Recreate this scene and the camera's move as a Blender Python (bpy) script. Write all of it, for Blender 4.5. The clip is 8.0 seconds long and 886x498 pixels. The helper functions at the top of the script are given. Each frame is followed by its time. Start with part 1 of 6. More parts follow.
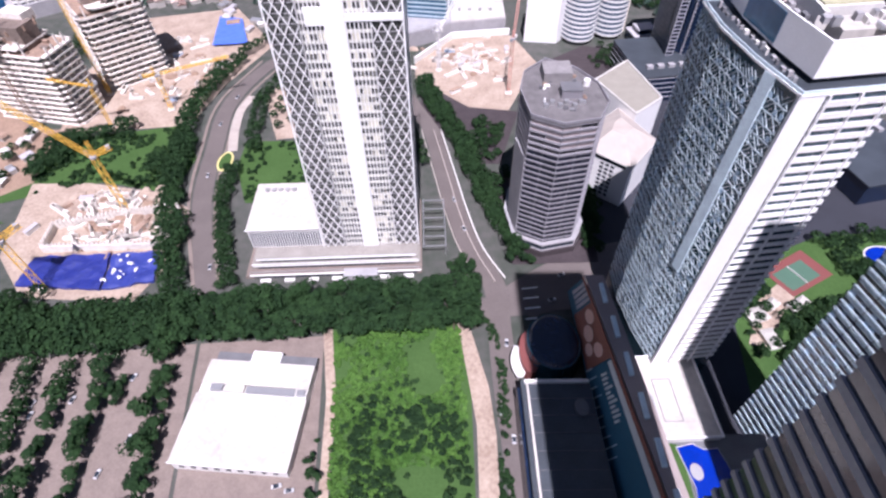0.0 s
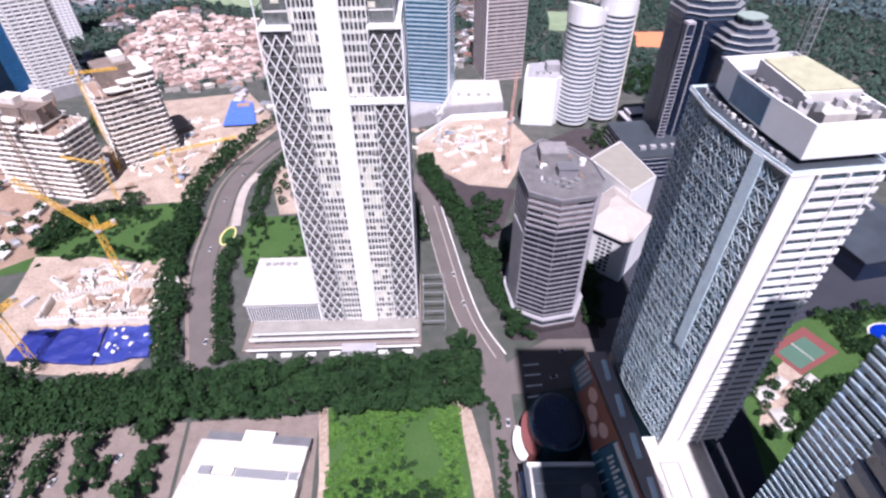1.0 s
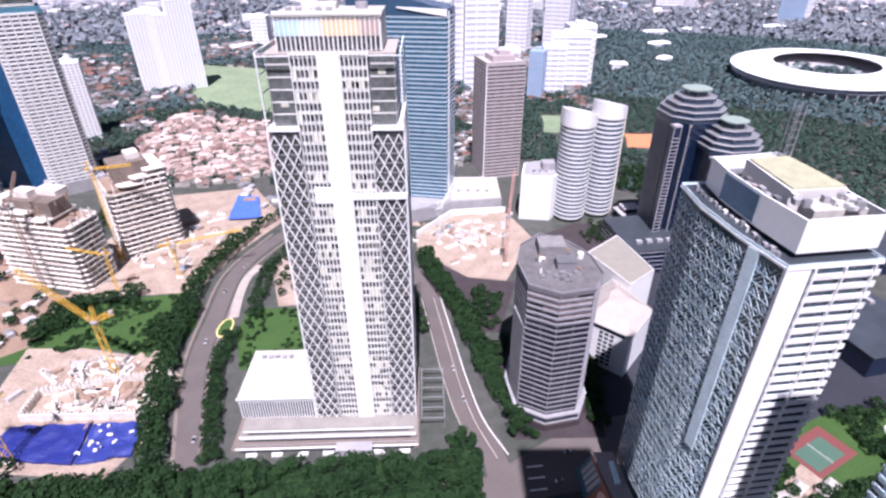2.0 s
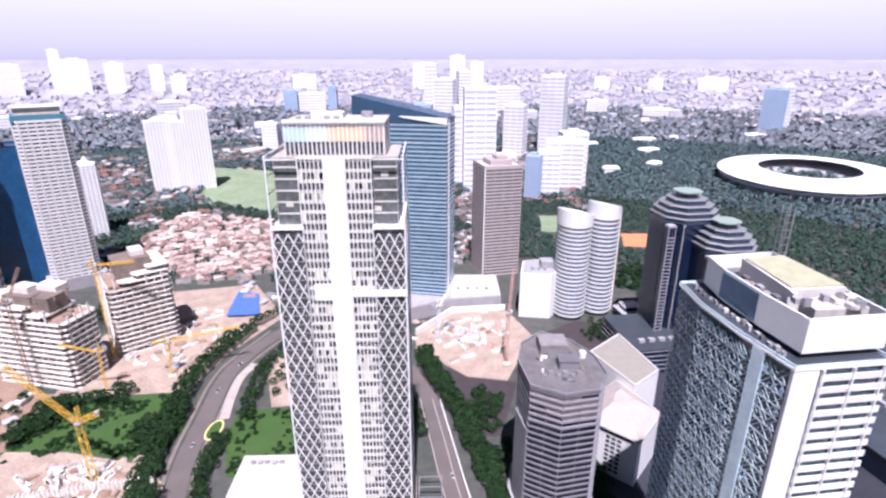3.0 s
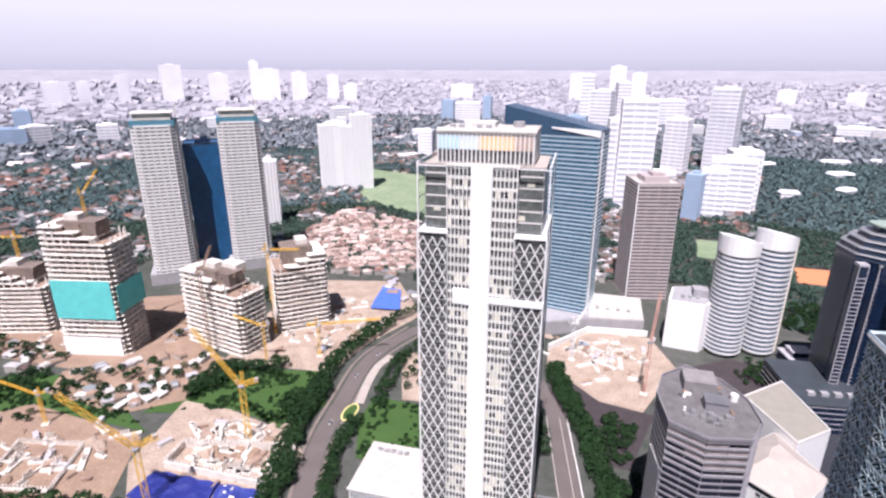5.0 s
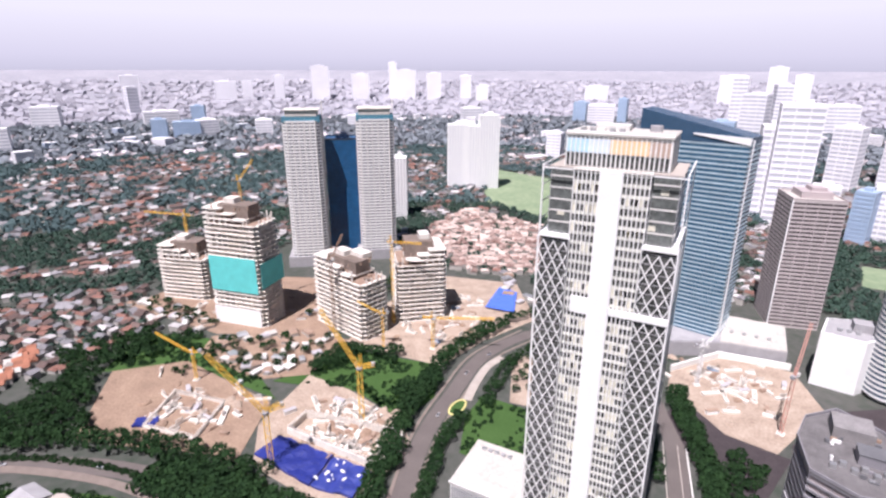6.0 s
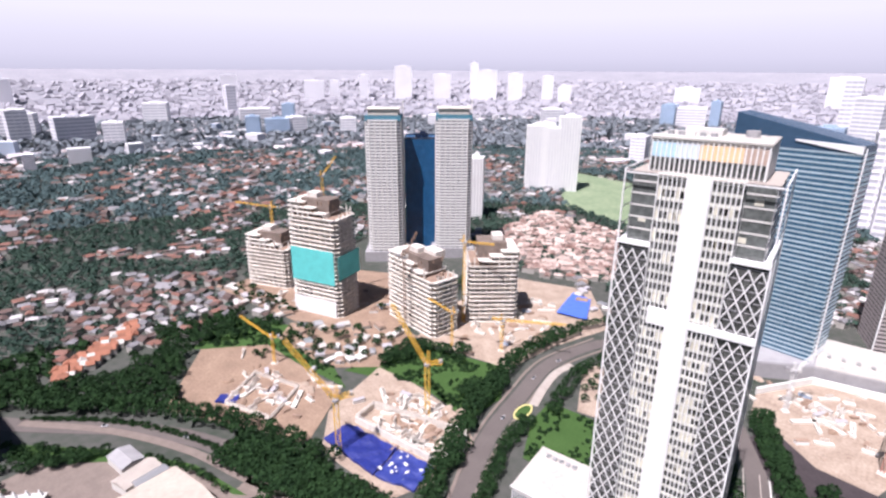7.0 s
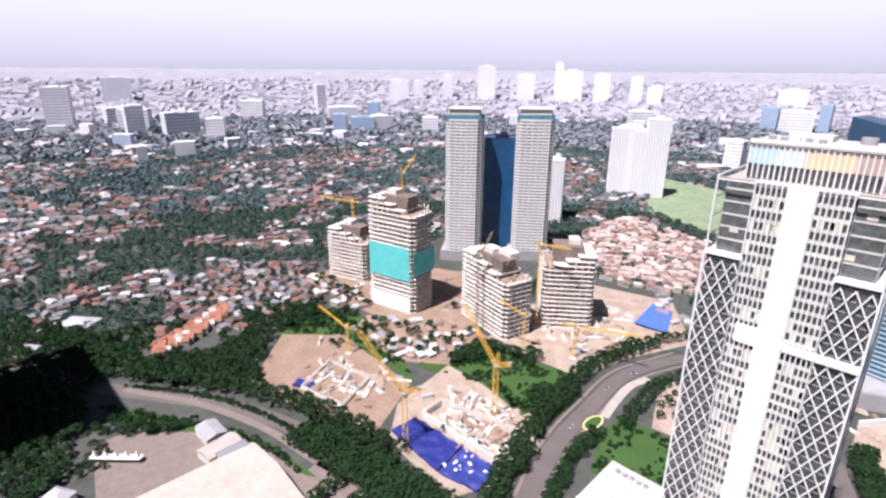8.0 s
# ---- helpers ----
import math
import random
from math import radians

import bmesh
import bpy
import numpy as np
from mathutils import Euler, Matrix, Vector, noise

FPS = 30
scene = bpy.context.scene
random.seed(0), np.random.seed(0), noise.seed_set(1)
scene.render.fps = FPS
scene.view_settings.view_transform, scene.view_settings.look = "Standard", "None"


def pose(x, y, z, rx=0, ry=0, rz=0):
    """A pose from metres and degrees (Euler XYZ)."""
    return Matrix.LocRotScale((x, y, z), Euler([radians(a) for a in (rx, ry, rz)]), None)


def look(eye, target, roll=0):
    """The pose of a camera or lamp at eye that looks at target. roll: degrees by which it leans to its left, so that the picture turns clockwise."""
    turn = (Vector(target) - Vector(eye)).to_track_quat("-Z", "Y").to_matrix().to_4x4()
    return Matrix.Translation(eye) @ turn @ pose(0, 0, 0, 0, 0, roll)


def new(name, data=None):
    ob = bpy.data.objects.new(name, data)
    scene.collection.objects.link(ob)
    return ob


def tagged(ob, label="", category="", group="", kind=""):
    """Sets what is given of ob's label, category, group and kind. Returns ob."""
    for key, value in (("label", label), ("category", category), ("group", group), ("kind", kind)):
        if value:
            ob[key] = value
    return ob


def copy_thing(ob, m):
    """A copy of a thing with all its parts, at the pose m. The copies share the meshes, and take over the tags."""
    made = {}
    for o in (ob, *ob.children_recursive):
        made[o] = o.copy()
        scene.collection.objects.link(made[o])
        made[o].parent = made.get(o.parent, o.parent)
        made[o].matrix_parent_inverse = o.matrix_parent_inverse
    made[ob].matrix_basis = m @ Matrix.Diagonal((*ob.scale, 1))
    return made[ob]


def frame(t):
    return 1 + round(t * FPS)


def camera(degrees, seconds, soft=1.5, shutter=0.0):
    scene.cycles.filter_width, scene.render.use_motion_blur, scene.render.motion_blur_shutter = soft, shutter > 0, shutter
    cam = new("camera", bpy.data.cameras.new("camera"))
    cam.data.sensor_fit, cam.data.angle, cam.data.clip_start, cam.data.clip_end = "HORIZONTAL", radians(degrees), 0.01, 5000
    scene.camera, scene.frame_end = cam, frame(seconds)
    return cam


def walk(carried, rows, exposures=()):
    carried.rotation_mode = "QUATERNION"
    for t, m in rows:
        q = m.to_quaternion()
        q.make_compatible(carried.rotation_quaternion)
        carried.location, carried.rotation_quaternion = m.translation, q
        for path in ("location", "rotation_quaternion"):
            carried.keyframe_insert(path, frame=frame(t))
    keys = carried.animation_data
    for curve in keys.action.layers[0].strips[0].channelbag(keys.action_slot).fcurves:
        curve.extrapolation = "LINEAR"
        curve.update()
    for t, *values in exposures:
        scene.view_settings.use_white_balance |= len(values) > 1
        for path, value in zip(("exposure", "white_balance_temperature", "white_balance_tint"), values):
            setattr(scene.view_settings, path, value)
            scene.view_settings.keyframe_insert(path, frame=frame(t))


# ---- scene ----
EYE = Vector((0.0, 0.0, 245.0))
# seconds, yaw, pitch, roll in degrees: the camera stays where it is, tilts up and then pans
TURNS = [(0.0, 0.40, -48.3, -0.97), (0.5, 0.36, -45.0, -0.82), (1.0, 0.21, -40.23, -0.59), (1.5, 0.13, -35.24, -0.43),
         (2.0, 0.07, -30.28, -0.28), (2.2, 0.05, -28.4, -0.24), (3.2, 0.0, -19.0, 0.0), (3.5, 0.0, -18.9, 0.0), (3.7, 0.1, -18.9, 0.0), (4.0, 2.24, -18.88, 0.0), (4.2, 4.72, -18.85, 0.02),
         (5.3, 20.0, -18.74, 0.1), (5.5, 22.61, -18.73, 0.11), (6.0, 29.49, -18.70, 0.15), (6.5, 33.44, -18.71, 0.20),
         (7.0, 37.80, -18.70, 0.32), (7.5, 41.45, -18.68, 0.36), (8.0, 46.34, -18.74, 0.43)]


def turned(yaw, pitch, roll):
    a, b = radians(yaw), radians(pitch)
    return look(EYE, EYE + Vector((-math.sin(a) * math.cos(b), math.cos(a) * math.cos(b), math.sin(b))), roll)


cam = camera(79.8, 8.0, soft=2.5)
walk(cam, [(t, turned(y, p, r)) for t, y, p, r in TURNS], exposures=[(0.0, 0.82, 5700, 27), (2.2, 0.88, 5680, 28), (4.2, 0.88, 5800, 25), (5.5, 0.76, 6000, 21), (8.0, 0.84, 5950, 21)])

# ---- sky, sun and exposure ----
SUN_UP, SUN_FROM = 62.5, 179.0          # elevation; compass bearing that the light comes from, 0 = +y, clockwise
world = bpy.data.worlds.new("world")
scene.world = world
world.use_nodes = True
wn = world.node_tree
sky = wn.nodes.new("ShaderNodeTexSky")
sky.sky_type, sky.sun_disc = "NISHITA", False
sky.sun_elevation, sky.sun_rotation = radians(SUN_UP), radians(SUN_FROM)
sky.air_density, sky.dust_density, sky.ozone_density, sky.altitude = 1.0, 0.6, 1.0, 0
wn.nodes["Background"].inputs["Strength"].default_value = 0.026
wn.links.new(sky.outputs["Color"], wn.nodes["Background"].inputs["Color"])
lamp = bpy.data.lights.new("sun", "SUN")
lamp.energy, lamp.angle, lamp.color = 5.0, radians(0.6), (1.0, 0.94, 0.87)
sun = new("sun", lamp)
_b, _e = radians(SUN_FROM), radians(SUN_UP)
sun.matrix_world = look((0, 0, 600), Vector((0, 0, 600)) - Vector((math.sin(_b) * math.cos(_e), math.cos(_b) * math.cos(_e), math.sin(_e))))


# ---- materials ----
def mat(name, color, rough=0.7, metal=0.0, vary=0.12, scale=0.15, fine=2.0, tint=None, bump=0.0, spec=0.5, island=0.0, objvary=0.0):
    """Two noises, a broad one for stains and a fine one for grain, vary the base colour; island and objvary vary it from piece to piece."""
    m = bpy.data.materials.new(name)
    m.use_nodes = True
    nt = m.node_tree
    b = nt.nodes["Principled BSDF"]
    b.inputs["Roughness"].default_value, b.inputs["Metallic"].default_value = rough, metal
    b.inputs["Specular IOR Level"].default_value = spec
    geo = nt.nodes.new("ShaderNodeNewGeometry")

    def noise_at(s, detail):
        n = nt.nodes.new("ShaderNodeTexNoise")
        n.inputs["Scale"].default_value, n.inputs["Detail"].default_value = s, detail
        nt.links.new(geo.outputs["Position"], n.inputs["Vector"])
        return n

    broad, grain = noise_at(scale, 4), noise_at(fine, 3)
    add = nt.nodes.new("ShaderNodeMath")
    add.operation = "ADD"
    nt.links.new(broad.outputs["Fac"], add.inputs[0])
    nt.links.new(grain.outputs["Fac"], add.inputs[1])
    last, mid = add.outputs[0], 1.0
    for socket, amount in ((geo.outputs["Random Per Island"], island), (None, objvary)):
        if not amount:
            continue
        if socket is None:
            socket = nt.nodes.new("ShaderNodeObjectInfo").outputs["Random"]
        ma = nt.nodes.new("ShaderNodeMath")
        ma.operation = "MULTIPLY_ADD"
        ma.inputs[1].default_value = amount
        nt.links.new(socket, ma.inputs[0])
        nt.links.new(last, ma.inputs[2])
        last, mid = ma.outputs[0], mid + amount / 2
    ramp = nt.nodes.new("ShaderNodeMapRange")
    ramp.inputs["From Min"].default_value, ramp.inputs["From Max"].default_value = mid - 0.45, mid + 0.45
    nt.links.new(last, ramp.inputs["Value"])
    mix = nt.nodes.new("ShaderNodeMix")
    mix.data_type = "RGBA"
    other = tint or tuple(c * 0.6 for c in color)
    mix.inputs["A"].default_value = (*[c * (1 - vary) + o * vary for c, o in zip(color, other)], 1) if tint is None else (*other, 1)
    mix.inputs["B"].default_value = (*[min(c * (1 + vary * 0.5), 0.92) for c in color], 1)
    if tint is None:
        mix.inputs["A"].default_value = (*[c * (1 - vary) for c in color], 1)
    nt.links.new(ramp.outputs["Result"], mix.inputs["Factor"])
    nt.links.new(mix.outputs["Result"], b.inputs["Base Color"])
    if bump:
        bp = nt.nodes.new("ShaderNodeBump")
        bp.inputs["Strength"].default_value, bp.inputs["Distance"].default_value = bump, 0.4
        nt.links.new(grain.outputs["Fac"], bp.inputs["Height"])
        nt.links.new(bp.outputs["Normal"], b.inputs["Normal"])
    return m


WHITE = mat("white_paint", (0.80, 0.79, 0.78), 0.5, vary=0.10)
OFFWHITE = mat("offwhite_concrete", (0.62, 0.60, 0.57), 0.7, vary=0.2)
CONCRETE = mat("raw_concrete", (0.70, 0.65, 0.59), 0.9, vary=0.35, fine=0.8, bump=0.2)
GREYCON = mat("grey_concrete", (0.33, 0.32, 0.33), 0.85, vary=0.25)
DARKROOF = mat("dark_roof", (0.14, 0.14, 0.15), 0.8, vary=0.35)
TANROOF = mat("tan_roof", (0.42, 0.37, 0.33), 0.8, vary=0.2)
LIGHTROOF = mat("pale_roof", (0.50, 0.47, 0.43), 0.7, vary=0.3, scale=0.06, fine=0.35)
BROWNWALL = mat("brown_cladding", (0.30, 0.25, 0.24), 0.6, vary=0.2)
GLASS_DARK = mat("dark_glass", (0.035, 0.045, 0.06), 0.12, 0.0, vary=0.5, scale=0.3, fine=0.5, spec=0.8)
GLASS_GREEN = mat("green_glass", (0.015, 0.055, 0.078), 0.2, 0.0, vary=0.5, scale=0.3, fine=0.5, spec=0.8)
GLASS_BLUE = mat("blue_glass", (0.05, 0.13, 0.21), 0.2, 0.1, vary=0.3, scale=0.1, fine=0.4, spec=0.8)
GLASS_NAVY = mat("navy_glass", (0.008, 0.018, 0.045), 0.25, 0.0, vary=0.4, scale=0.1, fine=0.4, spec=0.8)
ASPHALT = mat("asphalt", (0.125, 0.105, 0.098), 0.9, vary=0.25, scale=0.06, fine=1.5)
PAVING = mat("paving", (0.20, 0.16, 0.138), 0.9, vary=0.3, fine=0.9)
DIRT = mat("dirt", (0.31, 0.22, 0.155), 0.95, vary=0.2, scale=0.06, fine=0.5, tint=(0.17, 0.11, 0.08), bump=0.6)
PALEDIRT = mat("pale_dirt", (0.42, 0.34, 0.27), 0.95, vary=0.2, scale=0.07, fine=0.5, tint=(0.20, 0.14, 0.105), bump=0.6)
GRASS = mat("grass", (0.050, 0.094, 0.028), 0.95, vary=0.45, scale=0.05, fine=0.7, tint=(0.035, 0.075, 0.02), bump=0.6, spec=0.1)
LEAF = mat("leaf", (0.018, 0.042, 0.013), 0.9, vary=0.4, scale=0.08, fine=0.6, tint=(0.006, 0.018, 0.007), spec=0.15, island=0.4, objvary=0.3)
BARK = mat("bark", (0.13, 0.10, 0.07), 0.9, vary=0.3)
TARP = mat("blue_tarpaulin", (0.015, 0.025, 0.19), 0.6, vary=0.35, scale=0.1, fine=0.5, bump=0.4)
TEAL = mat("teal_netting", (0.12, 0.56, 0.54), 0.8, vary=0.25)
YELLOW = mat("yellow_steel", (0.78, 0.46, 0.06), 0.5, vary=0.2)
SIGNBLUE = mat("sign_blue", (0.45, 0.64, 0.76), 0.5)
SIGNORANGE = mat("sign_orange", (0.78, 0.55, 0.32), 0.5)
SIGNBROWN = mat("board_brown", (0.30, 0.115, 0.08), 0.6)
SIGNTEAL = mat("board_teal", (0.045, 0.14, 0.20), 0.4)
PINK = mat("board_shape", (0.80, 0.52, 0.42), 0.6)
REDCOURT = mat("red_court", (0.17, 0.05, 0.045), 0.8)
GREENCOURT = mat("green_court", (0.06, 0.125, 0.085), 0.8)
CLAY = mat("clay_court", (0.60, 0.22, 0.10), 0.9)
HELIPAD = mat("moss_green_pad", (0.40, 0.39, 0.26), 0.9, vary=0.3, scale=0.3)
ORANGETILE = mat("orange_roof_tile", (0.30, 0.125, 0.075), 0.85, vary=0.4, fine=0.9, objvary=0.5)
HOUSEWALL = mat("house_wall", (0.40, 0.375, 0.345), 0.8, vary=0.3, island=0.5)
# far houses, woods and plain: haze is painted into their base colours
PALEHOUSE = mat("haze_pale_house", (0.56, 0.52, 0.54), 0.85, vary=0.2, scale=0.004, fine=0.05, tint=(0.30, 0.24, 0.24), island=1.2)
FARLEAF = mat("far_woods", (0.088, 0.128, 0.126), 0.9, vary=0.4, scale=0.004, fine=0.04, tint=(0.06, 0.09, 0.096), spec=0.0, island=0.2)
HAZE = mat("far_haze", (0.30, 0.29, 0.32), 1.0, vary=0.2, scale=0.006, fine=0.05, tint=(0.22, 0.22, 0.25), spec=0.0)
# window and wall tones of far blocks, lightened to stand in for haze
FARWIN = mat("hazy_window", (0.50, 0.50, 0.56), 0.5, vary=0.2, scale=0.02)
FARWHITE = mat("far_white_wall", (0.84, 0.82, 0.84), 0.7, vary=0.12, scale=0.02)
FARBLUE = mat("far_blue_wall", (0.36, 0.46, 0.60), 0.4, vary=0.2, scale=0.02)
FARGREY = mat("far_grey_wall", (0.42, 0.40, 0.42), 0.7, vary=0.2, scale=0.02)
# greens pale step by step with distance, standing in for haze
MIDLEAF = mat("haze_tinted_leaf", (0.048, 0.082, 0.058), 0.85, vary=0.4, scale=0.03, fine=0.3, tint=(0.026, 0.046, 0.040), spec=0.1, island=0.4)
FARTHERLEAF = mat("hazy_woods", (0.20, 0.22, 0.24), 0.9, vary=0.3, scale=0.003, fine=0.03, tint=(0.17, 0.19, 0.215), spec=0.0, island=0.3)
ROOFS = [mat("red_brown_roof", (0.21, 0.105, 0.08), 0.85, vary=0.4, fine=0.5, island=0.5), mat("grey_metal_roof", (0.21, 0.20, 0.21), 0.7, vary=0.4, fine=0.5, island=0.5), mat("pale_sheet_roof", (0.46, 0.435, 0.43), 0.7, vary=0.3, fine=0.5, island=0.5), mat("dark_brown_roof", (0.12, 0.08, 0.07), 0.85, vary=0.4, fine=0.5, island=0.5)]
DEEPBLUE = mat("deep_blue_glass", (0.016, 0.09, 0.21), 0.3, 0.0, vary=0.4, scale=0.1, fine=0.4, spec=0.5)
# near-white wall colour that paints haze over the skyline towers
HAZEWHITE = mat("hazed_skyline_wall", (0.80, 0.78, 0.82), 0.9, vary=0.2, scale=0.01, spec=0.1)
# lavender grey of the farthest blocks, haze put into the colour
HAZEHOUSE = mat("hazed_skyline_house", (0.37, 0.355, 0.39), 0.9, vary=0.1, scale=0.004, fine=0.05, tint=(0.29, 0.285, 0.325), island=0.6, spec=0.0)
PALEFIELD = mat("pale_field", (0.24, 0.28, 0.18), 0.95, vary=0.3, scale=0.02, fine=0.1, tint=(0.13, 0.19, 0.11), spec=0.1)
STEEL = mat("grey_steel", (0.45, 0.45, 0.46), 0.4, 0.6)
RUST = mat("rusty_formwork", (0.31, 0.215, 0.16), 0.9, vary=0.5, fine=1.0)
CARPAINT = mat("car_paint", (0.55, 0.55, 0.56), 0.3, 0.2, vary=0.1, objvary=1.5)
TYRE = mat("tyre_rubber", (0.02, 0.02, 0.02), 0.9)
LINEWHITE = mat("road_marking", (0.75, 0.74, 0.70), 0.8)
GROUND = mat("city_ground", (0.085, 0.08, 0.075), 0.95, vary=0.3, scale=0.012, fine=0.12, tint=(0.022, 0.036, 0.022))
WATER = mat("pool_water", (0.004, 0.025, 0.30), 0.1, vary=0.3)


def sky_haze():
    """Glowing backdrop colours that paint the bright hazy air above the skyline, paler with height."""
    m = bpy.data.materials.new("sky_haze")
    m.use_nodes = True
    nt = m.node_tree
    nt.nodes.remove(nt.nodes["Principled BSDF"])
    glow = nt.nodes.new("ShaderNodeEmission")
    geo = nt.nodes.new("ShaderNodeNewGeometry")
    sep = nt.nodes.new("ShaderNodeSeparateXYZ")
    ramp = nt.nodes.new("ShaderNodeValToRGB")
    rng = nt.nodes.new("ShaderNodeMapRange")
    rng.inputs["From Min"].default_value, rng.inputs["From Max"].default_value = 150, 1350
    ramp.color_ramp.elements[0].position, ramp.color_ramp.elements[0].color = 0.05, (0.36, 0.35, 0.395, 1)
    ramp.color_ramp.elements[1].position, ramp.color_ramp.elements[1].color = 0.42, (0.53, 0.515, 0.535, 1)
    e = ramp.color_ramp.elements.new(0.16)
    e.color = (0.43, 0.415, 0.46, 1)
    nt.links.new(geo.outputs["Position"], sep.inputs["Vector"])
    nt.links.new(sep.outputs["Z"], rng.inputs["Value"])
    nt.links.new(rng.outputs["Result"], ramp.inputs["Fac"])
    nt.links.new(ramp.outputs["Color"], glow.inputs["Color"])
    nt.links.new(glow.outputs["Emission"], nt.nodes["Material Output"].inputs["Surface"])
    return m


SKYHAZE = sky_haze()


# ---- building blocks ----
def part(name, bm, material, parent=None, label="", at=None):
    me = bpy.data.meshes.new(name)
    bmesh.ops.recalc_face_normals(bm, faces=bm.faces)
    bm.to_mesh(me)
    bm.free()
    me.materials.append(material)
    ob = new(name, me)
    ob.parent = parent
    if at is not None:
        ob.matrix_basis = at
    if label:
        ob["label"] = label
    return ob


def again(name, src, parent, m):
    """Another piece on the mesh of src."""
    ob = new(name, src.data)
    ob.parent = parent
    ob.matrix_basis = m
    return ob


def thing(name, x, y, rot, label, category, group="", kind="", z=0.0):
    ob = new(name)
    ob.matrix_basis = pose(x, y, z, 0, 0, rot)
    return tagged(ob, label, category, group, kind)


def prism(pts, z0, z1, bm=None, top=1.0):
    bm = bm or bmesh.new()
    n = len(pts)
    cx, cy = sum(p[0] for p in pts) / n, sum(p[1] for p in pts) / n
    lo = [bm.verts.new((p[0], p[1], z0)) for p in pts]
    hi = [bm.verts.new((cx + (p[0] - cx) * top, cy + (p[1] - cy) * top, z1)) for p in pts]
    bm.faces.new(lo[::-1])
    bm.faces.new(hi)
    for i in range(n):
        j = (i + 1) % n
        bm.faces.new((lo[i], lo[j], hi[j], hi[i]))
    return bm


def rect(w, d, x=0.0, y=0.0):
    return [(x - w / 2, y - d / 2), (x + w / 2, y - d / 2), (x + w / 2, y + d / 2), (x - w / 2, y + d / 2)]


def box(w, d, h, x=0.0, y=0.0, z=0.0, bm=None):
    return prism(rect(w, d, x, y), z, z + h, bm)


def grown(pts, by):
    n = len(pts)
    out = []
    for i in range(n):
        a, b, c = Vector(pts[i - 1]), Vector(pts[i]), Vector(pts[(i + 1) % n])
        d1, d2 = (b - a).normalized(), (c - b).normalized()
        n1, n2 = Vector((d1.y, -d1.x)), Vector((d2.y, -d2.x))
        k = by / max(0.35, 1 + n1.dot(n2))
        out.append(tuple(b + (n1 + n2) * k))
    return out


def ellipse(a, b, n=24, x=0.0, y=0.0):
    return [(x + a * math.cos(2 * math.pi * i / n), y + b * math.sin(2 * math.pi * i / n)) for i in range(n)]


def storeys(ob, pts, z0, z1, n, slab, band, glass, out=0.45, fin=0.0, fin_mat=None, fin_w=0.5, glazing="glazing", slabname="spandrel", finname="pier"):
    """A glazed body with a slab edge at each storey and, every fin metres along its sides, an upright pier."""
    part(glazing, prism(pts, z0, z1), glass, ob)
    step = (z1 - z0) / n
    first = None
    ring = grown(pts, out)
    for i in range(n + 1):
        z = z0 + i * step
        if first is None:
            first = part(slabname, prism(ring, 0, band), slab, ob, at=pose(0, 0, z))
        else:
            again(slabname, first, ob, pose(0, 0, z))
    if fin:
        src = None
        m = len(pts)
        for i in range(m):
            a, b = Vector(pts[i]), Vector(pts[(i + 1) % m])
            length = (b - a).length
            k = max(1, round(length / fin))
            ang = math.degrees(math.atan2(b.y - a.y, b.x - a.x))
            for j in range(k + 1 if i % 2 == 0 else k):
                if j == 0 and i % 2:
                    continue
                p = a + (b - a) * (j / k)
                at = pose(p.x, p.y, z0, 0, 0, ang)
                if src is None:
                    src = part(finname, box(fin_w, out * 2.4, z1 - z0 + band), fin_mat or slab, ob, at=at)
                else:
                    again(finname, src, ob, at)


def roof_kit(ob, pts, z, wall, top, plant=0.5, ph=5.0, parapet=1.4):
    part("roof", prism(grown(pts, 0.4), z, z + 0.5), top, ob)
    n = len(pts)
    part("parapet", ring_wall(grown(pts, 0.0), grown(pts, 0.5), z + 0.5, z + 0.5 + parapet), wall, ob)
    if plant:
        cx, cy = sum(p[0] for p in pts) / n, sum(p[1] for p in pts) / n
        w = (max(p[0] for p in pts) - min(p[0] for p in pts)) * plant
        d = (max(p[1] for p in pts) - min(p[1] for p in pts)) * plant
        bm = box(w, d, ph, cx, cy, z + 0.5)
        box(w * 0.5, d * 0.6, ph * 0.6, cx + w * 0.1, cy, z + 0.5 + ph, bm)
        part("plant_room", bm, wall, ob)


def ring_wall(inner, outer, z0, z1, zi0=None, zi1=None):
    """A closed band between two outlines, all in one skin."""
    bm = bmesh.new()
    n = len(inner)
    zi0, zi1 = z0 if zi0 is None else zi0, z1 if zi1 is None else zi1
    a = [bm.verts.new((*p, z0)) for p in outer]
    b = [bm.verts.new((*p, z1)) for p in outer]
    c = [bm.verts.new((*p, zi1)) for p in inner]
    d = [bm.verts.new((*p, zi0)) for p in inner]
    for i in range(n):
        j = (i + 1) % n
        for u, v in ((a, b), (b, c), (c, d), (d, a)):
            bm.faces.new((u[i], u[j], v[j], v[i]))
    return bm


def patch(name, pts, z, material, label, category="ground", thick=0.25):
    ob = part(name, prism(pts, z - thick, z), material)
    return tagged(ob, label, category, kind="structure")


def strip(name, line, width, z, material, label, category="road"):
    """A road or path along a smoothed line of places."""
    pts = smooth(line)
    bm = bmesh.new()
    rows = []
    for i, p in enumerate(pts):
        d = (pts[min(i + 1, len(pts) - 1)] - pts[max(i - 1, 0)]).normalized()
        nrm = Vector((-d.y, d.x))
        rows.append([bm.verts.new((*(p + nrm * s * width / 2), h)) for s, h in ((1, z - 0.3), (1, z), (-1, z), (-1, z - 0.3))])
    for a, b in zip(rows, rows[1:]):
        for k in range(3):
            bm.faces.new((a[k], b[k], b[k + 1], a[k + 1]))
    return tagged(part(name, bm, material), label, category, kind="structure")


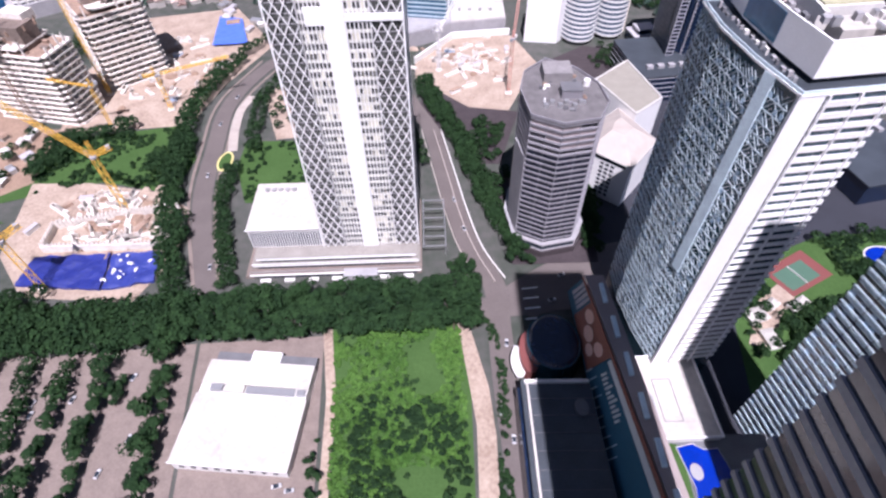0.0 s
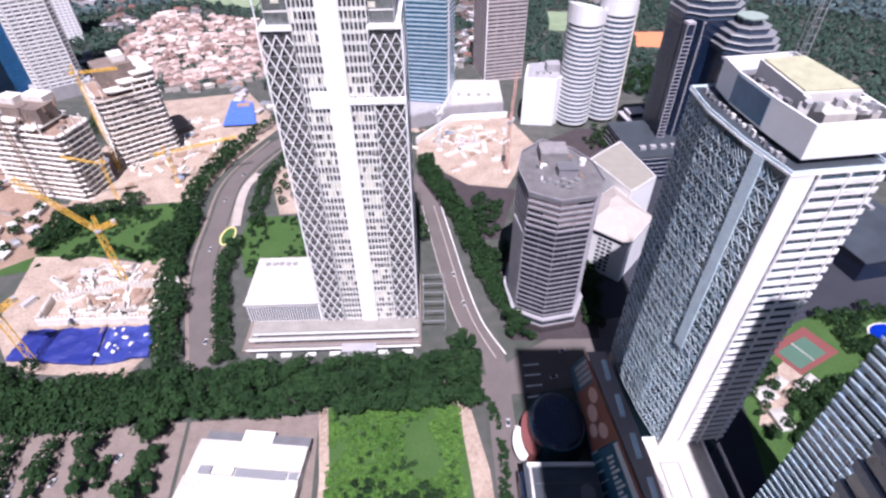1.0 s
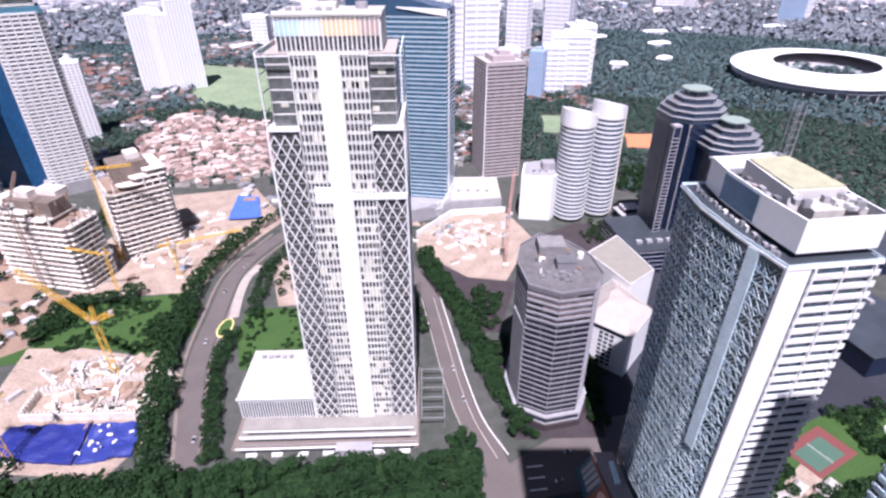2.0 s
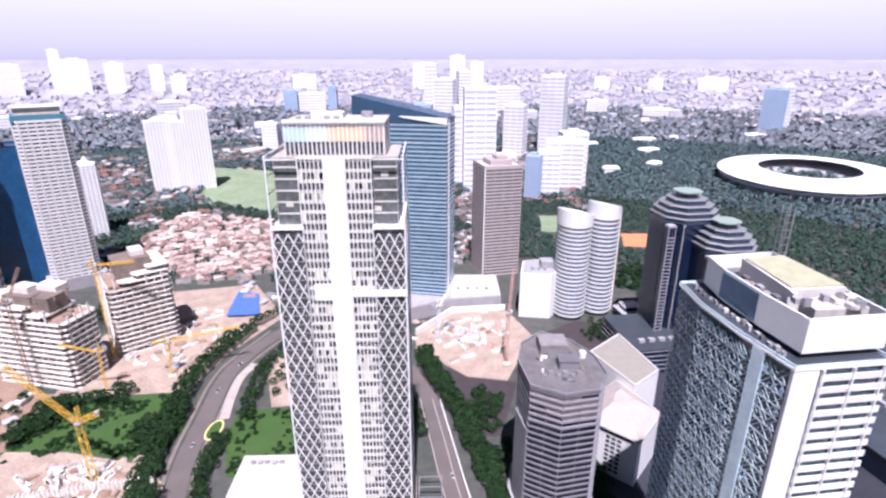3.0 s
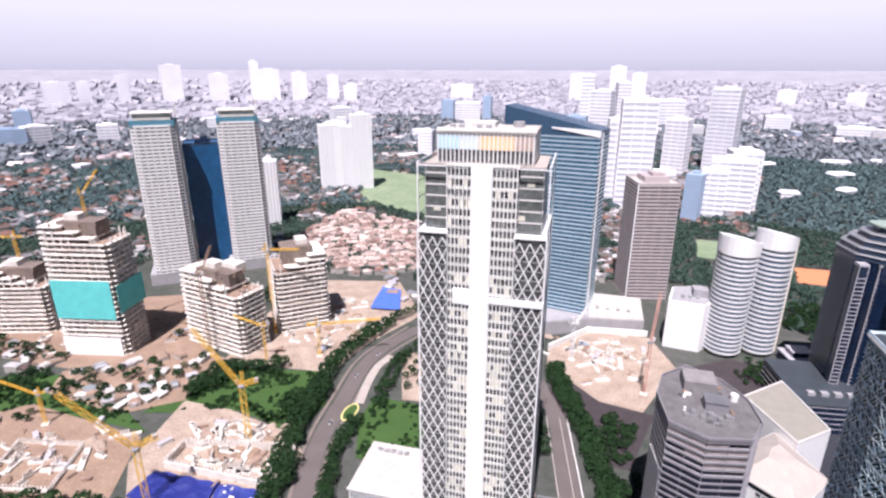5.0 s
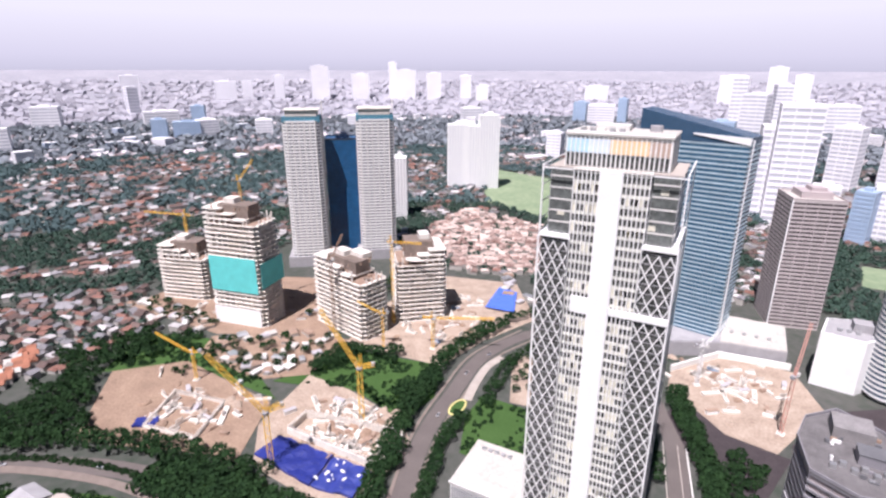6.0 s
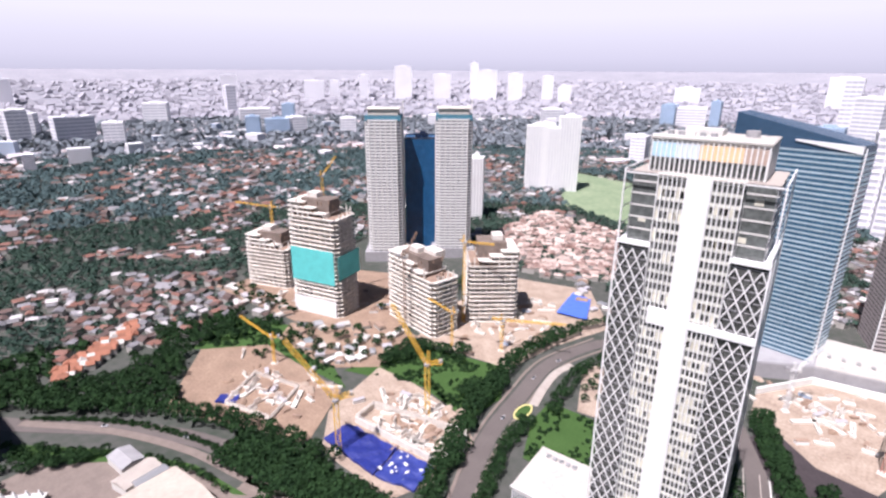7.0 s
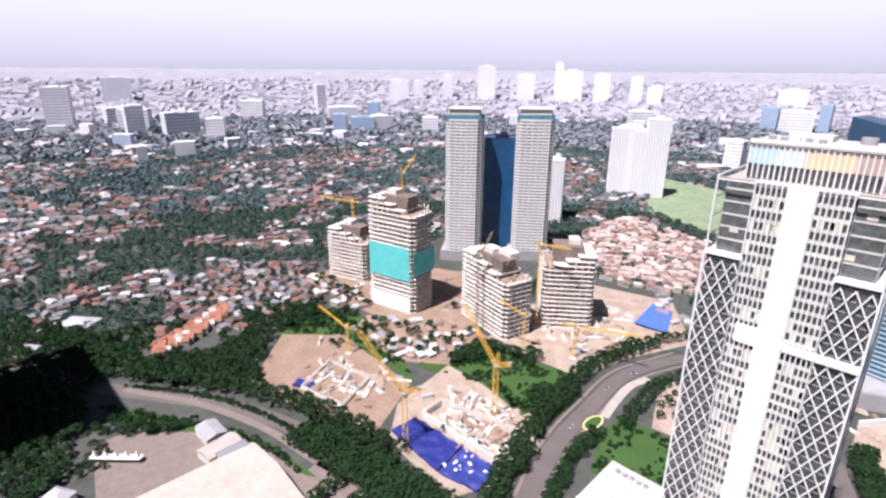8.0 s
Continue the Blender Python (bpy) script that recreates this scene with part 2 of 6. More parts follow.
def smooth(line, per=8):
    pts = [Vector(p) for p in line]
    pts = [pts[0] * 2 - pts[1]] + pts + [pts[-1] * 2 - pts[-2]]
    out = []
    for i in range(1, len(pts) - 2):
        a, b, c, d = pts[i - 1:i + 3]
        for k in range(per):
            t = k / per
            out.append(0.5 * ((2 * b) + (c - a) * t + (2 * a - 5 * b + 4 * c - d) * t * t + (3 * b - a - 3 * c + d) * t ** 3))
    out.append(pts[-2])
    return out


# ---- ground ----
def ring_sheet(name, rings, material, label, category):
    bm = bmesh.new()
    n = 96
    prev = None
    for r, h in rings:
        row = [bm.verts.new((r * math.cos(2 * math.pi * i / n), r * math.sin(2 * math.pi * i / n), h)) for i in range(n)] if r else [bm.verts.new((0, 0, h))]
        if prev:
            for i in range(n):
                j = (i + 1) % n
                if len(prev) == 1:
                    bm.faces.new((prev[0], row[i], row[j]))
                else:
                    bm.faces.new((prev[i], row[i], row[j], prev[j]))
        prev = row
    return tagged(part(name, bm, material), label, category, kind="structure")


ring_sheet("ground", [(r, 0) for r in (0, 60, 150, 300, 500, 800, 1200, 1700, 2300, 2950)], GROUND, "grey and green city ground reaching far out", "ground")
# rising backdrop plain, its haze painted as colour
ring_sheet("backdrop", [(2900, 0.5)] + [(r, 236 * ((r - 2900) / 1900) ** 1.35) for r in (3100, 3400, 3700, 4000, 4300, 4600, 4800)], HAZE, "backdrop plain with painted haze rising to the horizon", "distance")
bm = bmesh.new()
prev = None
for k in range(71):
    a = radians(-52 + 2 * k)
    row = [bm.verts.new((-4810 * math.sin(a), 4810 * math.cos(a), z)) for z in (150, 300, 450, 620, 830)]
    for q in range(4):
        if prev:
            bm.faces.new((prev[q], row[q], row[q + 1], prev[q + 1]))
    prev = row
tagged(part("backdrop", bm, SKYHAZE), "bright white hazy sky above the horizon", "sky", kind="structure")

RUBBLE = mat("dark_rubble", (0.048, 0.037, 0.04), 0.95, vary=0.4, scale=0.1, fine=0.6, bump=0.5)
# avenue under the trees, boulevards and the roads between the plots
strip("road", [(-640, -60), (-562, 0), (-452, 58), (-358, 122), (-288, 148), (-225, 158), (-110, 168), (30, 174), (130, 190)], 14, 0.20, ASPHALT, "grey asphalt avenue shaded by trees")
strip("road", [(-440, 68), (-381, 104), (-318, 128), (-262, 138), (-215, 150)], 6, 0.22, PAVING, "pale service road beside a planted strip")
strip("road", [(-140, 165), (-141, 190), (-164, 262), (-172, 320), (-176, 383), (-155, 445), (-110, 500), (-60, 540)], 13, 0.24, ASPHALT, "grey asphalt boulevard curving past the tower")
strip("road", [(34, 60), (30, 122), (29, 160), (28, 190), (16, 218), (8, 248), (-1, 295), (-10, 342), (-30, 388)], 13, 0.26, ASPHALT, "grey asphalt road ramping past the tower")
strip("road", [(40, 176), (60, 190), (90, 205), (140, 215)], 26, 0.28, ASPHALT, "dark asphalt junction in the shade of towers")
strip("kerb", [(20, 192), (8.5, 218), (0.6, 248), (-8.5, 295), (-17.5, 342)], 0.6, 0.9, TANROOF, "pale concrete kerb along the ramp", "kerb")
strip("kerb", [(35, 194), (23.4, 218), (15.4, 248), (6.4, 295), (-2.6, 342)], 0.9, 1.1, OFFWHITE, "pale concrete parapet along the ramp", "kerb")
strip("kerb", [(29, 192), (18, 218), (10, 248), (1, 295), (-8, 342)], 0.5, 0.6, TANROOF, "pale concrete median along the ramp", "kerb")
strip("pavement", [(-148, 190), (-173, 262), (-182, 320), (-186, 383), (-165, 450)], 2.2, 0.30, PAVING, "pale paving along the boulevard", "pavement")
strip("pavement", [(-158, 318), (-163, 345), (-165, 372), (-160, 392)], 7, 0.31, mat("pale_paving", (0.40, 0.35, 0.31), 0.9, vary=0.3, fine=0.9), "pale lay-by beside the boulevard", "pavement")
strip("pavement", [(-133, 190), (-155, 262), (-163, 320), (-166, 383), (-147, 440)], 2.2, 0.30, PAVING, "pale paving along the boulevard", "pavement")
patch("lawn", [(-63, 164), (-55, 120), (-50, 40), (12, 40), (12, 120), (8, 164)], 0.25, GRASS, "bright green overgrown empty plot", "grass")
patch("lawn", [(-310, 262), (-290, 335), (-205, 352), (-182, 310), (-188, 272), (-240, 285)], 0.25, GRASS, "green weedy empty plot beside a building site", "grass")
patch("lawn", [(-447, 200), (-480, 262), (-410, 288), (-325, 262), (-289, 245), (-395, 245)], 0.25, GRASS, "green grassy bank above a building site", "grass")
patch("lawn", [(-135, 262), (-150, 300), (-150, 330), (-85, 330), (-80, 262)], 0.25, GRASS, "clipped green lawn behind the podium", "grass")
patch("lawn", [(-440, 930), (-560, 1260), (-350, 1200), (-270, 850)], 0.3, PALEFIELD, "pale green open sports field among the houses", "grass")
patch("lawn", [(148, 757), (183, 756), (201, 842), (159, 844)], 0.3, PALEFIELD, "small round green field in the park", "grass")
patch("lawn", [(-418, 56), (-350, 102), (-300, 124), (-250, 130), (-262, 122), (-340, 95), (-400, 50)], 0.26, GRASS, "green verge along the curving road", "grass")
patch("court", [(251, 692), (289, 688), (313, 747), (263, 748)], 0.35, CLAY, "orange clay sports court", "court")
patch("path", [(6, 164), (11, 128), (14, 105), (13, 40), (22, 40), (23, 100), (21, 125), (12, 164)], 0.29, PALEDIRT, "pale bare dirt track beside the green plot", "path")
patch("path", [(-68, 164), (-60, 120), (-55, 40), (-51, 40), (-55, 120), (-63, 164)], 0.31, PALEDIRT, "pale bare dirt track beside the green plot", "path")
patch("parking_lot", [(-262, 140), (-134, 152), (-118, 40), (-240, 30)], 0.22, PAVING, "pale paved parking lot with rows of trees", "parking")
patch("yard", [(-132, 152), (-66, 156), (-56, 40), (-116, 40)], 0.27, PAVING, "paved yard round the low shed", "yard")
patch("building_site", [(-374, 140), (-440, 205), (-400, 248), (-289, 240), (-258, 180), (-294, 172)], 0.28, DIRT, "brown bare earth of a building site", "site")
patch("building_site", [(-276, 216), (-290, 284), (-249, 284), (-190, 272), (-172, 257), (-165, 215), (-180, 180), (-246, 184)], 0.32, PALEDIRT, "pale bare earth of a building site", "site")
patch("building_site", [(-300, 345), (-268, 345), (-200, 352), (-188, 410), (-160, 480), (-215, 560), (-300, 540), (-320, 430)], 0.30, PALEDIRT, "pale sandy earth of a large building site", "site")
patch("building_site", [(-560, 290), (-420, 295), (-330, 345), (-318, 430), (-400, 470), (-560, 400)], 0.31, DIRT, "brown earth round unfinished towers", "site")
patch("building_site", [(-24, 410), (-26, 455), (9, 495), (66, 492), (84, 440), (49, 360), (16, 368)], 0.33, PALEDIRT, "pale sandy earth of a deep building site", "site")
patch("plaza", [(-300, 20), (-380, 34), (-380, 60), (-345, 92), (-300, 120), (-232, 128), (-215, 60), (-240, 10)], 0.33, PAVING, "pale paved plaza round the halls", "plaza")
patch("building_site", [(-420, 290), (-402, 262), (-325, 256), (-290, 285), (-300, 348), (-335, 350)], 0.29, DIRT, "brown trodden earth among shacks", "site")
patch("lawn", [(150, 120), (205, 128), (262, 168), (290, 230), (230, 224), (186, 205), (160, 175)], 0.30, GRASS, "shady green garden of the hotel", "grass")
patch("path", [(160, 148), (172, 145), (184, 165), (198, 178), (192, 188), (176, 176)], 0.36, PALEDIRT, "pale winding garden path between palms", "path")
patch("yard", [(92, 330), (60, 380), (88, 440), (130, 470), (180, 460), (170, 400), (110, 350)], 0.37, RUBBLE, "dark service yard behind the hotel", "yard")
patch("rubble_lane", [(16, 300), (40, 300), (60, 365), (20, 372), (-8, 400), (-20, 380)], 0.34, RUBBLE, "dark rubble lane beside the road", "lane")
patch("building_site", [(-128, 332), (-150, 392), (-120, 440), (-80, 420), (-70, 340)], 0.35, PALEDIRT, "pale bare plot behind the tower", "site")
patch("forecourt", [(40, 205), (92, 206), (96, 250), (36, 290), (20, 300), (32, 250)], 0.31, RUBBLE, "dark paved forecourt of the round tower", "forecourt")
# near-black paving colour stands in for shade over the hotel grounds
patch("forecourt", [(80, 60), (190, 80), (300, 150), (300, 330), (180, 400), (85, 330), (96, 250), (88, 205), (75, 180)], 0.23, mat("shade_toned_yard", (0.028, 0.03, 0.04), 0.9, vary=0.4, scale=0.05), "paved hotel grounds with shade painted into the colour", "forecourt")
for i, (x, y) in enumerate(((44, 165), (44, 172), (44, 179), (44, 186))):
    patch("road_marking", [(x, y), (x + 9, y + 1), (x + 9, y + 2), (x, y + 1)], 0.33, LINEWHITE, "white painted stripe on the asphalt", "marking", 0.03)
pts = ellipse(5.5, 11, 20, -160, 306)
ins = ellipse(4.2, 9.6, 20, -160, 306)
bm = ring_wall(ins, pts, 0.1, 0.75)
tagged(part("kerb", bm, mat("yellow_kerb", (0.62, 0.55, 0.22), 0.8)), "yellow painted oval kerb of a traffic island", "kerb", kind="structure")
patch("traffic_island", ins, 0.5, GRASS, "grassy traffic island within a yellow kerb", "island")
# ---- the lattice tower ----
def lattice_tower():
    t = thing("lattice_tower", -45.5, 236.5, 1.8, "tall white office tower with diamond lattice corners and white stripe", "tower")
    W, D, Z0, ZL, ZT = 57.0, 40.0, 7.0, 176.0, 206.0
    fl = 4.4
    n = int((ZT - Z0) / fl)
    part("glazing", box(W - 1.5, D - 1.5, ZL - Z0, 0, 0, Z0), GLASS_TOWER, t)
    part("glazing", box(30.5, D - 1.5, ZT - ZL, 0, 0, ZL), GLASS_TOWER, t)
    slab = slab2 = None
    for i in range(n + 1):
        z = Z0 + i * fl
        if z < ZL:
            slab = part("floor_edge", box(W - 1.2, D - 1.2, 0.45), GREYCON, t, at=pose(0, 0, z)) if slab is None else again("floor_edge", slab, t, pose(0, 0, z)) and slab
        slab2 = part("spandrel", box(30.6, D - 0.9, 1.5), SPANDREL, t, at=pose(0, 0, z)) if slab2 is None else again("spandrel", slab2, t, pose(0, 0, z)) and slab2
    # solid pale panels let into some storeys of the middle bays
    rnd = random.Random(5)
    pan = None
    for side in (-1, 1):
        for i in range(n):
            if rnd.random() < 0.5:
                for k in range(rnd.choice((2, 3, 5, 6))):
                    x = side * (5.3 + 1.75 * rnd.randrange(6))
                    at = pose(x, -D / 2 + 0.62, Z0 + i * fl + 1.2)
                    pan = part("infill_panel", box(1.5, 0.2, 3.1), CREAM, t, at=at) if pan is None else again("infill_panel", pan, t, at) and pan
    # upright fins of the middle bays
    fin = None
    for side in (-1, 1):
        for k in range(7):
            x = side * (4.5 + 1.75 * k)
            for y in (-D / 2 - 0.1, D / 2 + 0.1):
                at = pose(x, y, Z0)
                fin = part("fin", box(0.42, 0.9, ZT - Z0 + 0.6), WHITE, t, at=at) if fin is None else again("fin", fin, t, at) and fin
    part("stripe", box(8.6, 1.6, ZT + 0.6 - Z0, 0, -D / 2 - 0.4, Z0), WHITE, t, "plain white central stripe")
    part("cross_band", box(11.5, 1.2, 7.5, -6.5, -D / 2 - 0.3, 143), WHITE, t)
    part("cross_band", box(25.0, 1.0, 3.0, 16.2, -D / 2 - 0.3, 144.5), WHITE, t)
    # diamond lattice on the corner bays, front, back and flanks
    cw, ch = 2.25, 4.4
    rows = int((ZL - Z0) / ch)
    a = math.degrees(math.atan2(cw, ch))
    src = None
    spans = [(-28.4, -D / 2 - 0.15, 1, 0, 6), (14.9, -D / 2 - 0.15, 1, 0, 6), (28.4, -D / 2, 0, 1, 6)]
    for ox, oy, dx, dy, cols in spans:
        for r in range(rows):
            for c in range(cols):
                s = 1 if (r + c) % 2 else -1
                m = pose(ox + dx * (c + 0.5) * cw, oy + dy * (c + 0.5) * cw, Z0 + (r + 0.5) * ch) @ (pose(0, 0, 0, 0, 0, 90) if dy else Matrix()) @ pose(0, 0, 0, 0, s * a, 0)
                src = part("lattice_bar", box(0.46, 0.42, math.hypot(cw, ch) + 0.3, 0, 0, -math.hypot(cw, ch) / 2 - 0.15), WHITE, t, at=m) if src is None else again("lattice_bar", src, t, m) and src
    post = None
    for x, y in ((-28.6, -20.1), (-14.9, -20.2), (14.9, -20.2), (28.6, -20.1), (28.6, 20.1), (-28.6, 20.1), (28.7, -6)):
        post = part("corner_post", box(0.7, 0.7, ZL - Z0), WHITE, t, at=pose(x, y, Z0)) if post is None else again("corner_post", post, t, pose(x, y, Z0)) and post
    # open corners: set-back glass with storey bands and blinds behind a thin white frame
    ledge = part("ledge", box(14.2, D + 1, 1.2), WHITE, t, at=pose(-21.6, 0, ZL))
    again("ledge", ledge, t, pose(21.6, 0, ZL))
    band = line = blind = None
    for side in (-1, 1):
        part("corner_glass", box(10.6, D - 7, ZT - ZL - 1.2, side * 20.4, 0, ZL + 1.2), GLASS_CORNER, t, "grey green set-back corner glass")
        for i in range(1, 6):
            at = pose(side * 20.5, 0, ZL + 1.0 + i * 5.0)
            band = part("transom", box(11.0, D - 6.6, 0.7), OFFWHITE, t, at=at) if band is None else again("transom", band, t, at) and band
            for k in range(3):
                if rnd.random() < 0.25:
                    at = pose(side * (17.0 + 3.4 * k), -D / 2 + 3.4, ZL + 1.6 + i * 5.0 - rnd.choice((2.2, 3.4, 4.4)))
                    blind = part("blind", box(3.1, 0.12, 2.2), CREAM, t, at=at) if blind is None else again("blind", blind, t, at) and blind
        for k in range(2):
            at = pose(side * (15.6 + 10.0 * k), -D / 2 + 3.3, ZL + 1.2)
            line = part("mullion", box(0.3, 0.3, ZT - ZL - 1.2), STEEL, t, at=at) if line is None else again("mullion", line, t, at) and line
        bm = box(0.55, 0.55, ZT - ZL + 1.5, side * 28.3, -D / 2 + 0.2, ZL)
        box(0.55, 0.55, ZT - ZL + 1.5, side * 28.3, D / 2 - 0.2, ZL, bm)
        box(0.5, D, 0.5, side * 28.3, 0, ZT + 1.1, bm)
        box(13.0, 0.5, 0.5, side * 22.0, -D / 2 + 0.2, ZT - 0.2, bm)
        for i in range(1, 4):
            box(0.3, D, 0.3, side * 28.3, 0, ZL + i * 7.5, bm)
        part("corner_frame", bm, WHITE, t)
        part("corner_terrace", box(11.4, D - 6, 0.5, side * 20.6, 0, ZT), TANROOF, t)
    part("terrace", box(31.5, D, 0.7, 0, 0, ZT), LIGHTROOF, t)
    # crown: a recessed lettered band behind upright fins
    part("crown_wall", box(42, 28, 13.0, 0, 0, ZT + 0.7), OFFWHITE, t)
    part("dark_band", box(41.0, 0.3, 5.2, 0, -14.2, ZT + 1.2), GLASS_TOWER, t)
    part("sign_panel", box(9.0, 0.3, 5.6, -16.0, -14.25, ZT + 6.6), SIGNBLUE, t, "pale blue sign panel behind the fins")
    part("sign_panel", box(8.6, 0.3, 5.6, -7.1, -14.25, ZT + 6.6), SIGNPALE, t, "whitish blue sign panel behind the fins")
    part("sign_panel", box(15.0, 0.3, 5.6, 4.8, -14.25, ZT + 6.6), SIGNORANGE, t, "pale orange sign panel behind the fins")
    part("sign_panel", box(8.2, 0.3, 5.6, 16.5, -14.25, ZT + 6.6), SIGNDULL, t, "dull brown sign panel behind the fins")
    fin = None
    for k in range(23):
        at = pose(-20.4 + k * 1.855, -14.7, ZT + 0.7)
        fin = part("crown_fin", box(0.45, 0.7, 12.6), WHITE, t, at=at) if fin is None else again("crown_fin", fin, t, at) and fin
    part("crown_roof", box(42.6, 29.6, 0.8, 0, 0, ZT + 13.7), LIGHTROOF, t)
    part("crown_rail", box(42, 0.4, 1.0, 0, -14.2, ZT + 14.5), WHITE, t)
    part("plant_room", box(14, 9, 2.4, -5, 4, ZT + 14.5), OFFWHITE, t)
    part("roof_tank", prism(ellipse(2.6, 2.6, 14, 12, 5), ZT + 14.5, ZT + 17), GREYCON, t)
    for k in range(5):
        part("roof_unit", box(2.2, 2.0, 1.6, -16 + 4 * k, -6, ZT + 14.5), (STEEL, GREYCON, OFFWHITE)[k % 3], t)
    part("base_hall", box(W - 3, D - 3, Z0, 0, 0, 0), GLASS_DARK, t)


SPANDREL = mat("pale_spandrel", (0.64, 0.63, 0.57), 0.5, vary=0.25, scale=0.3, objvary=0.6)
CREAM = mat("cream_panel", (0.66, 0.63, 0.52), 0.6, vary=0.2, objvary=0.5)
SIGNPALE = mat("sign_pale", (0.62, 0.70, 0.78), 0.5)
SIGNDULL = mat("sign_dull", (0.45, 0.34, 0.28), 0.6)
GLASS_CORNER = mat("corner_glass", (0.13, 0.14, 0.135), 0.2, 0.0, vary=0.7, scale=0.12, fine=0.5, spec=0.8)
GLASS_TOWER = mat("tower_glass", (0.085, 0.086, 0.082), 0.25, 0.0, vary=0.7, scale=0.25, fine=0.5, spec=0.7)
lattice_tower()


TANSTONE = mat("beige_stone", (0.27, 0.25, 0.225), 0.8, vary=0.3, fine=0.8)


def podium():
    p = thing("podium", -67, 230, 1.8, "stepped pale stone podium with a flat white roofed hall", "podium")
    part("plinth", box(104, 62, 2.2, 0, -1, 0), PAVING, p)
    part("tier", box(100, 55, 2.2, 1, 1, 2.2), TANSTONE, p)
    part("tier", box(97, 51, 2.0, 1, 2, 4.4), TANSTONE, p)
    for k in range(3):
        part("rail", box(100 - 3 * k, 0.3, 1.0, 1, -29.6 + 3.2 * k, 2.2 * (k + 1)), STEEL, p)
    part("hall", box(45, 40, 13.4, -28, 8, 6.4), OFFWHITE, p)
    part("hall_glass", box(43, 0.6, 11, -28, -12.1, 6.6), GLASS_DARK, p)
    slat = None
    for k in range(30):
        at = pose(-49.5 + k * 1.48, -12.7, 6.4)
        slat = part("slat", box(0.55, 0.6, 13.0), WHITE, p, at=at) if slat is None else again("slat", slat, p, at) and slat
    part("hall_roof", box(46.5, 42, 0.9, -28, 8, 19.8), LIGHTROOF, p)
    part("roof_edge", box(46.5, 0.5, 0.8, -28, -12.8, 20.7), WHITE, p)
    # glazed canopy frame beside the tower
    bm = bmesh.new()
    for k in range(6):
        box(14, 0.6, 0.6, 60, -18 + k * 8, 7.5, bm)
    box(0.6, 42, 0.6, 66.7, 2, 7.5, bm)
    box(0.6, 42, 0.6, 53.5, 2, 7.5, bm)
    for k in range(4):
        box(0.5, 0.5, 7.6, 66.7, -18 + k * 13.3, 0, bm)
    part("canopy_frame", bm, STEEL, p)
    for k in range(7):
        part("planter", box(6, 2.4, 1.2, -40 + k * 14, -34.5, 0.1), OFFWHITE, p)
    part("porch", box(20, 6, 4, 16, -33, 0.1), GREYCON, p)
    # slim dark strips laid on for gaps and pale copings along the stepped front, with a row of clipped bushes
    for k in range(3):
        part("recess", box(96 - 3 * k, 0.3, 1.0, 1, (-32.1, -26.65, -23.65)[k], 0.5 + 2.2 * k), GLASS_DARK, p)
        part("coping", box(101 - 3 * k, 0.9, 0.35, 1, (-31.8, -26.4, -23.4)[k], (2.2, 4.4, 6.4)[k]), LINEWHITE, p)
    post = None
    for k in range(34):
        at = pose(-48 + 2.95 * k, -26.4, 4.75)
        post = part("baluster", box(0.35, 0.35, 1.1), WHITE, p, at=at) if post is None else again("baluster", post, p, at) and post
    part("handrail", box(99, 0.3, 0.25, 1, -26.4, 5.85), WHITE, p)
    for k in range(5):
        part("hall_unit", box(2.6, 2.2, 1.5, -44 + 4.2 * k, 22, 20.7), (STEEL, GREYCON)[k % 2], p)
    part("hall_vent", box(14, 2.2, 0.8, -24, 2, 20.7), OFFWHITE, p)


podium()


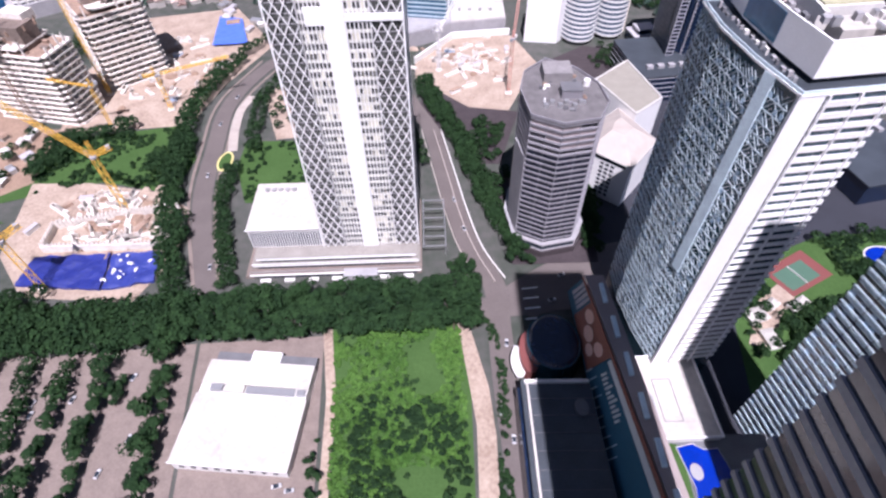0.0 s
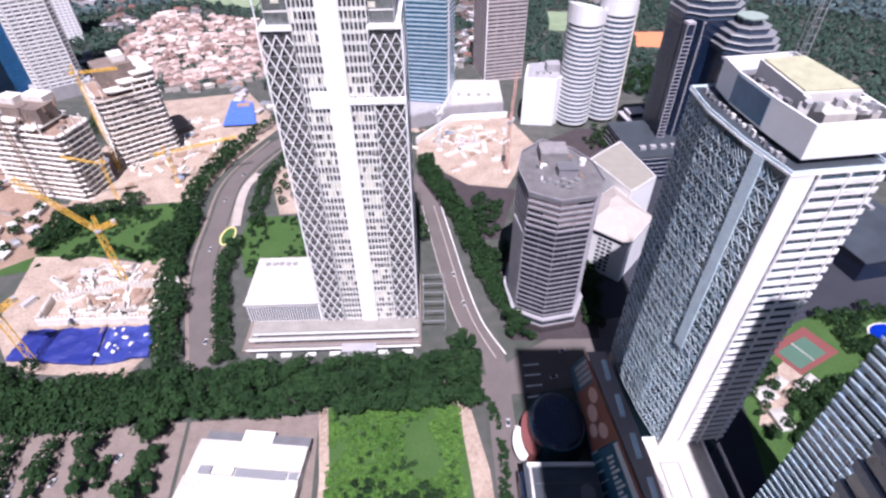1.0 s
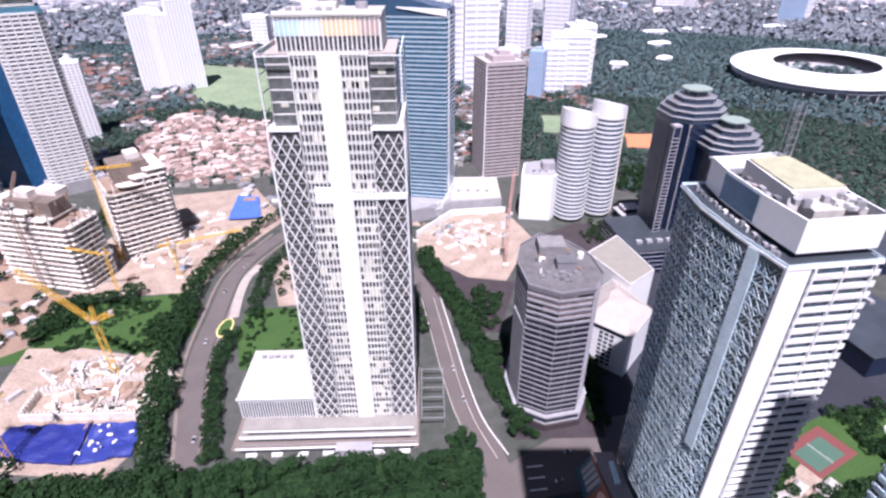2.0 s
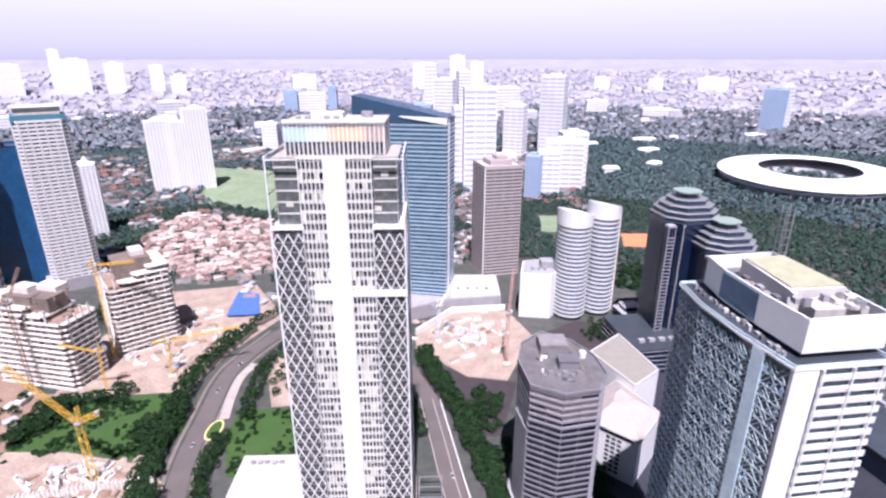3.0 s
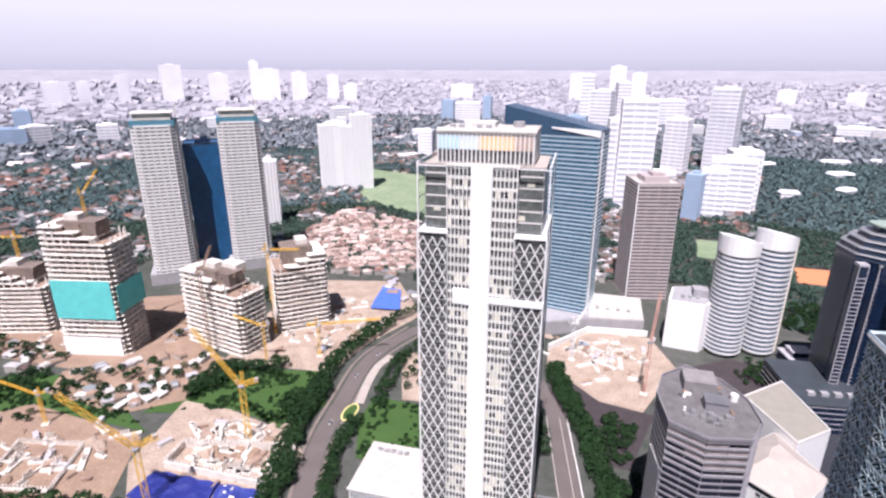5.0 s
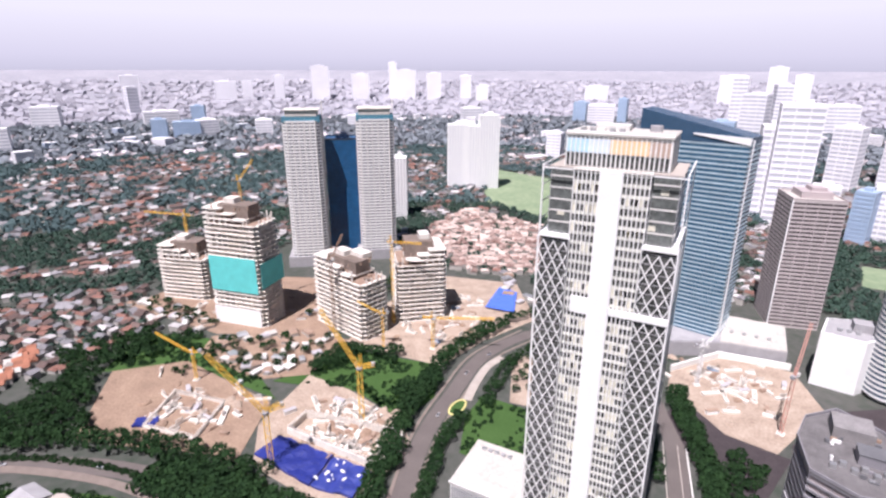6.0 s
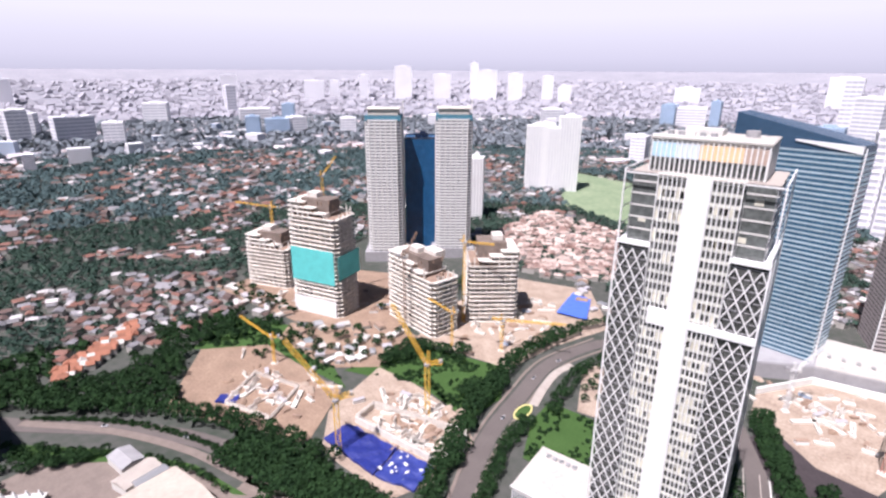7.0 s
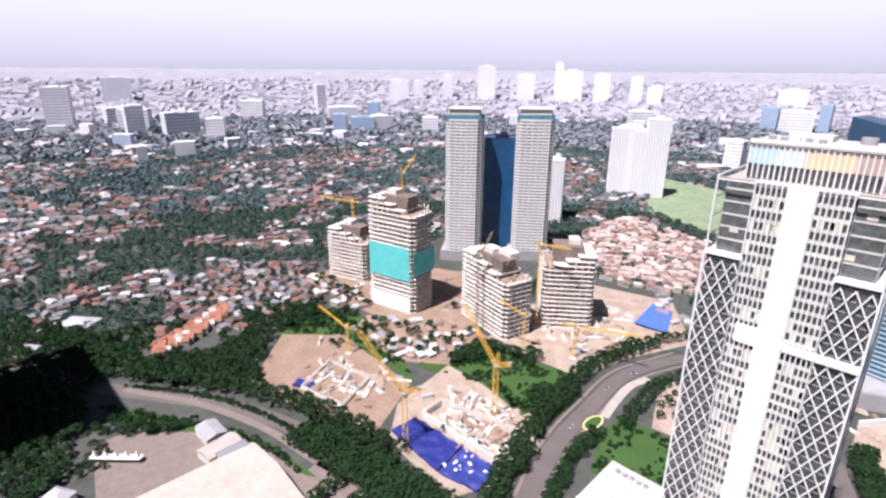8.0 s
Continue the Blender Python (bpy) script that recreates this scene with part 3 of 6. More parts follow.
# ---- the glass tower and the hotel blocks beside it ----
def skewed_glass_tower():
    ox, oy = 118, 168
    t = thing("glass_tower", ox, oy, 0, "glass office tower with woven pale mullions and broad white corner", "tower")
    loc = lambda pts: [(x - ox, y - oy) for x, y in pts]
    foot = loc([(105.5, 137), (137, 141), (133, 203), (98, 200), (97.5, 180), (100.5, 158)])
    top = 157.0
    part("glazing", prism(foot, 0, top), GLASS_GREEN, t)
    # white corner and pale strip
    part("white_corner", prism(loc([(104.9, 136.4), (113.5, 137.5), (113.5, 139.5), (105.2, 138.3)]), 0, top), WHITE, t, "broad plain white corner wall")
    part("pale_strip", prism(loc([(101.0, 152), (102.3, 147.4), (103.1, 147.6), (101.9, 152.2)]), 62, top), MULLION, t)
    # louvred front: bands of white louvres with window strips between
    band = win = pier = None
    for i in range(36):
        z = 3 + i * 4.3
        at = pose(125.6 - ox, 138.9 - oy, z, 0, 0, 7.2)
        for k in range(4):
            at2 = at @ pose(0, -0.1, 0.62 * k - 0.6)
            band = part("louvre", box(23.6, 0.5, 0.24), WHITE, t, at=at2) if band is None else again("louvre", band, t, at2) and band
        at2 = at @ pose(0, 0.2, -0.7)
        at2 = at2 @ Matrix.Diagonal((1, 1, 2.2 if i < 14 else (0.5 if i % 3 else 1.2), 1))
        win = part("back_panel", box(23.6, 0.3, 1.1), OFFWHITE, t, at=at2) if win is None else again("back_panel", win, t, at2) and win
    for k in range(3):
        at = pose(114.5 + 10.2 * k - ox, 137.4 + 1.29 * k - oy, 0, 0, 0, 7.2)
        pier = part("pier", box(0.5, 1.0, top), WHITE, t, at=at) if pier is None else again("pier", pier, t, at) and pier
    # woven mullions of the long face, a row a storey
    rnd = random.Random(3)
    faces = [((97.1, 180), (97.6, 200)), ((100.1, 158), (97.1, 180)), ((105.0, 138.5), (100.1, 158))]
    for a, b in faces:
        a, b = Vector(a) - Vector((ox, oy)), Vector(b) - Vector((ox, oy))
        length = (b - a).length
        ang = math.degrees(math.atan2(b.y - a.y, b.x - a.x))
        cols = max(3, round(length / 1.9))
        cw = length / cols
        srcs = []
        for v in range(4):
            bm = bmesh.new()
            for c in range(cols):
                for h in range(2):
                    s = 1 if (c + h + v) % 2 else -1
                    if rnd.random() < 0.16:
                        s = -s
                    q = box(0.15, 0.25, math.hypot(cw, 2.15), 0, 0, -math.hypot(cw, 2.15) / 2)
                    q.transform(pose((c + 0.5) * cw, 0, 2.15 * (h + 0.5), 0, s * math.degrees(math.atan2(cw, 2.15)), 0))
                    me = bpy.data.meshes.new("tmp")
                    q.to_mesh(me)
                    q.free()
                    bm.from_mesh(me)
                    bpy.data.meshes.remove(me)
            box(length, 0.25, 0.3, length / 2, 0, 0, bm)
            srcs.append(part("glazing_screen", bm, MULLION, t, at=pose(a.x, a.y, 4.3 * v, 0, 0, ang)))
        for i in range(4, 36):
            again("glazing_screen", srcs[i % 4], t, pose(a.x, a.y, 4.3 * i, 0, 0, ang))
        # pale blue panels scattered behind the mullions, toned to stand in for reflected sky
        pan = None
        for i in range(36):
            for c in range(0, int(length / 2.4)):
                if rnd.random() < (0.08 if i < 12 else 0.3):
                    m = pose(a.x, a.y, 4.3 * i + 0.3, 0, 0, ang) @ pose(1.2 + c * 2.4 + rnd.uniform(-0.4, 0.4), 0.06, rnd.choice((0, 0.5, 2.0)))
                    pan = part("opaque_panel", box(1.4, 0.12, 1.9), PANEBLUE, t, at=m) if pan is None else again("opaque_panel", pan, t, m) and pan
    # ledge, crown and roof
    part("ledge", prism(grown(foot, 0.7), top, top + 0.8), WHITE, t)
    part("ledge_planting", prism(grown(foot, -0.5), top + 0.8, top + 1.3), BLACKROOF, t)
    part("ledge_rail", ring_wall(grown(foot, 0.2), grown(foot, 0.5), top + 0.8, top + 1.9), MULLION, t)
    rn = random.Random(12)
    for k in range(16):
        y = 143 + 3.4 * k
        part("ledge_unit", box(rn.uniform(0.7, 1.5), rn.uniform(0.8, 2.4), rn.uniform(0.8, 2.2), 105.6 - 0.09 * (y - 140) + rn.uniform(-0.5, 0.9) - ox, y - oy, top + 1.3), rn.choice((STEEL, GREYCON, DARKROOF, OFFWHITE)), t)
    crown = loc([(109.0, 140.8), (137, 144.5), (133, 200), (104.4, 195), (103.6, 180), (105.6, 160)])
    inner = grown(crown, -0.7)
    part("crown_wall", ring_wall(inner, crown, top + 3.4, top + 15), WHITE, t, "white screen wall round the roof")
    part("crown_glass", prism(loc([(103.3, 181), (105.3, 161), (105.9, 161), (103.9, 181)]), top + 4.2, top + 14), GLASS_BLUE, t)
    part("crown_recess", prism(grown(crown, -1.5), top + 1.3, top + 9), GLASS_DARK, t)
    part("roof", prism(inner, top + 9.0, top + 9.6), DARKROOF, t)
    part("roof_house", prism(loc([(113, 158), (133, 160), (130, 190), (113, 187)]), top + 9.6, top + 17), OFFWHITE, t)
    part("roof_pad", prism(loc([(114, 159), (132.6, 161), (129.4, 189), (113.6, 186)]), top + 17, top + 17.6), HELIPAD, t, "mossy yellow green roof pad")
    part("roof_house", prism(loc([(114, 146), (132, 148), (131, 157), (115, 155)]), top + 9.6, top + 15.5), LIGHTROOF, t)
    q = random.Random(8)
    for k in range(14):
        part("roof_unit", box(q.uniform(1.2, 3.5), q.uniform(1.2, 3.5), q.uniform(1, 3), q.uniform(111, 131) - ox, q.uniform(147, 156) - oy, top + 15.5), q.choice((STEEL, GREYCON, OFFWHITE)), t)
    for k in range(6):
        part("pad_edge_unit", box(1.6, 3.2, q.uniform(1.5, 4), 112.2 - ox, 158 + 4.6 * k - oy, top + 9.6), q.choice((GREYCON, DARKROOF, BROWNWALL)), t)
    for k in range(5):
        part("fan_unit", box(2.6, 2.6, 2.0, 110.3 - ox, 150 + 7 * k - oy, top + 9.6), STEEL, t)
    bm = bmesh.new()
    for dx, dy in ((0, 0), (3, 0), (3, 3), (0, 3)):
        box(0.3, 0.3, 26, 130 + dx - ox, 193 + dy - oy, top + 9.6, bm)
    for k in range(8):
        box(3.3, 0.25, 0.25, 131.5 - ox, 193 - oy, top + 11 + 3 * k, bm)
        box(0.25, 3.3, 0.25, 130 - ox, 194.5 - oy, top + 12 + 3 * k, bm)
    part("antenna_mast", bm, STEEL, t)
    # the tower rises from a glazed base as high as the hotel podium
    part("base", prism(grown(foot, 0.3), -24.5 / 0.9, 0), GLASS_GREEN, t)
    t.matrix_basis = pose(ox * 0.9, oy * 0.9, 24.5) @ Matrix.Diagonal((0.9, 0.9, 0.9, 1))


MULLION = mat("pale_mullion", (0.64, 0.77, 0.87), 0.4, 0.0, vary=0.3, scale=0.3)
# pane blue brightened in colour for the sky that the glass would reflect
PANEBLUE = mat("sky_toned_pane", (0.33, 0.47, 0.60), 0.25, 0.2, vary=0.5, scale=0.4, objvary=1.0)
BLACKROOF = mat("black_roof", (0.05, 0.06, 0.072), 0.5, vary=0.5, scale=0.08)
skewed_glass_tower()


def banded_tower():
    ox, oy = 168, 80
    t = thing("hotel_tower", ox, oy, 0, "dark glass tower with close white horizontal louvres", "tower")
    foot = [(x - ox, y - oy) for x, y in ((146, 60), (162, 63), (153, 111), (137, 108))]
    part("glazing", prism(foot, 0, 120), GLASS_DARK, t)
    slab = bar = None
    for i in range(29):
        z = 0.6 + i * 4.2
        if z > 119:
            break
        slab = part("slab_edge", prism(grown(foot, 0.3), 0, 0.9), MULLION, t, at=pose(0, 0, z)) if slab is None else again("slab_edge", slab, t, pose(0, 0, z)) and slab
        for k in range(2):
            bar = part("louvre", prism(grown(foot, 0.45), 0, 0.26), MULLION, t, at=pose(0, 0, z + 1.35 + 0.75 * k)) if bar is None else again("louvre", bar, t, pose(0, 0, z + 1.35 + 0.75 * k)) and bar
    # blinds and pale panes along the west side, and a few uprights
    rnd = random.Random(14)
    blind = pier = None
    for i in range(28):
        for k in range(20):
            if rnd.random() < 0.3:
                u = (k + 0.5) / 20
                at = pose(146 - 9 * u - ox - 0.05, 60 + 48 * u - oy, 0.6 + i * 4.2 + 0.9, 0, 0, 100.6)
                blind = part("blind", box(2.1, 0.3, 3.1), PANEBLUE, t, at=at) if blind is None else again("blind", blind, t, at) and blind
    for k in range(7):
        at = pose(146 - 1.5 * k - ox, 60 + 8 * k - oy, 0, 0, 0, 100.6)
        pier = part("pier", box(0.3, 0.7, 120), GLASS_DARK, t, at=at) if pier is None else again("pier", pier, t, at) and pier
    part("roof", prism(grown(foot, 0.5), 120, 121), DARKROOF, t)


banded_tower()

hp = thing("hotel_podium", 101, 107.5, 2, "white flat-roofed podium joining the glass towers", "podium")
part("wall", box(28, 39, 24, 0, 0, 0), OFFWHITE, hp)
part("roof", box(28.6, 39.6, 0.8, 0, 0, 24), LIGHTROOF, hp)
bm = bmesh.new()
for w, d, x, y in ((28.6, 0.6, 0, 19.5), (28.6, 0.6, 0, -19.5), (0.6, 38.4, 14, 0), (0.6, 38.4, -14, 0)):
    box(w, d, 1.3, x, y, 24.8, bm)
part("parapet", bm, WHITE, hp)
bm = bmesh.new()
for w, d, x, y in ((8, 0.3, -4, 8), (8, 0.3, -4, -12), (0.3, 20, -8, -2), (0.3, 20, 0, -2)):
    box(w, d, 0.6, x, y, 24.8, bm)
part("roof_frame", bm, GREYCON, hp)
for k in range(5):
    part("cooling_unit", box(2.0, 2.4, 1.8, -11.5, -14 + 3.2 * k, 24.8), STEEL, hp)


def billboard_mall():
    m = thing("shopping_mall", 0, 0, 0, "dark shopping mall with a tall illustrated billboard wall", "mall")
    base_n, base_s, top_n, top_s = Vector((68, 178, 8)), Vector((70, 40, 8)), Vector((68.6, 163, 40)), Vector((82, 40, 40))

    def wall_at(u, v, out=0.0):
        """A place on the tilted wall: u from north to south, v upwards."""
        p = (base_n.lerp(base_s, u)).lerp(top_n.lerp(top_s, u), v)
        return p + Vector((-out, 0, out * 0.2))

    def board(name, u0, u1, v0, v1, out, material, label=""):
        bm = bmesh.new()
        n = max(1, round((u1 - u0) * 24))
        cols = []
        for k in range(n + 1):
            u = u0 + (u1 - u0) * k / n
            col = []
            for r in range(7):
                col.append([bm.verts.new(wall_at(u, v0 + (v1 - v0) * r / 6, o)) for o in (out, out - 0.3)])
            cols.append(col)
        for a, b in zip(cols, cols[1:]):
            for r in range(6):
                for o in (0, 1):
                    bm.faces.new((a[r][o], b[r][o], b[r + 1][o], a[r + 1][o]))
            for r in (0, 6):
                bm.faces.new((a[r][0], b[r][0], b[r][1], a[r][1]))
        for c in (cols[0], cols[-1]):
            for r in range(6):
                bm.faces.new((c[r][0], c[r + 1][0], c[r + 1][1], c[r][1]))
        return part(name, bm, material, m, label)

    bm = bmesh.new()
    lo = [bm.verts.new(v) for v in ((71.5, 178, 0), (74, 40, 0), (88, 40, 0), (80, 178, 0))]
    hi = [bm.verts.new(v) for v in ((72.5, 163, 40), (86.0, 40, 40), (89, 40, 40), (77, 163, 40))]
    for k in range(4):
        n = (k + 1) % 4
        bm.faces.new((lo[k], lo[n], hi[n], hi[k]))
    bm.faces.new(hi)
    bm.faces.new(lo[::-1])
    part("wall", bm, GREYCON, m)
    part("roof", prism([(68.6, 163.4), (82.0, 39.6), (89.3, 39.6), (77.4, 163.4)], 40, 41), BROWNWALL, m)
    board("board", 0.0, 1.0, 0.02, 0.98, 0.5, SIGNTEAL, "dark teal illustrated board")
    board("board_field", 0.12, 0.36, 0.1, 0.96, 0.8, SIGNBROWN, "brown field of the board")
    board("board_edge", 0.0, 1.0, 0.93, 1.0, 0.9, SIGNBROWN)
    board("board_band", 0.37, 0.86, 0.80, 0.92, 0.85, LINEWHITE, "white band along the top of the board")
    for k in range(4):
        board("board_panel", 0.02 + 0.024 * k, 0.036 + 0.024 * k, 0.3, 0.92, 0.85, FARGREY)
    for u, v, r in ((0.17, 0.72, 0.055), (0.23, 0.5, 0.06), (0.31, 0.66, 0.05), (0.29, 0.36, 0.045)):
        bm = bmesh.new()
        fr = [bm.verts.new(wall_at(u + r * math.cos(a) * 0.6, v + r * 3.0 * math.sin(a), 1.0)) for a in [k * 0.3927 for k in range(16)]]
        bm.faces.new(fr)
        bmesh.ops.solidify(bm, geom=bm.faces[:], thickness=0.2)
        part("board_shape", bm, PINK, m)
    q = random.Random(9)
    for k in range(11):
        board("board_bar", 0.40 + 0.017 * k, 0.409 + 0.017 * k, 0.5, 0.5 + q.uniform(0.12, 0.24), 0.9, LINEWHITE)
    for k in range(10):
        board("board_line", 0.36 + 0.035 * k, 0.364 + 0.035 * k, 0.06, q.uniform(0.2, 0.42), 0.9, MULLION)
    part("low_hall", prism([(35, 40), (69, 40), (67, 117), (35, 119)], 0, 17), GLASS_DARK, m)
    part("low_roof", prism([(34.5, 40), (69, 40), (66.8, 117.5), (34.5, 119.5)], 17, 17.7), BLACKROOF, m, "dark glazed low roof")
    part("roof_beam", box(1.1, 79, 1.4, 37.2, 79.5, 17.7), LIGHTROOF, m)
    part("front_beam", box(30, 1.6, 1.6, 51, 118.2, 17.7), OFFWHITE, m)
    for k in range(9):
        part("roof_seam", box(31, 0.25, 0.25, 51.5, 46 + 8 * k, 17.7), DARKROOF, m)
    part("roof_drum", prism(ellipse(3.2, 4.2, 18, 60.5, 105), 17.7, 19.4), DARKROOF, m)
    part("street_wall", box(1.2, 76, 15.0, 33.6, 79, 0), GLASS_NAVY, m)
    part("round_hall", prism(ellipse(15, 18, 28, 54, 143), 0, 14, top=0.9), GLASS_GREEN, m)
    part("round_roof", prism(ellipse(12.5, 15.5, 28, 54, 143), 14, 15, top=0.9), GLASS_NAVY, m)
    part("red_wall", prism(ellipse(5, 12, 20, 42, 140), 0, 9), REDCOURT, m, "curved red entrance wall")
    part("white_canopy", prism(ellipse(4, 9, 16, 36.5, 136), 5, 6), OFFWHITE, m)
    for k in range(6):
        part("skylight", box(2.0, 11, 1.4, 75.0 + 1.55 * k, 152 - 19 * k, 41, None), MULLION, m)


billboard_mall()

dk = thing("pool_deck", 112, 66, 0, "raised dark paved pool deck beside the podium", "deck")
part("wall", prism([(-24, -30), (26, -30), (24, 25), (-22, 25)], 0, 21), GREYCON, dk)
part("paving", prism([(-24, -30), (26, -30), (24, 25), (-22, 25)], 21, 21.6), DARKROOF, dk)
for k in range(5):
    part("parasol", prism(ellipse(1.8, 1.8, 8, 14 + 1.2 * k, 12 - 8 * k), 22.6, 23.6, top=0.1), WHITE, dk)
part("lawn_bed", prism([(-21, -26), (-16, -26), (-14, 20), (-21, 22)], 21.6, 22.2), GRASS, dk)
gd = thing("swimming_pool", 106, 72, 0, "kidney shaped deep blue hotel swimming pool", "pool")
part("basin", prism([(x * 1.03, y * 1.03) for x, y in ((-10, 13), (-3, 14.5), (1, 12), (7, 12.5), (9, 4), (11, -14), (-9, -15), (-7, -3))], 0, 1.0), OFFWHITE, gd)
part("water", prism([(-10, 13), (-3, 14.5), (1, 12), (7, 12.5), (9, 4), (11, -14), (-9, -15), (-7, -3)], 0.6, 1.15), WATER, gd)
part("island", prism(ellipse(2.6, 3.4, 14, -5, 3), 0.6, 1.6), GREYCON, gd)
gd.location.z = 21.5
gd = thing("swimming_pool", 264, 207, 0, "round blue hotel swimming pool among palms", "pool")
part("basin", prism(ellipse(12, 9, 20), 0, 0.9), OFFWHITE, gd)
part("water", prism(ellipse(11, 8, 20), 0.5, 1.05), WATER, gd)
ct = thing("tennis_court", 207, 196, 28, "green tennis court with a red surround", "court")
part("surround", box(34, 22, 0.5), REDCOURT, ct)
part("playing_field", box(24, 14, 0.56, -2, -1), GREENCOURT, ct)
part("net", box(0.2, 14, 1.0, -2, -1, 0.56), OFFWHITE, ct)
for k, (x, y, w, d, r) in enumerate(((170, 165, 12, 9, 20), (181, 172, 9, 6, 35), (172, 150, 8, 12, 10), (196, 172, 14, 6, 30))):
    g = thing("garden_pavilion", x, y, r, "low pale garden pavilion among the hotel palms", "pavilion", "hotel garden pavilions")
    part("wall", box(w - 1, d - 1, 3), OFFWHITE, g)
    part("roof", prism(rect(w, d), 3, 4.6, top=0.35), LIGHTROOF, g)


# ---- the round tower, the hip-roofed block ----
def round_tower():
    ox, oy = 61, 243
    t = thing("round_tower", ox, oy, 0, "grey faceted office tower with open storeys under construction at the top", "tower")
    foot = [(x - ox, y - oy) for x, y in ((43, 222), (58, 214), (76, 218), (83, 232), (81, 250), (72, 265), (57, 275), (44, 262), (40, 245))]
    n, h = 25, 92.0
    step = h / n
    part("glazing", prism(grown(foot, -0.2), 0, h * 0.8), mat("dark_strip_window", (0.014, 0.017, 0.03), 0.35, vary=0.6, scale=0.15, fine=0.5, spec=0.35), t)
    part("core", prism([(p[0] * 0.84, p[1] * 0.84) for p in foot], h * 0.78, h + 1), BROWNWALL, t)
    screed = mat("screeded_band", (0.33, 0.28, 0.28), 0.8, vary=0.5, scale=0.2)
    q = random.Random(6)
    slab = None
    for i in range(n + 1):
        at = pose(0, 0, i * step)
        slab = part("slab_edge", prism(grown(foot, 0.2), 0, 1.05), GREYWHITE, t, at=at) if slab is None else again("slab_edge", slab, t, at) and slab
    # infill of the upper, still open storeys, bay by bay
    m = len(foot)
    for i in range(17, n):
        for k in range(m):
            a, b = Vector(foot[k]), Vector(foot[(k + 1) % m])
            d = b - a
            for half in (0, 1):
                if q.random() < (0.35 if i < 21 else 0.85):
                    p = a + d * (0.25 + 0.5 * half)
                    part("infill_wall", box(d.length * 0.47, 0.3, step - 1.05 if i > 20 else (step - 1.05) * q.choice((0.4, 1.0))), screed, t, at=pose(p.x * 0.975, p.y * 0.975, i * step + 1.05, 0, 0, math.degrees(math.atan2(d.y, d.x))))
    col = None
    for i in range(m):
        a, b = Vector(foot[i]), Vector(foot[(i + 1) % m])
        for k in range(2):
            p = a + (b - a) * (k / 2)
            at = pose(p.x * 0.985, p.y * 0.985, 0)
            col = part("column", box(0.45, 0.45, h), GREYWHITE, t, at=at) if col is None else again("column", col, t, at) and col
    part("side_wall", prism([(-21.6, -1), (-18.6, -19.5), (-16.4, -19.2), (-19.4, -1)], 0, h * 0.72), GREYCON, t)
    for k in range(2):
        part("podium_storey", prism(grown(foot, 2.4), 4.5 + 4.2 * k, 5.5 + 4.2 * k), GREYCON, t)
    part("podium_glass", prism(grown(foot, 2.0), 4.5, 9.0), GLASS_DARK, t)
    roof_kit(t, foot, h + 1.2, GREYWHITE, mat("weathered_deck", (0.15, 0.14, 0.142), 0.9, vary=0.5, scale=0.2), 0.0)
    bm = box(15, 13, 6, -1, 14, h + 1.7)
    part("plant_room", bm, mat("stained_render", (0.25, 0.235, 0.235), 0.85, vary=0.5, scale=0.15), t)
    part("plant_room", box(10, 8, 4.5, 4, -3, h + 1.7), GREYWHITE, t)
    part("plant_roof", box(10.6, 8.6, 0.5, 4, -3, h + 6.2), DARKROOF, t)
    for k in range(6):
        part("cooling_unit", box(2.2, 2.2, 2.0, -10 + 3.6 * k, -14 + (k % 2) * 3, h + 1.7), STEEL, t)
    q = random.Random(9)
    for k in range(22):
        u = q.uniform(0, 6.28)
        f = q.uniform(0.35, 0.8)
        part("roof_clutter", box(q.uniform(0.8, 3.2), q.uniform(0.6, 2.0), q.uniform(0.5, 2.2), 17 * f * math.cos(u), 24 * f * math.sin(u), h + 1.7), q.choice((STEEL, RUST, GREYWHITE, DARKROOF, WHITE)), t)
    part("tank", prism(ellipse(1.8, 1.8, 14, 14, 6), h + 1.7, h + 5), WHITE, t)
    part("plinth", prism(grown(foot, 3.5), 0, 4.5), RUBBLE, t)


GREYWHITE = mat("greyish_cladding", (0.245, 0.235, 0.255), 0.6, vary=0.3)
round_tower()


def hip_block():
    h = thing("hotel_block", 114, 283, 0, "white block with a tan hipped roof and small square windows", "building")
    loc = lambda pts: [(x - 114, y - 283) for x, y in pts]
    foot = loc([(93, 273), (115, 254), (137, 280), (121, 316), (104, 300)])
    part("wall", prism(foot, 0, 33), WHITE, h)
    part("eave", prism(grown(foot, 1.2), 33, 34), OFFWHITE, h)
    part("roof", prism(grown(foot, 1.0), 34, 42, top=0.3), TANROOF, h, "tan hipped roof with pale ridges")
    a, b = Vector(foot[0]), Vector(foot[1])
    d = (b - a).normalized()
    ang = math.degrees(math.atan2(d.y, d.x))
    win = None
    for r in range(8):
        for c in range(3):
            p = a + d * (10.5 + 3.6 * c)
            at = pose(p.x, p.y, 3.5 + r * 3.3, 0, 0, ang)
            win = part("window", box(2.4, 0.5, 1.7), GLASS_DARK, h, at=at) if win is None else again("window", win, h, at) and win
    p = a + d * 13
    part("dark_strip", box(26, 0.5, 2.0, 0, 0, 0), GLASS_DARK, h, at=pose(p.x, p.y, 29.8, 0, 0, ang))
    f = thing("flat_block", 130, 334, 0, "white block with a flat olive grey roof", "building")
    loc2 = [(x - 130, y - 334) for x, y in ((109, 345), (128, 301), (151, 320), (139, 372))]
    part("wall", prism(loc2, 0, 39), WHITE, f)
    part("roof", prism(grown(loc2, -0.8), 39, 39.6), mat("olive_roof", (0.27, 0.25, 0.21), 0.9, vary=0.2), f)
    part("parapet", ring_wall(grown(loc2, -0.8), loc2, 39, 40.4), OFFWHITE, f)


hip_block()


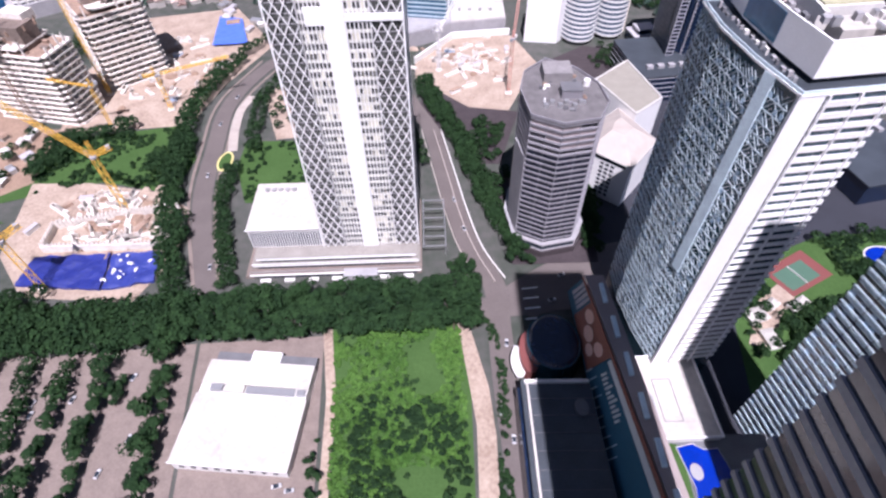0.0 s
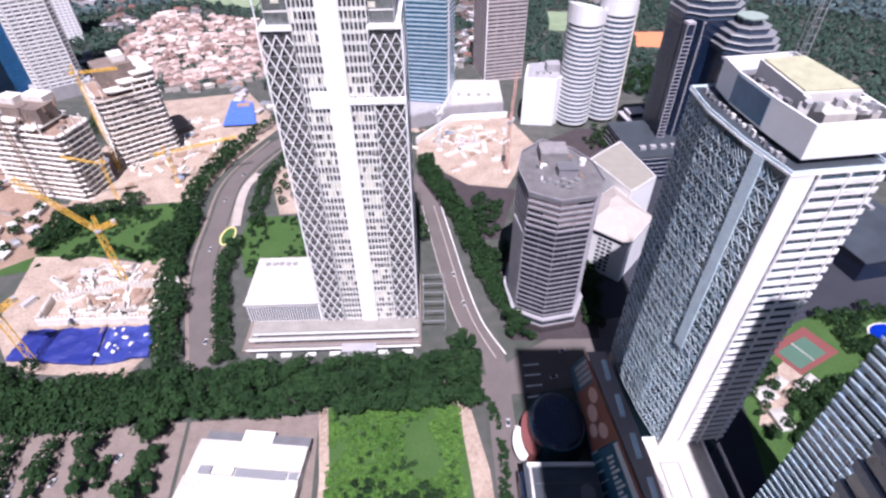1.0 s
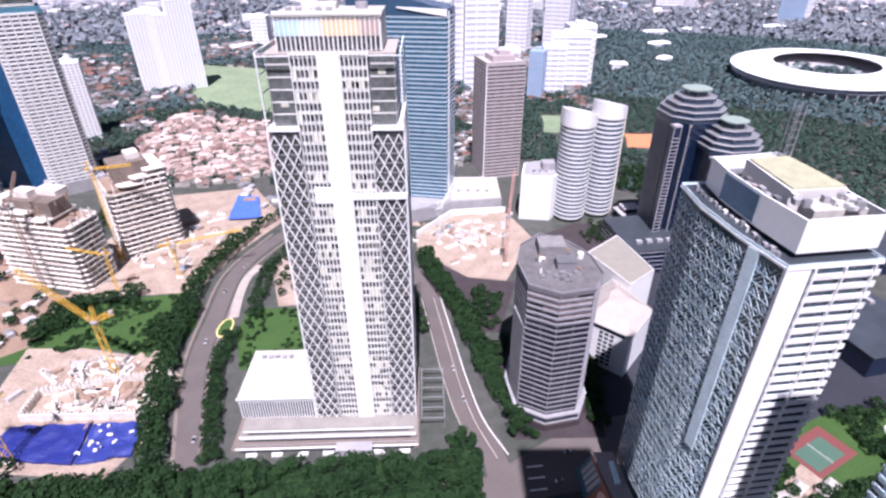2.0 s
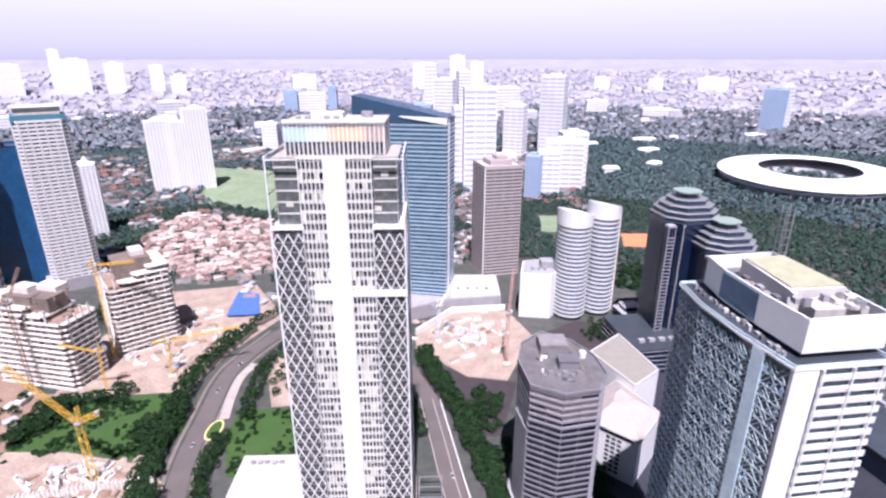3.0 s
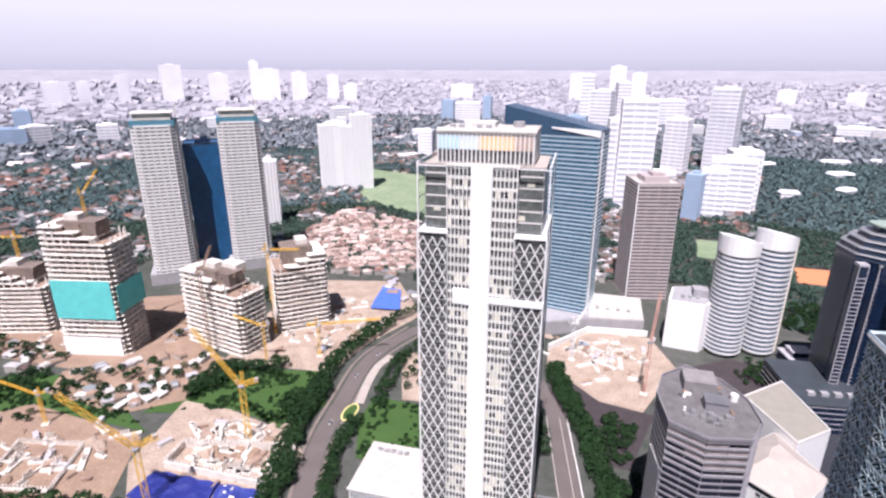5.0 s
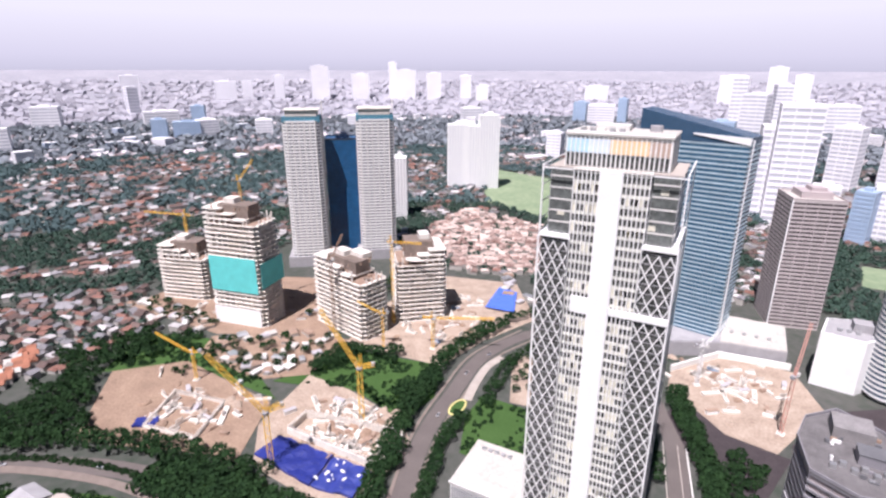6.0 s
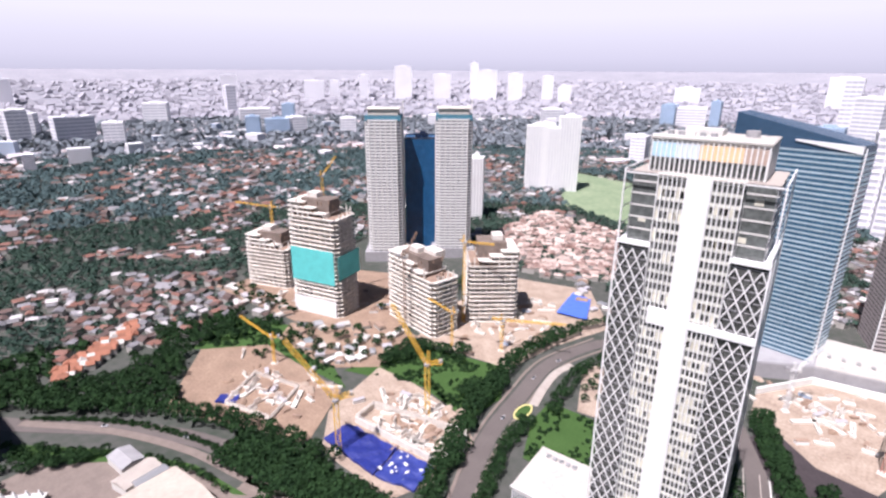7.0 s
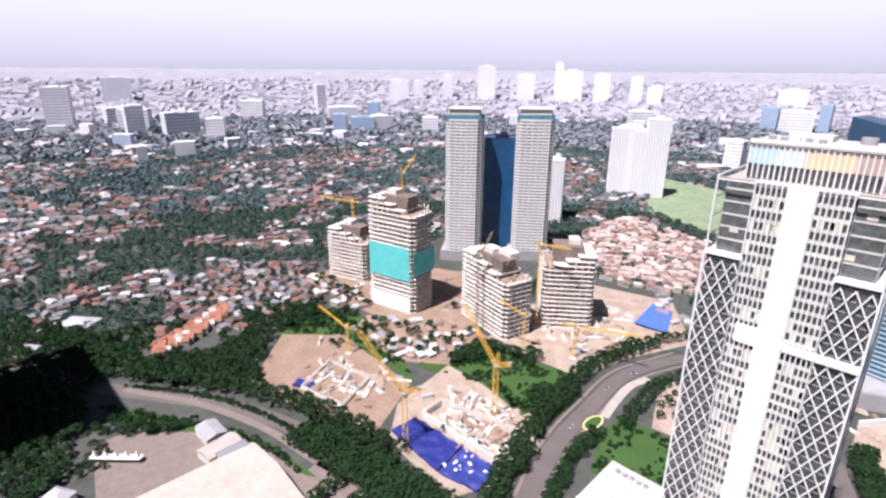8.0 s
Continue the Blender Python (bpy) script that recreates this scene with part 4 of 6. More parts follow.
# ---- towers behind ----
def blue_tower():
    t = thing("blue_glass_tower", -38, 520, -8, "blue glass office tower with pale bands and a slanted top", "tower")
    foot = [(-46, -14), (44, -18), (48, 14), (0, 26), (-46, 18)]
    storeys(t, foot, 0, 186, 46, mat("pale_blue_band", (0.45, 0.56, 0.62), 0.4, 0.2, vary=0.3, objvary=0.4), 1.5, GLASS_BLUE, 0.3)
    bm = bmesh.new()
    lo = [bm.verts.new((x, y, 187.5)) for x, y in foot]
    hi = [bm.verts.new((x, y, 213 - (x + 46) / 94 * 20)) for x, y in foot]
    for i in range(5):
        j = (i + 1) % 5
        bm.faces.new((lo[i], lo[j], hi[j], hi[i]))
    bm.faces.new(hi)
    bm.faces.new(lo[::-1])
    part("slanted_crown", bm, GLASS_CROWN, t)
    bm = bmesh.new()
    vs = [bm.verts.new(v) for v in ((0, -17.2, 194), (44.6, -19.0, 187.5), (44.6, -19.0, 193.5), (0, -17.2, 195.0), (0, -14, 194), (44.6, -15, 187.5), (44.6, -15, 193.5), (0, -14, 195.0))]
    for f in ((0, 1, 2, 3), (7, 6, 5, 4), (3, 2, 6, 7), (1, 0, 4, 5), (0, 3, 7, 4), (2, 1, 5, 6)):
        bm.faces.new([vs[k] for k in f])
    part("white_ledge", bm, WHITE, t)
    part("corner_fin", box(0.9, 0.9, 192, 46.4, -17), WHITE, t)
    p = thing("tower_podium", 8, 505, 0, "grey walled podium with a bright white flat roof", "podium")
    part("wall", prism([(-50, -40), (0, -14), (52, -6), (52, 50), (-50, 50)], 0, 14), GREYCON, p)
    part("roof", prism([(0, -13), (51.5, -5), (51.5, 49), (0, 49)], 14, 15), LIGHTROOF, p)
    part("roof", prism([(-49.5, -39), (-1, -13), (-1, 49), (-49.5, 49)], 14, 14.8), GREYCON, p)
    for k in range(4):
        part("roof_vent", box(3, 3, 2, 8 + 10 * k, 10, 15), STEEL, p)
    part("retaining_wall", prism([(-34, -62), (0, -16), (56, -9), (56, -10.5), (1, -17.5), (-33, -63)], 0, 6), LINEWHITE, p)


GLASS_CROWN = mat("dark_blue_crown", (0.05, 0.10, 0.17), 0.2, 0.2, vary=0.2)
blue_tower()
t = thing("brown_tower", 63, 612, 14, "mauve brown ribbed office tower with a paler flank", "tower")
storeys(t, rect(44, 46), 0, 128, 32, mat("mauve_band", (0.47, 0.415, 0.405), 0.6, vary=0.2), 2.0, mat("brown_glass", (0.07, 0.06, 0.065), 0.4, spec=0.3), 0.5, 11.0, mat("ribs", (0.40, 0.35, 0.35), 0.6), 0.5)
part("white_rib", box(1.2, 1.2, 130, -22.3, -23.2), WHITE, t)
roof_kit(t, rect(44, 46), 130, mat("mauve_wall", (0.42, 0.36, 0.36), 0.6), LIGHTROOF, 0.6, 6)
wb = thing("white_hall", 103, 492, 0, "plain white windowless block with a grey rooftop", "building")
part("wall", prism([(-27, -12), (3, -16), (24, 10), (6, 30), (-20, 22)], 0, 47), WHITE, wb)
part("roof", prism([(-25, -11), (2.5, -14.5), (22, 9.5), (6, 28), (-19, 20)], 47, 47.6), GREYCON, wb)
part("plant_room", box(14, 12, 7, 2, 6, 47.6), GREYCON, wb)
for k in range(3):
    part("cooling_unit", box(3, 3, 2.5, -14 + 6 * k, -4, 47.6), STEEL, wb)


def drum_tower(x, y, h, r, lab):
    t = thing("drum_tower", x, y, 0, lab, "tower", "pair of drum towers")
    foot = ellipse(r, r * 1.15, 24)
    storeys(t, foot, 4, h - 12, 22, WHITE, 1.9, mat("blue_grey_glass", (0.05, 0.085, 0.13), 0.3), 0.2, slabname="balcony_ring")
    bm = bmesh.new()
    out, inn = grown(foot, 0.9), grown(foot, -0.6)
    for i in range(24):
        j = (i + 1) % 24
        z = [h + 5 * math.cos(2 * math.pi * k / 24 + 2.4) * 0.9 for k in (i, j)]
        vs = [bm.verts.new(v) for v in ((*out[i], h - 12), (*out[j], h - 12), (*out[j], z[1]), (*out[i], z[0]), (*inn[i], h - 12), (*inn[j], h - 12), (*inn[j], z[1]), (*inn[i], z[0]))]
        for f in ((0, 1, 2, 3), (5, 4, 7, 6), (3, 2, 6, 7)):
            bm.faces.new([vs[k] for k in f])
    part("slanted_crown", bm, WHITE, t, "white rim cut at a slant")
    part("roof", prism(inn, h - 11, h - 10), GREYCON, t)
    part("base", prism(ellipse(r * 0.8, r * 0.9, 20), 0, 4), OFFWHITE, t)
    part("stair_wall", box(7, 10, h - 6, r * 0.95, r * 0.4), mat("cream_wall", (0.66, 0.60, 0.52), 0.7), t)


drum_tower(127, 488, 108, 16, "white drum tower with rounded balcony rings and a slanted rim")
drum_tower(157, 497, 113, 15, "white drum tower with balcony rings, standing behind its twin")
lowb = thing("low_annex", 186, 478, 10, "small dark flat annex beside the drum towers", "building")
part("wall", box(24, 20, 9), GLASS_NAVY, lowb)
part("roof", box(25, 21, 1, 0, 0, 9), FARGREY, lowb)
part("upper_deck", box(16, 13, 4, 0, 0, 10), GLASS_NAVY, lowb)
part("upper_roof", box(17, 14, 0.8, 0, 0, 14), FARGREY, lowb)


def domed_tower(x, y, h, s, rot):
    t = thing("domed_tower", x, y, rot, "dark navy glass tower with a stepped octagonal crown", "tower", "pair of domed towers")
    foot = [(s * a, s * b) for a, b in ((-1, -.5), (-.5, -1), (.5, -1), (1, -.5), (1, .5), (.5, 1), (-.5, 1), (-1, .5))]
    storeys(t, foot, 0, h - 22, 30, GLASS_NAVY, 0.8, GLASS_NAVY, 0.25)
    for k in range(5):
        f = 1.02 - 0.03 * k - 0.035 * k * k
        part("crown_tier", prism([(p[0] * f, p[1] * f) for p in foot], h - 22 + 4.4 * k, h - 22 + 4.4 * k + 3.7, top=0.96), DOMEGLASS, t)
        part("crown_ledge", prism([(p[0] * f * 1.02, p[1] * f * 1.02) for p in foot], h - 22 + 4.4 * k + 3.7, h - 22 + 4.4 * k + 4.15, top=0.98), STEEL, t)
    part("crown_roof", prism([(p[0] * 0.45, p[1] * 0.45) for p in foot], h, h + 1), GREENISH, t)
    for sx in (-1, -0.45):
        part("corner_shaft", box(6, 6, h - 24, s * sx * 0.98, -s * 0.86), GLASS_NAVY, t)
        part("shaft_cap", box(6.4, 6.4, 1.6, s * sx * 0.98, -s * 0.86, h - 24), FARGREY, t)
        for k in (-1, 1):
            part("white_edge", box(0.5, 0.5, h - 24, s * sx * 0.98 + 3 * k, -s * 0.86 - 3), FARGREY, t)
        row = None
        for k in range(34):
            at = pose(s * sx * 0.98, -s * 0.86 - 3.05, 4 + k * (h - 34) / 34)
            row = part("sill_bar", box(5.4, 0.3, 0.7), FARGREY, t, at=at) if row is None else again("sill_bar", row, t, at) and row


DOMEGLASS = mat("dome_glass", (0.035, 0.05, 0.08), 0.25, 0.0, vary=0.4, scale=0.2, spec=0.6)
GREENISH = mat("green_grey_roof", (0.26, 0.32, 0.28), 0.7)
domed_tower(206, 436, 140, 24, 8)
domed_tower(228, 408, 122, 22, 8)
navy = thing("navy_podium", 186, 410, 8, "dark navy glass podium at the foot of the domed towers", "podium")
part("wall", box(70, 62, 22), GLASS_NAVY, navy)
for k in range(5):
    part("floor_line", box(70.6, 62.6, 0.5, 0, 0, 3.8 + 4.2 * k), GREYCON, navy)
part("roof", box(71, 63, 0.6, 0, 0, 22.4), BLACKROOF, navy)
for k in range(4):
    part("roof_unit", box(5, 4, 2.5, -24 + 9 * k, -18, 23), GREYCON, navy)
for x, y, w, d, h in ((292, 300, 62, 84, 16), (330, 205, 56, 70, 12), (352, 400, 70, 60, 20)):
    t = thing("hotel_annex", x, y, 12, "low dark glass annex in the hotel grounds", "building", "hotel annexes")
    part("wall", box(w, d, h), GLASS_NAVY, t)
    part("roof", box(w + 1, d + 1, 0.6, 0, 0, h), BLACKROOF, t)
    for k in range(3):
        part("roof_unit", box(4, 5, 2.2, -w * 0.3 + w * 0.3 * k, d * 0.1, h + 0.6), GREYCON, t)
# ---- unfinished towers, cranes and the building sites ----
CREAMWALL = mat("cream_blockwork", (0.58, 0.51, 0.44), 0.9, vary=0.3, fine=0.8, objvary=0.6)
def pierced(w, h, n):
    """A storey of blockwork with n window holes: sill, head and the piers between."""
    bm = box(w, 0.3, h * 0.3)
    box(w, 0.3, h * 0.15, 0, 0, h * 0.85, bm)
    for k in range(n + 1):
        box(w / n * 0.42, 0.3, h * 0.55, -w / 2 + w / n * 0.21 + (w - w / n * 0.42) * k / n, 0, h * 0.3, bm)
    return bm


def frame_tower(x, y, rot, w, d, h, n, lab, bays=(8, 5), closed=0.25, seed=1, crown=4.0):
    """A concrete frame: slabs, columns, edge beams, a core and some infill walls; its top storeys are half cast."""
    t = thing("unfinished_tower", x, y, rot, lab, "building", "unfinished concrete towers")
    rnd = random.Random(seed)
    step = h / n
    slab = col = wall = wall2 = stub = post = curb = None
    wing = rnd.choice((-1, 1))
    part("core", box(w * 0.55, d * 0.5, h + crown), SHELL, t)
    part("core", box(w * 0.2, d * 0.3, crown + 5, wing * w * 0.12, d * 0.05, h), CONCRETE, t)
    for i in range(n + 1):
        at = pose(0, 0, i * step)
        if i > n - 3:
            at = pose(wing * w * 0.11 * (i - n + 3), 0, i * step) @ Matrix.Diagonal((1 - 0.22 * (i - n + 3), 1 - 0.04 * (i - n + 3), 1, 1))
        slab = part("slab", notched(w, d, 1.15), CONCRETE, t, at=at) if slab is None else again("slab", slab, t, at) and slab
        if 0 < i <= n - 3 and rnd.random() < 0.55:
            at = pose(rnd.uniform(-0.2, 0.2) * w, -d / 2 + 0.45, i * step + 1.1) @ Matrix.Diagonal((rnd.uniform(0.4, 1.0), 1, rnd.uniform(0.6, 1.2), 1))
            curb = part("upstand", box(w * 0.6, 0.3, 1.0), CREAMWALL, t, at=at) if curb is None else again("upstand", curb, t, at) and curb
    hc = h - 3 * step
    for i in range(bays[0] + 1):
        for j in range(bays[1] + 1):
            if 0 < i < bays[0] and 0 < j < bays[1]:
                continue
            if i in (0, bays[0]) and j in (0, bays[1]):
                continue
            px, py = -w / 2 + 1.5 + (w - 3.0) * i / bays[0], -d / 2 + 1.5 + (d - 3.0) * j / bays[1]
            col = part("column", box(0.9, 0.9, hc), CONCRETE, t, at=pose(px, py, 0)) if col is None else again("column", col, t, pose(px, py, 0)) and col
            if rnd.random() < 0.8:
                at = pose(px, py, hc + 1.0) @ Matrix.Diagonal((1, 1, rnd.choice((0.8, 1.0, 1.9, 2.4)), 1))
                post = part("column", box(1.1, 1.1, step), CONCRETE, t, at=at) if post is None else again("column", post, t, at) and post
            if rnd.random() < 0.6:
                at = pose(px * 0.8 + wing * w * 0.1, py * 0.85, h - rnd.choice((0, 1, 2)) * step)
                stub = part("rebar_stub", box(1.2, 1.2, 3.4), RUST, t, at=at) if stub is None else again("rebar_stub", stub, t, at) and stub
    for i in range(n - 3):
        if rnd.random() < closed:
            cut = rnd.choice((1.0, 1.0, 0.62))
            at = pose(rnd.choice((-1, 1)) * (1 - cut) * w / 2, -d / 2 + 1.6, i * step + 1.05) @ Matrix.Diagonal((cut, 1, 1, 1))
            wall = part("infill_wall", pierced(w - 8, step - 1.1, bays[0] * 2), CREAMWALL, t, at=at) if wall is None else again("infill_wall", wall, t, at) and wall
        if rnd.random() < closed * 0.4:
            at = pose(w / 2 - 1.8, rnd.uniform(-d / 6, d / 6), i * step + 1.05)
            wall2 = part("infill_wall", box(0.3, d * 0.4, step - 1.5), CREAMWALL, t, at=at) if wall2 is None else again("infill_wall", wall2, t, at) and wall2
    part("top_deck", box(w - 8.0, d - 4.0, 0.3, 0, 0, hc + 1.1), RUST, t)
    for k in range(18):
        lift = rnd.choice((0, 0, 0, 1, 2))
        part("formwork", box(rnd.uniform(2, 7), rnd.uniform(1, 5), rnd.uniform(1.5, 4), rnd.uniform(-w / 2 + 7, w / 2 - 7) * (1 - 0.3 * lift) + wing * w * 0.1 * lift, rnd.uniform(-d / 2 + 5, d / 2 - 5) * 0.9, hc + 1.1 + lift * step), rnd.choice((RUST, RUST, CONCRETE, SHELL)), t)
    return t


def notched(w, d, h, c=3.0):
    """A slab with its four corners cut back."""
    x, y = w / 2, d / 2
    return prism([(-x + c, -y), (x - c, -y), (x - c, -y + c), (x, -y + c), (x, y - c), (x - c, y - c), (x - c, y), (-x + c, y), (-x + c, y - c), (-x, y - c), (-x, -y + c), (-x + c, -y + c)], 0, h)


SHELL = mat("bare_shell", (0.20, 0.155, 0.13), 0.95, vary=0.5, scale=0.1, fine=0.6)
teal = frame_tower(-420, 338, 12, 62, 36, 118, 25, "raw concrete tower frame wrapped in teal safety netting", (9, 5), 0.5, 2)
part("safety_net", box(54, 0.25, 36, -1, -18.3, 36), TEAL, teal, "teal safety netting")
part("safety_net", box(0.25, 36, 26, 31.3, 0, 42), TEAL, teal, "torn teal safety netting")
part("base_wall", box(54, 0.5, 18, -1, -18.4, 0), WHITE, teal)
frame_tower(-527, 352, 18, 58, 40, 60, 13, "short raw concrete frame with rough walls", (8, 5), 0.8, 3)
frame_tower(-318, 376, -12, 76, 34, 70, 15, "broad raw concrete frame with dark open storeys", (11, 5), 0.4, 4)
frame_tower(-277, 437, 40, 52, 50, 74, 16, "raw concrete frame topped with formwork", (8, 8), 0.3, 5, 8)
part("crown_wall", box(20, 12, 7, 6, 2, 71), CONCRETE, thing("unfinished_core", -316, 384, -12, "rough concrete lift core above the frame", "building"))


def twin_tower(x, y, rot, w, d, h, lab):
    t = thing("apartment_tower", x, y, rot, lab, "tower", "twin apartment towers")
    foot = [(-w / 2, -d / 2 + 5), (-w / 2 + 5, -d / 2), (w / 2 - 5, -d / 2), (w / 2, -d / 2 + 5), (w / 2, d / 2), (-w / 2, d / 2)]
    storeys(t, foot, 0, h, 46, WHITE, 1.8, mat("apartment_glass", (0.16, 0.165, 0.17), 0.3, vary=0.6, scale=0.2), 0.6, 7.2, OFFWHITE, 1.6, slabname="balcony_slab")
    part("netting_collar", box(w + 1, d + 1, 6.5, 0, 2, h), mat("green_blue_net", (0.06, 0.18, 0.24), 0.8), t, "blue green netting round the unfinished top")
    part("top_frame", box(w * 0.86, d * 0.8, 7, 0, 2, h + 7), CREAMWALL, t)
    part("top_slab", box(w * 0.95, d * 0.9, 1.0, 0, 2, h + 14), CONCRETE, t)
    part("hoist_mast", box(1.4, 1.4, h + 24, w / 2 + 1.2, d / 2 - 6), OFFWHITE, t)
    part("podium", box(w + 12, d + 14, 14, 0, 3), GREYCON, t)


twin_tower(-484, 500, 38, 44, 38, 184, "tall pale apartment tower with stacked balconies and a netted top")
twin_tower(-424, 568, 38, 46, 38, 184, "tall pale apartment tower, twin of its neighbour, netted top")
t = thing("navy_tower", -472, 560, 38, "dark navy glass tower between the apartment twins", "tower")
storeys(t, rect(44, 40), 0, 158, 40, DEEPBLUE, 0.6, DEEPBLUE, 0.2, 4.0, DEEPBLUE, 0.3)
roof_kit(t, rect(44, 40), 158, GLASS_NAVY, DARKROOF, 0.4)
t = thing("white_tower", -506, 742, 30, "slim white apartment tower", "tower")
storeys(t, rect(26, 30), 0, 104, 28, WHITE, 1.7, FARGREY, 0.4, 5.2, WHITE, 1.6)
roof_kit(t, rect(26, 30), 104, WHITE, LIGHTROOF)
for x, y, w, h in ((-540, 1018, 40, 134), (-515, 1034, 34, 130), (-483, 1052, 40, 153)):
    t = thing("white_tower", x, y, 32, "white apartment slab with a plain sunlit front", "tower", "white apartment slabs")
    storeys(t, rect(w, 30), 0, h, 34, WHITE, 1.9, FARWIN, 0.4, 6.0, WHITE, 3.0)
    roof_kit(t, rect(w, 30), h, WHITE, LIGHTROOF)


def truss(length, s, bm=None, every=None):
    """A four-chord lattice along +z."""
    bm = bm or bmesh.new()
    c = 0.16 + s * 0.05
    for x, y in ((-s / 2, -s / 2), (s / 2, -s / 2), (s / 2, s / 2), (-s / 2, s / 2)):
        box(c, c, length, x, y, 0, bm)
    n = max(2, int(length / (s * 1.3)))
    step = length / n
    for i in range(n):
        for k in range(4):
            q = box(c * 0.7, c * 0.7, math.hypot(s, step), 0, 0, -math.hypot(s, step) / 2)
            q.transform(pose(0, 0, step * (i + 0.5), 0, 0, 90 * k) @ pose(0, s / 2, 0, 0, (1 if i % 2 else -1) * math.degrees(math.atan2(s, step)), 0))
            me = bpy.data.meshes.new("tmp")
            q.to_mesh(me)
            q.free()
            bm.from_mesh(me)
            bpy.data.meshes.remove(me)
    return bm


def crane(x, y, z, mast, toward, lift, jib, lab, paint=None, s=2.2):
    paint = paint or YELLOW
    t = thing("tower_crane", x, y, toward, lab, "crane", "tower cranes", z=z)
    part("mast", truss(mast, s), paint, t)
    part("slewing_ring", prism(ellipse(s * 0.8, s * 0.8, 12), mast, mast + 1.2), GREYCON, t)
    cab = part("cab", box(1.8, 1.8, 2.4, s, -s * 0.8, mast + 1.2), OFFWHITE, t)
    part("cab_window", box(0.1, 1.5, 1.3, s + 0.93, -s * 0.8, mast + 2.0), GLASS_DARK, cab)
    part("jib", truss(jib, s * 0.7), paint, t, at=pose(0.8, 0, mast + 1.6, 0, 90 - lift, 0))
    part("counter_jib", truss(jib * 0.22, s * 0.8), paint, t, at=pose(-0.8, 0, mast + 1.6, 0, -90 + min(lift, 25) * 0.6, 0))
    part("counterweight", box(2.4, 2.6, 2.4, -jib * 0.2, 0, mast + 0.8 + (jib * 0.05 if lift > 10 else 0)), GREYCON, t)
    part("tower_peak", truss(s * 3.2, s * 0.5), paint, t, at=pose(-1, 0, mast + 1.2))
    part("footing", box(5, 5, 0.8, 0, 0, 0), CONCRETE, t)


crane(-235, 190, 0.3, 41, 226, 58, 52, "yellow luffing tower crane standing by the blue sheeting", s=3.2)
crane(-214, 258, 0.3, 43, 203, 60, 50, "yellow luffing tower crane in the pale building site", s=3.2)
crane(-318, 350, 0.3, 76, 60, 62, 26, "orange tower crane climbing a concrete frame", RUST)
crane(-282, 398, 0.3, 86, 10, 3, 30, "yellow tower crane in front of a concrete frame")
crane(-222, 374, 0.3, 30, 20, 4, 55, "yellow tower crane with a level jib")
crane(-262, 352, 0.3, 34, 200, 25, 25, "small yellow tower crane", s=1.8)
crane(-430, 350, 118, 22, 70, 50, 24, "yellow crane on top of the netted frame", s=1.8)
crane(-552, 368, 60, 24, 200, 2, 50, "yellow tower crane with a long level jib")
crane(-366, 232, 0.3, 24, 210, 35, 32, "yellow crane beside stacked steel", s=1.8)
crane(54, 392, 0.3, 46, 75, 62, 38, "red and white luffing crane in the deep site", mat("red_white_steel", (0.60, 0.30, 0.24), 0.6, vary=0.5, fine=0.5))
crane(-4, 430, 0.3, 34, 40, 50, 30, "white luffing crane in the deep site", WHITE)


def sheet(name, corners, z, material, lab, bulge=0.7, seed=0):
    """Slack plastic sheeting over a frame, with folds."""
    a, b, c, d = [Vector(p) for p in corners]
    bm = bmesh.new()
    n = 22
    grid = []
    for i in range(n + 1):
        row = []
        for j in range(n + 1):
            u, v = i / n, j / n
            p = a * (1 - u) * (1 - v) + b * u * (1 - v) + c * u * v + d * (1 - u) * v
            row.append(bm.verts.new((p.x, p.y, z + bulge * noise.noise(Vector((p.x * 0.13 + seed, p.y * 0.13, 0))) * 2 + 0.4 * noise.noise(Vector((p.x * 0.6, p.y * 0.6, seed))))))
        grid.append(row)
    for i in range(n):
        for j in range(n):
            bm.faces.new((grid[i][j], grid[i + 1][j], grid[i + 1][j + 1], grid[i][j + 1]))
    top = bm.faces[:]
    r = bmesh.ops.extrude_face_region(bm, geom=top)
    for v in r["geom"]:
        if isinstance(v, bmesh.types.BMVert):
            v.co.z -= 1.6 if bulge > 0.3 else 0.3
    return tagged(part(name, bm, material), lab, "tarpaulin", "blue sheets")


sheet("tarpaulin", ((-253, 192), (-201, 188), (-206, 216), (-252, 214)), 2.2, TARP, "deep blue plastic sheeting over an excavation", 0.8, 1)
sheet("tarpaulin", ((-199.5, 188), (-172, 194), (-175, 217), (-205, 216)), 2.4, mat("worn_blue_sheet", (0.018, 0.03, 0.20), 0.6, vary=0.1, scale=0.3, fine=0.4, tint=(0.03, 0.045, 0.22)), "torn blue plastic sheeting with pale scraps", 1.2, 5)
q = random.Random(31)
for k in range(16):
    x, y = q.uniform(-202, -178), q.uniform(192, 214)
    t = thing("plastic_scrap", x, y, q.uniform(0, 180), "crumpled white plastic scrap on blue sheeting", "scrap", "plastic scraps", z=3.2)
    part("sheet", prism([(a * q.uniform(0.6, 1.2), b * q.uniform(0.6, 1.2)) for a, b in ellipse(q.uniform(0.8, 2.2), q.uniform(0.6, 1.4), 7)], 0, 0.5, top=0.7), LINEWHITE, t)
sheet("tarpaulin", ((-217, 476), (-185, 480), (-202, 530), (-226, 536)), 3.0, mat("bright_blue_sheet", (0.08, 0.16, 0.62), 0.5, vary=0.2), "bright blue roof sheet over a store", 0.2, 9)
sheet("tarpaulin", ((-352, 168), (-338, 178), (-346, 186), (-358, 176)), 2.0, TARP, "crumpled blue sheet beside the earthworks", 0.8, 12)


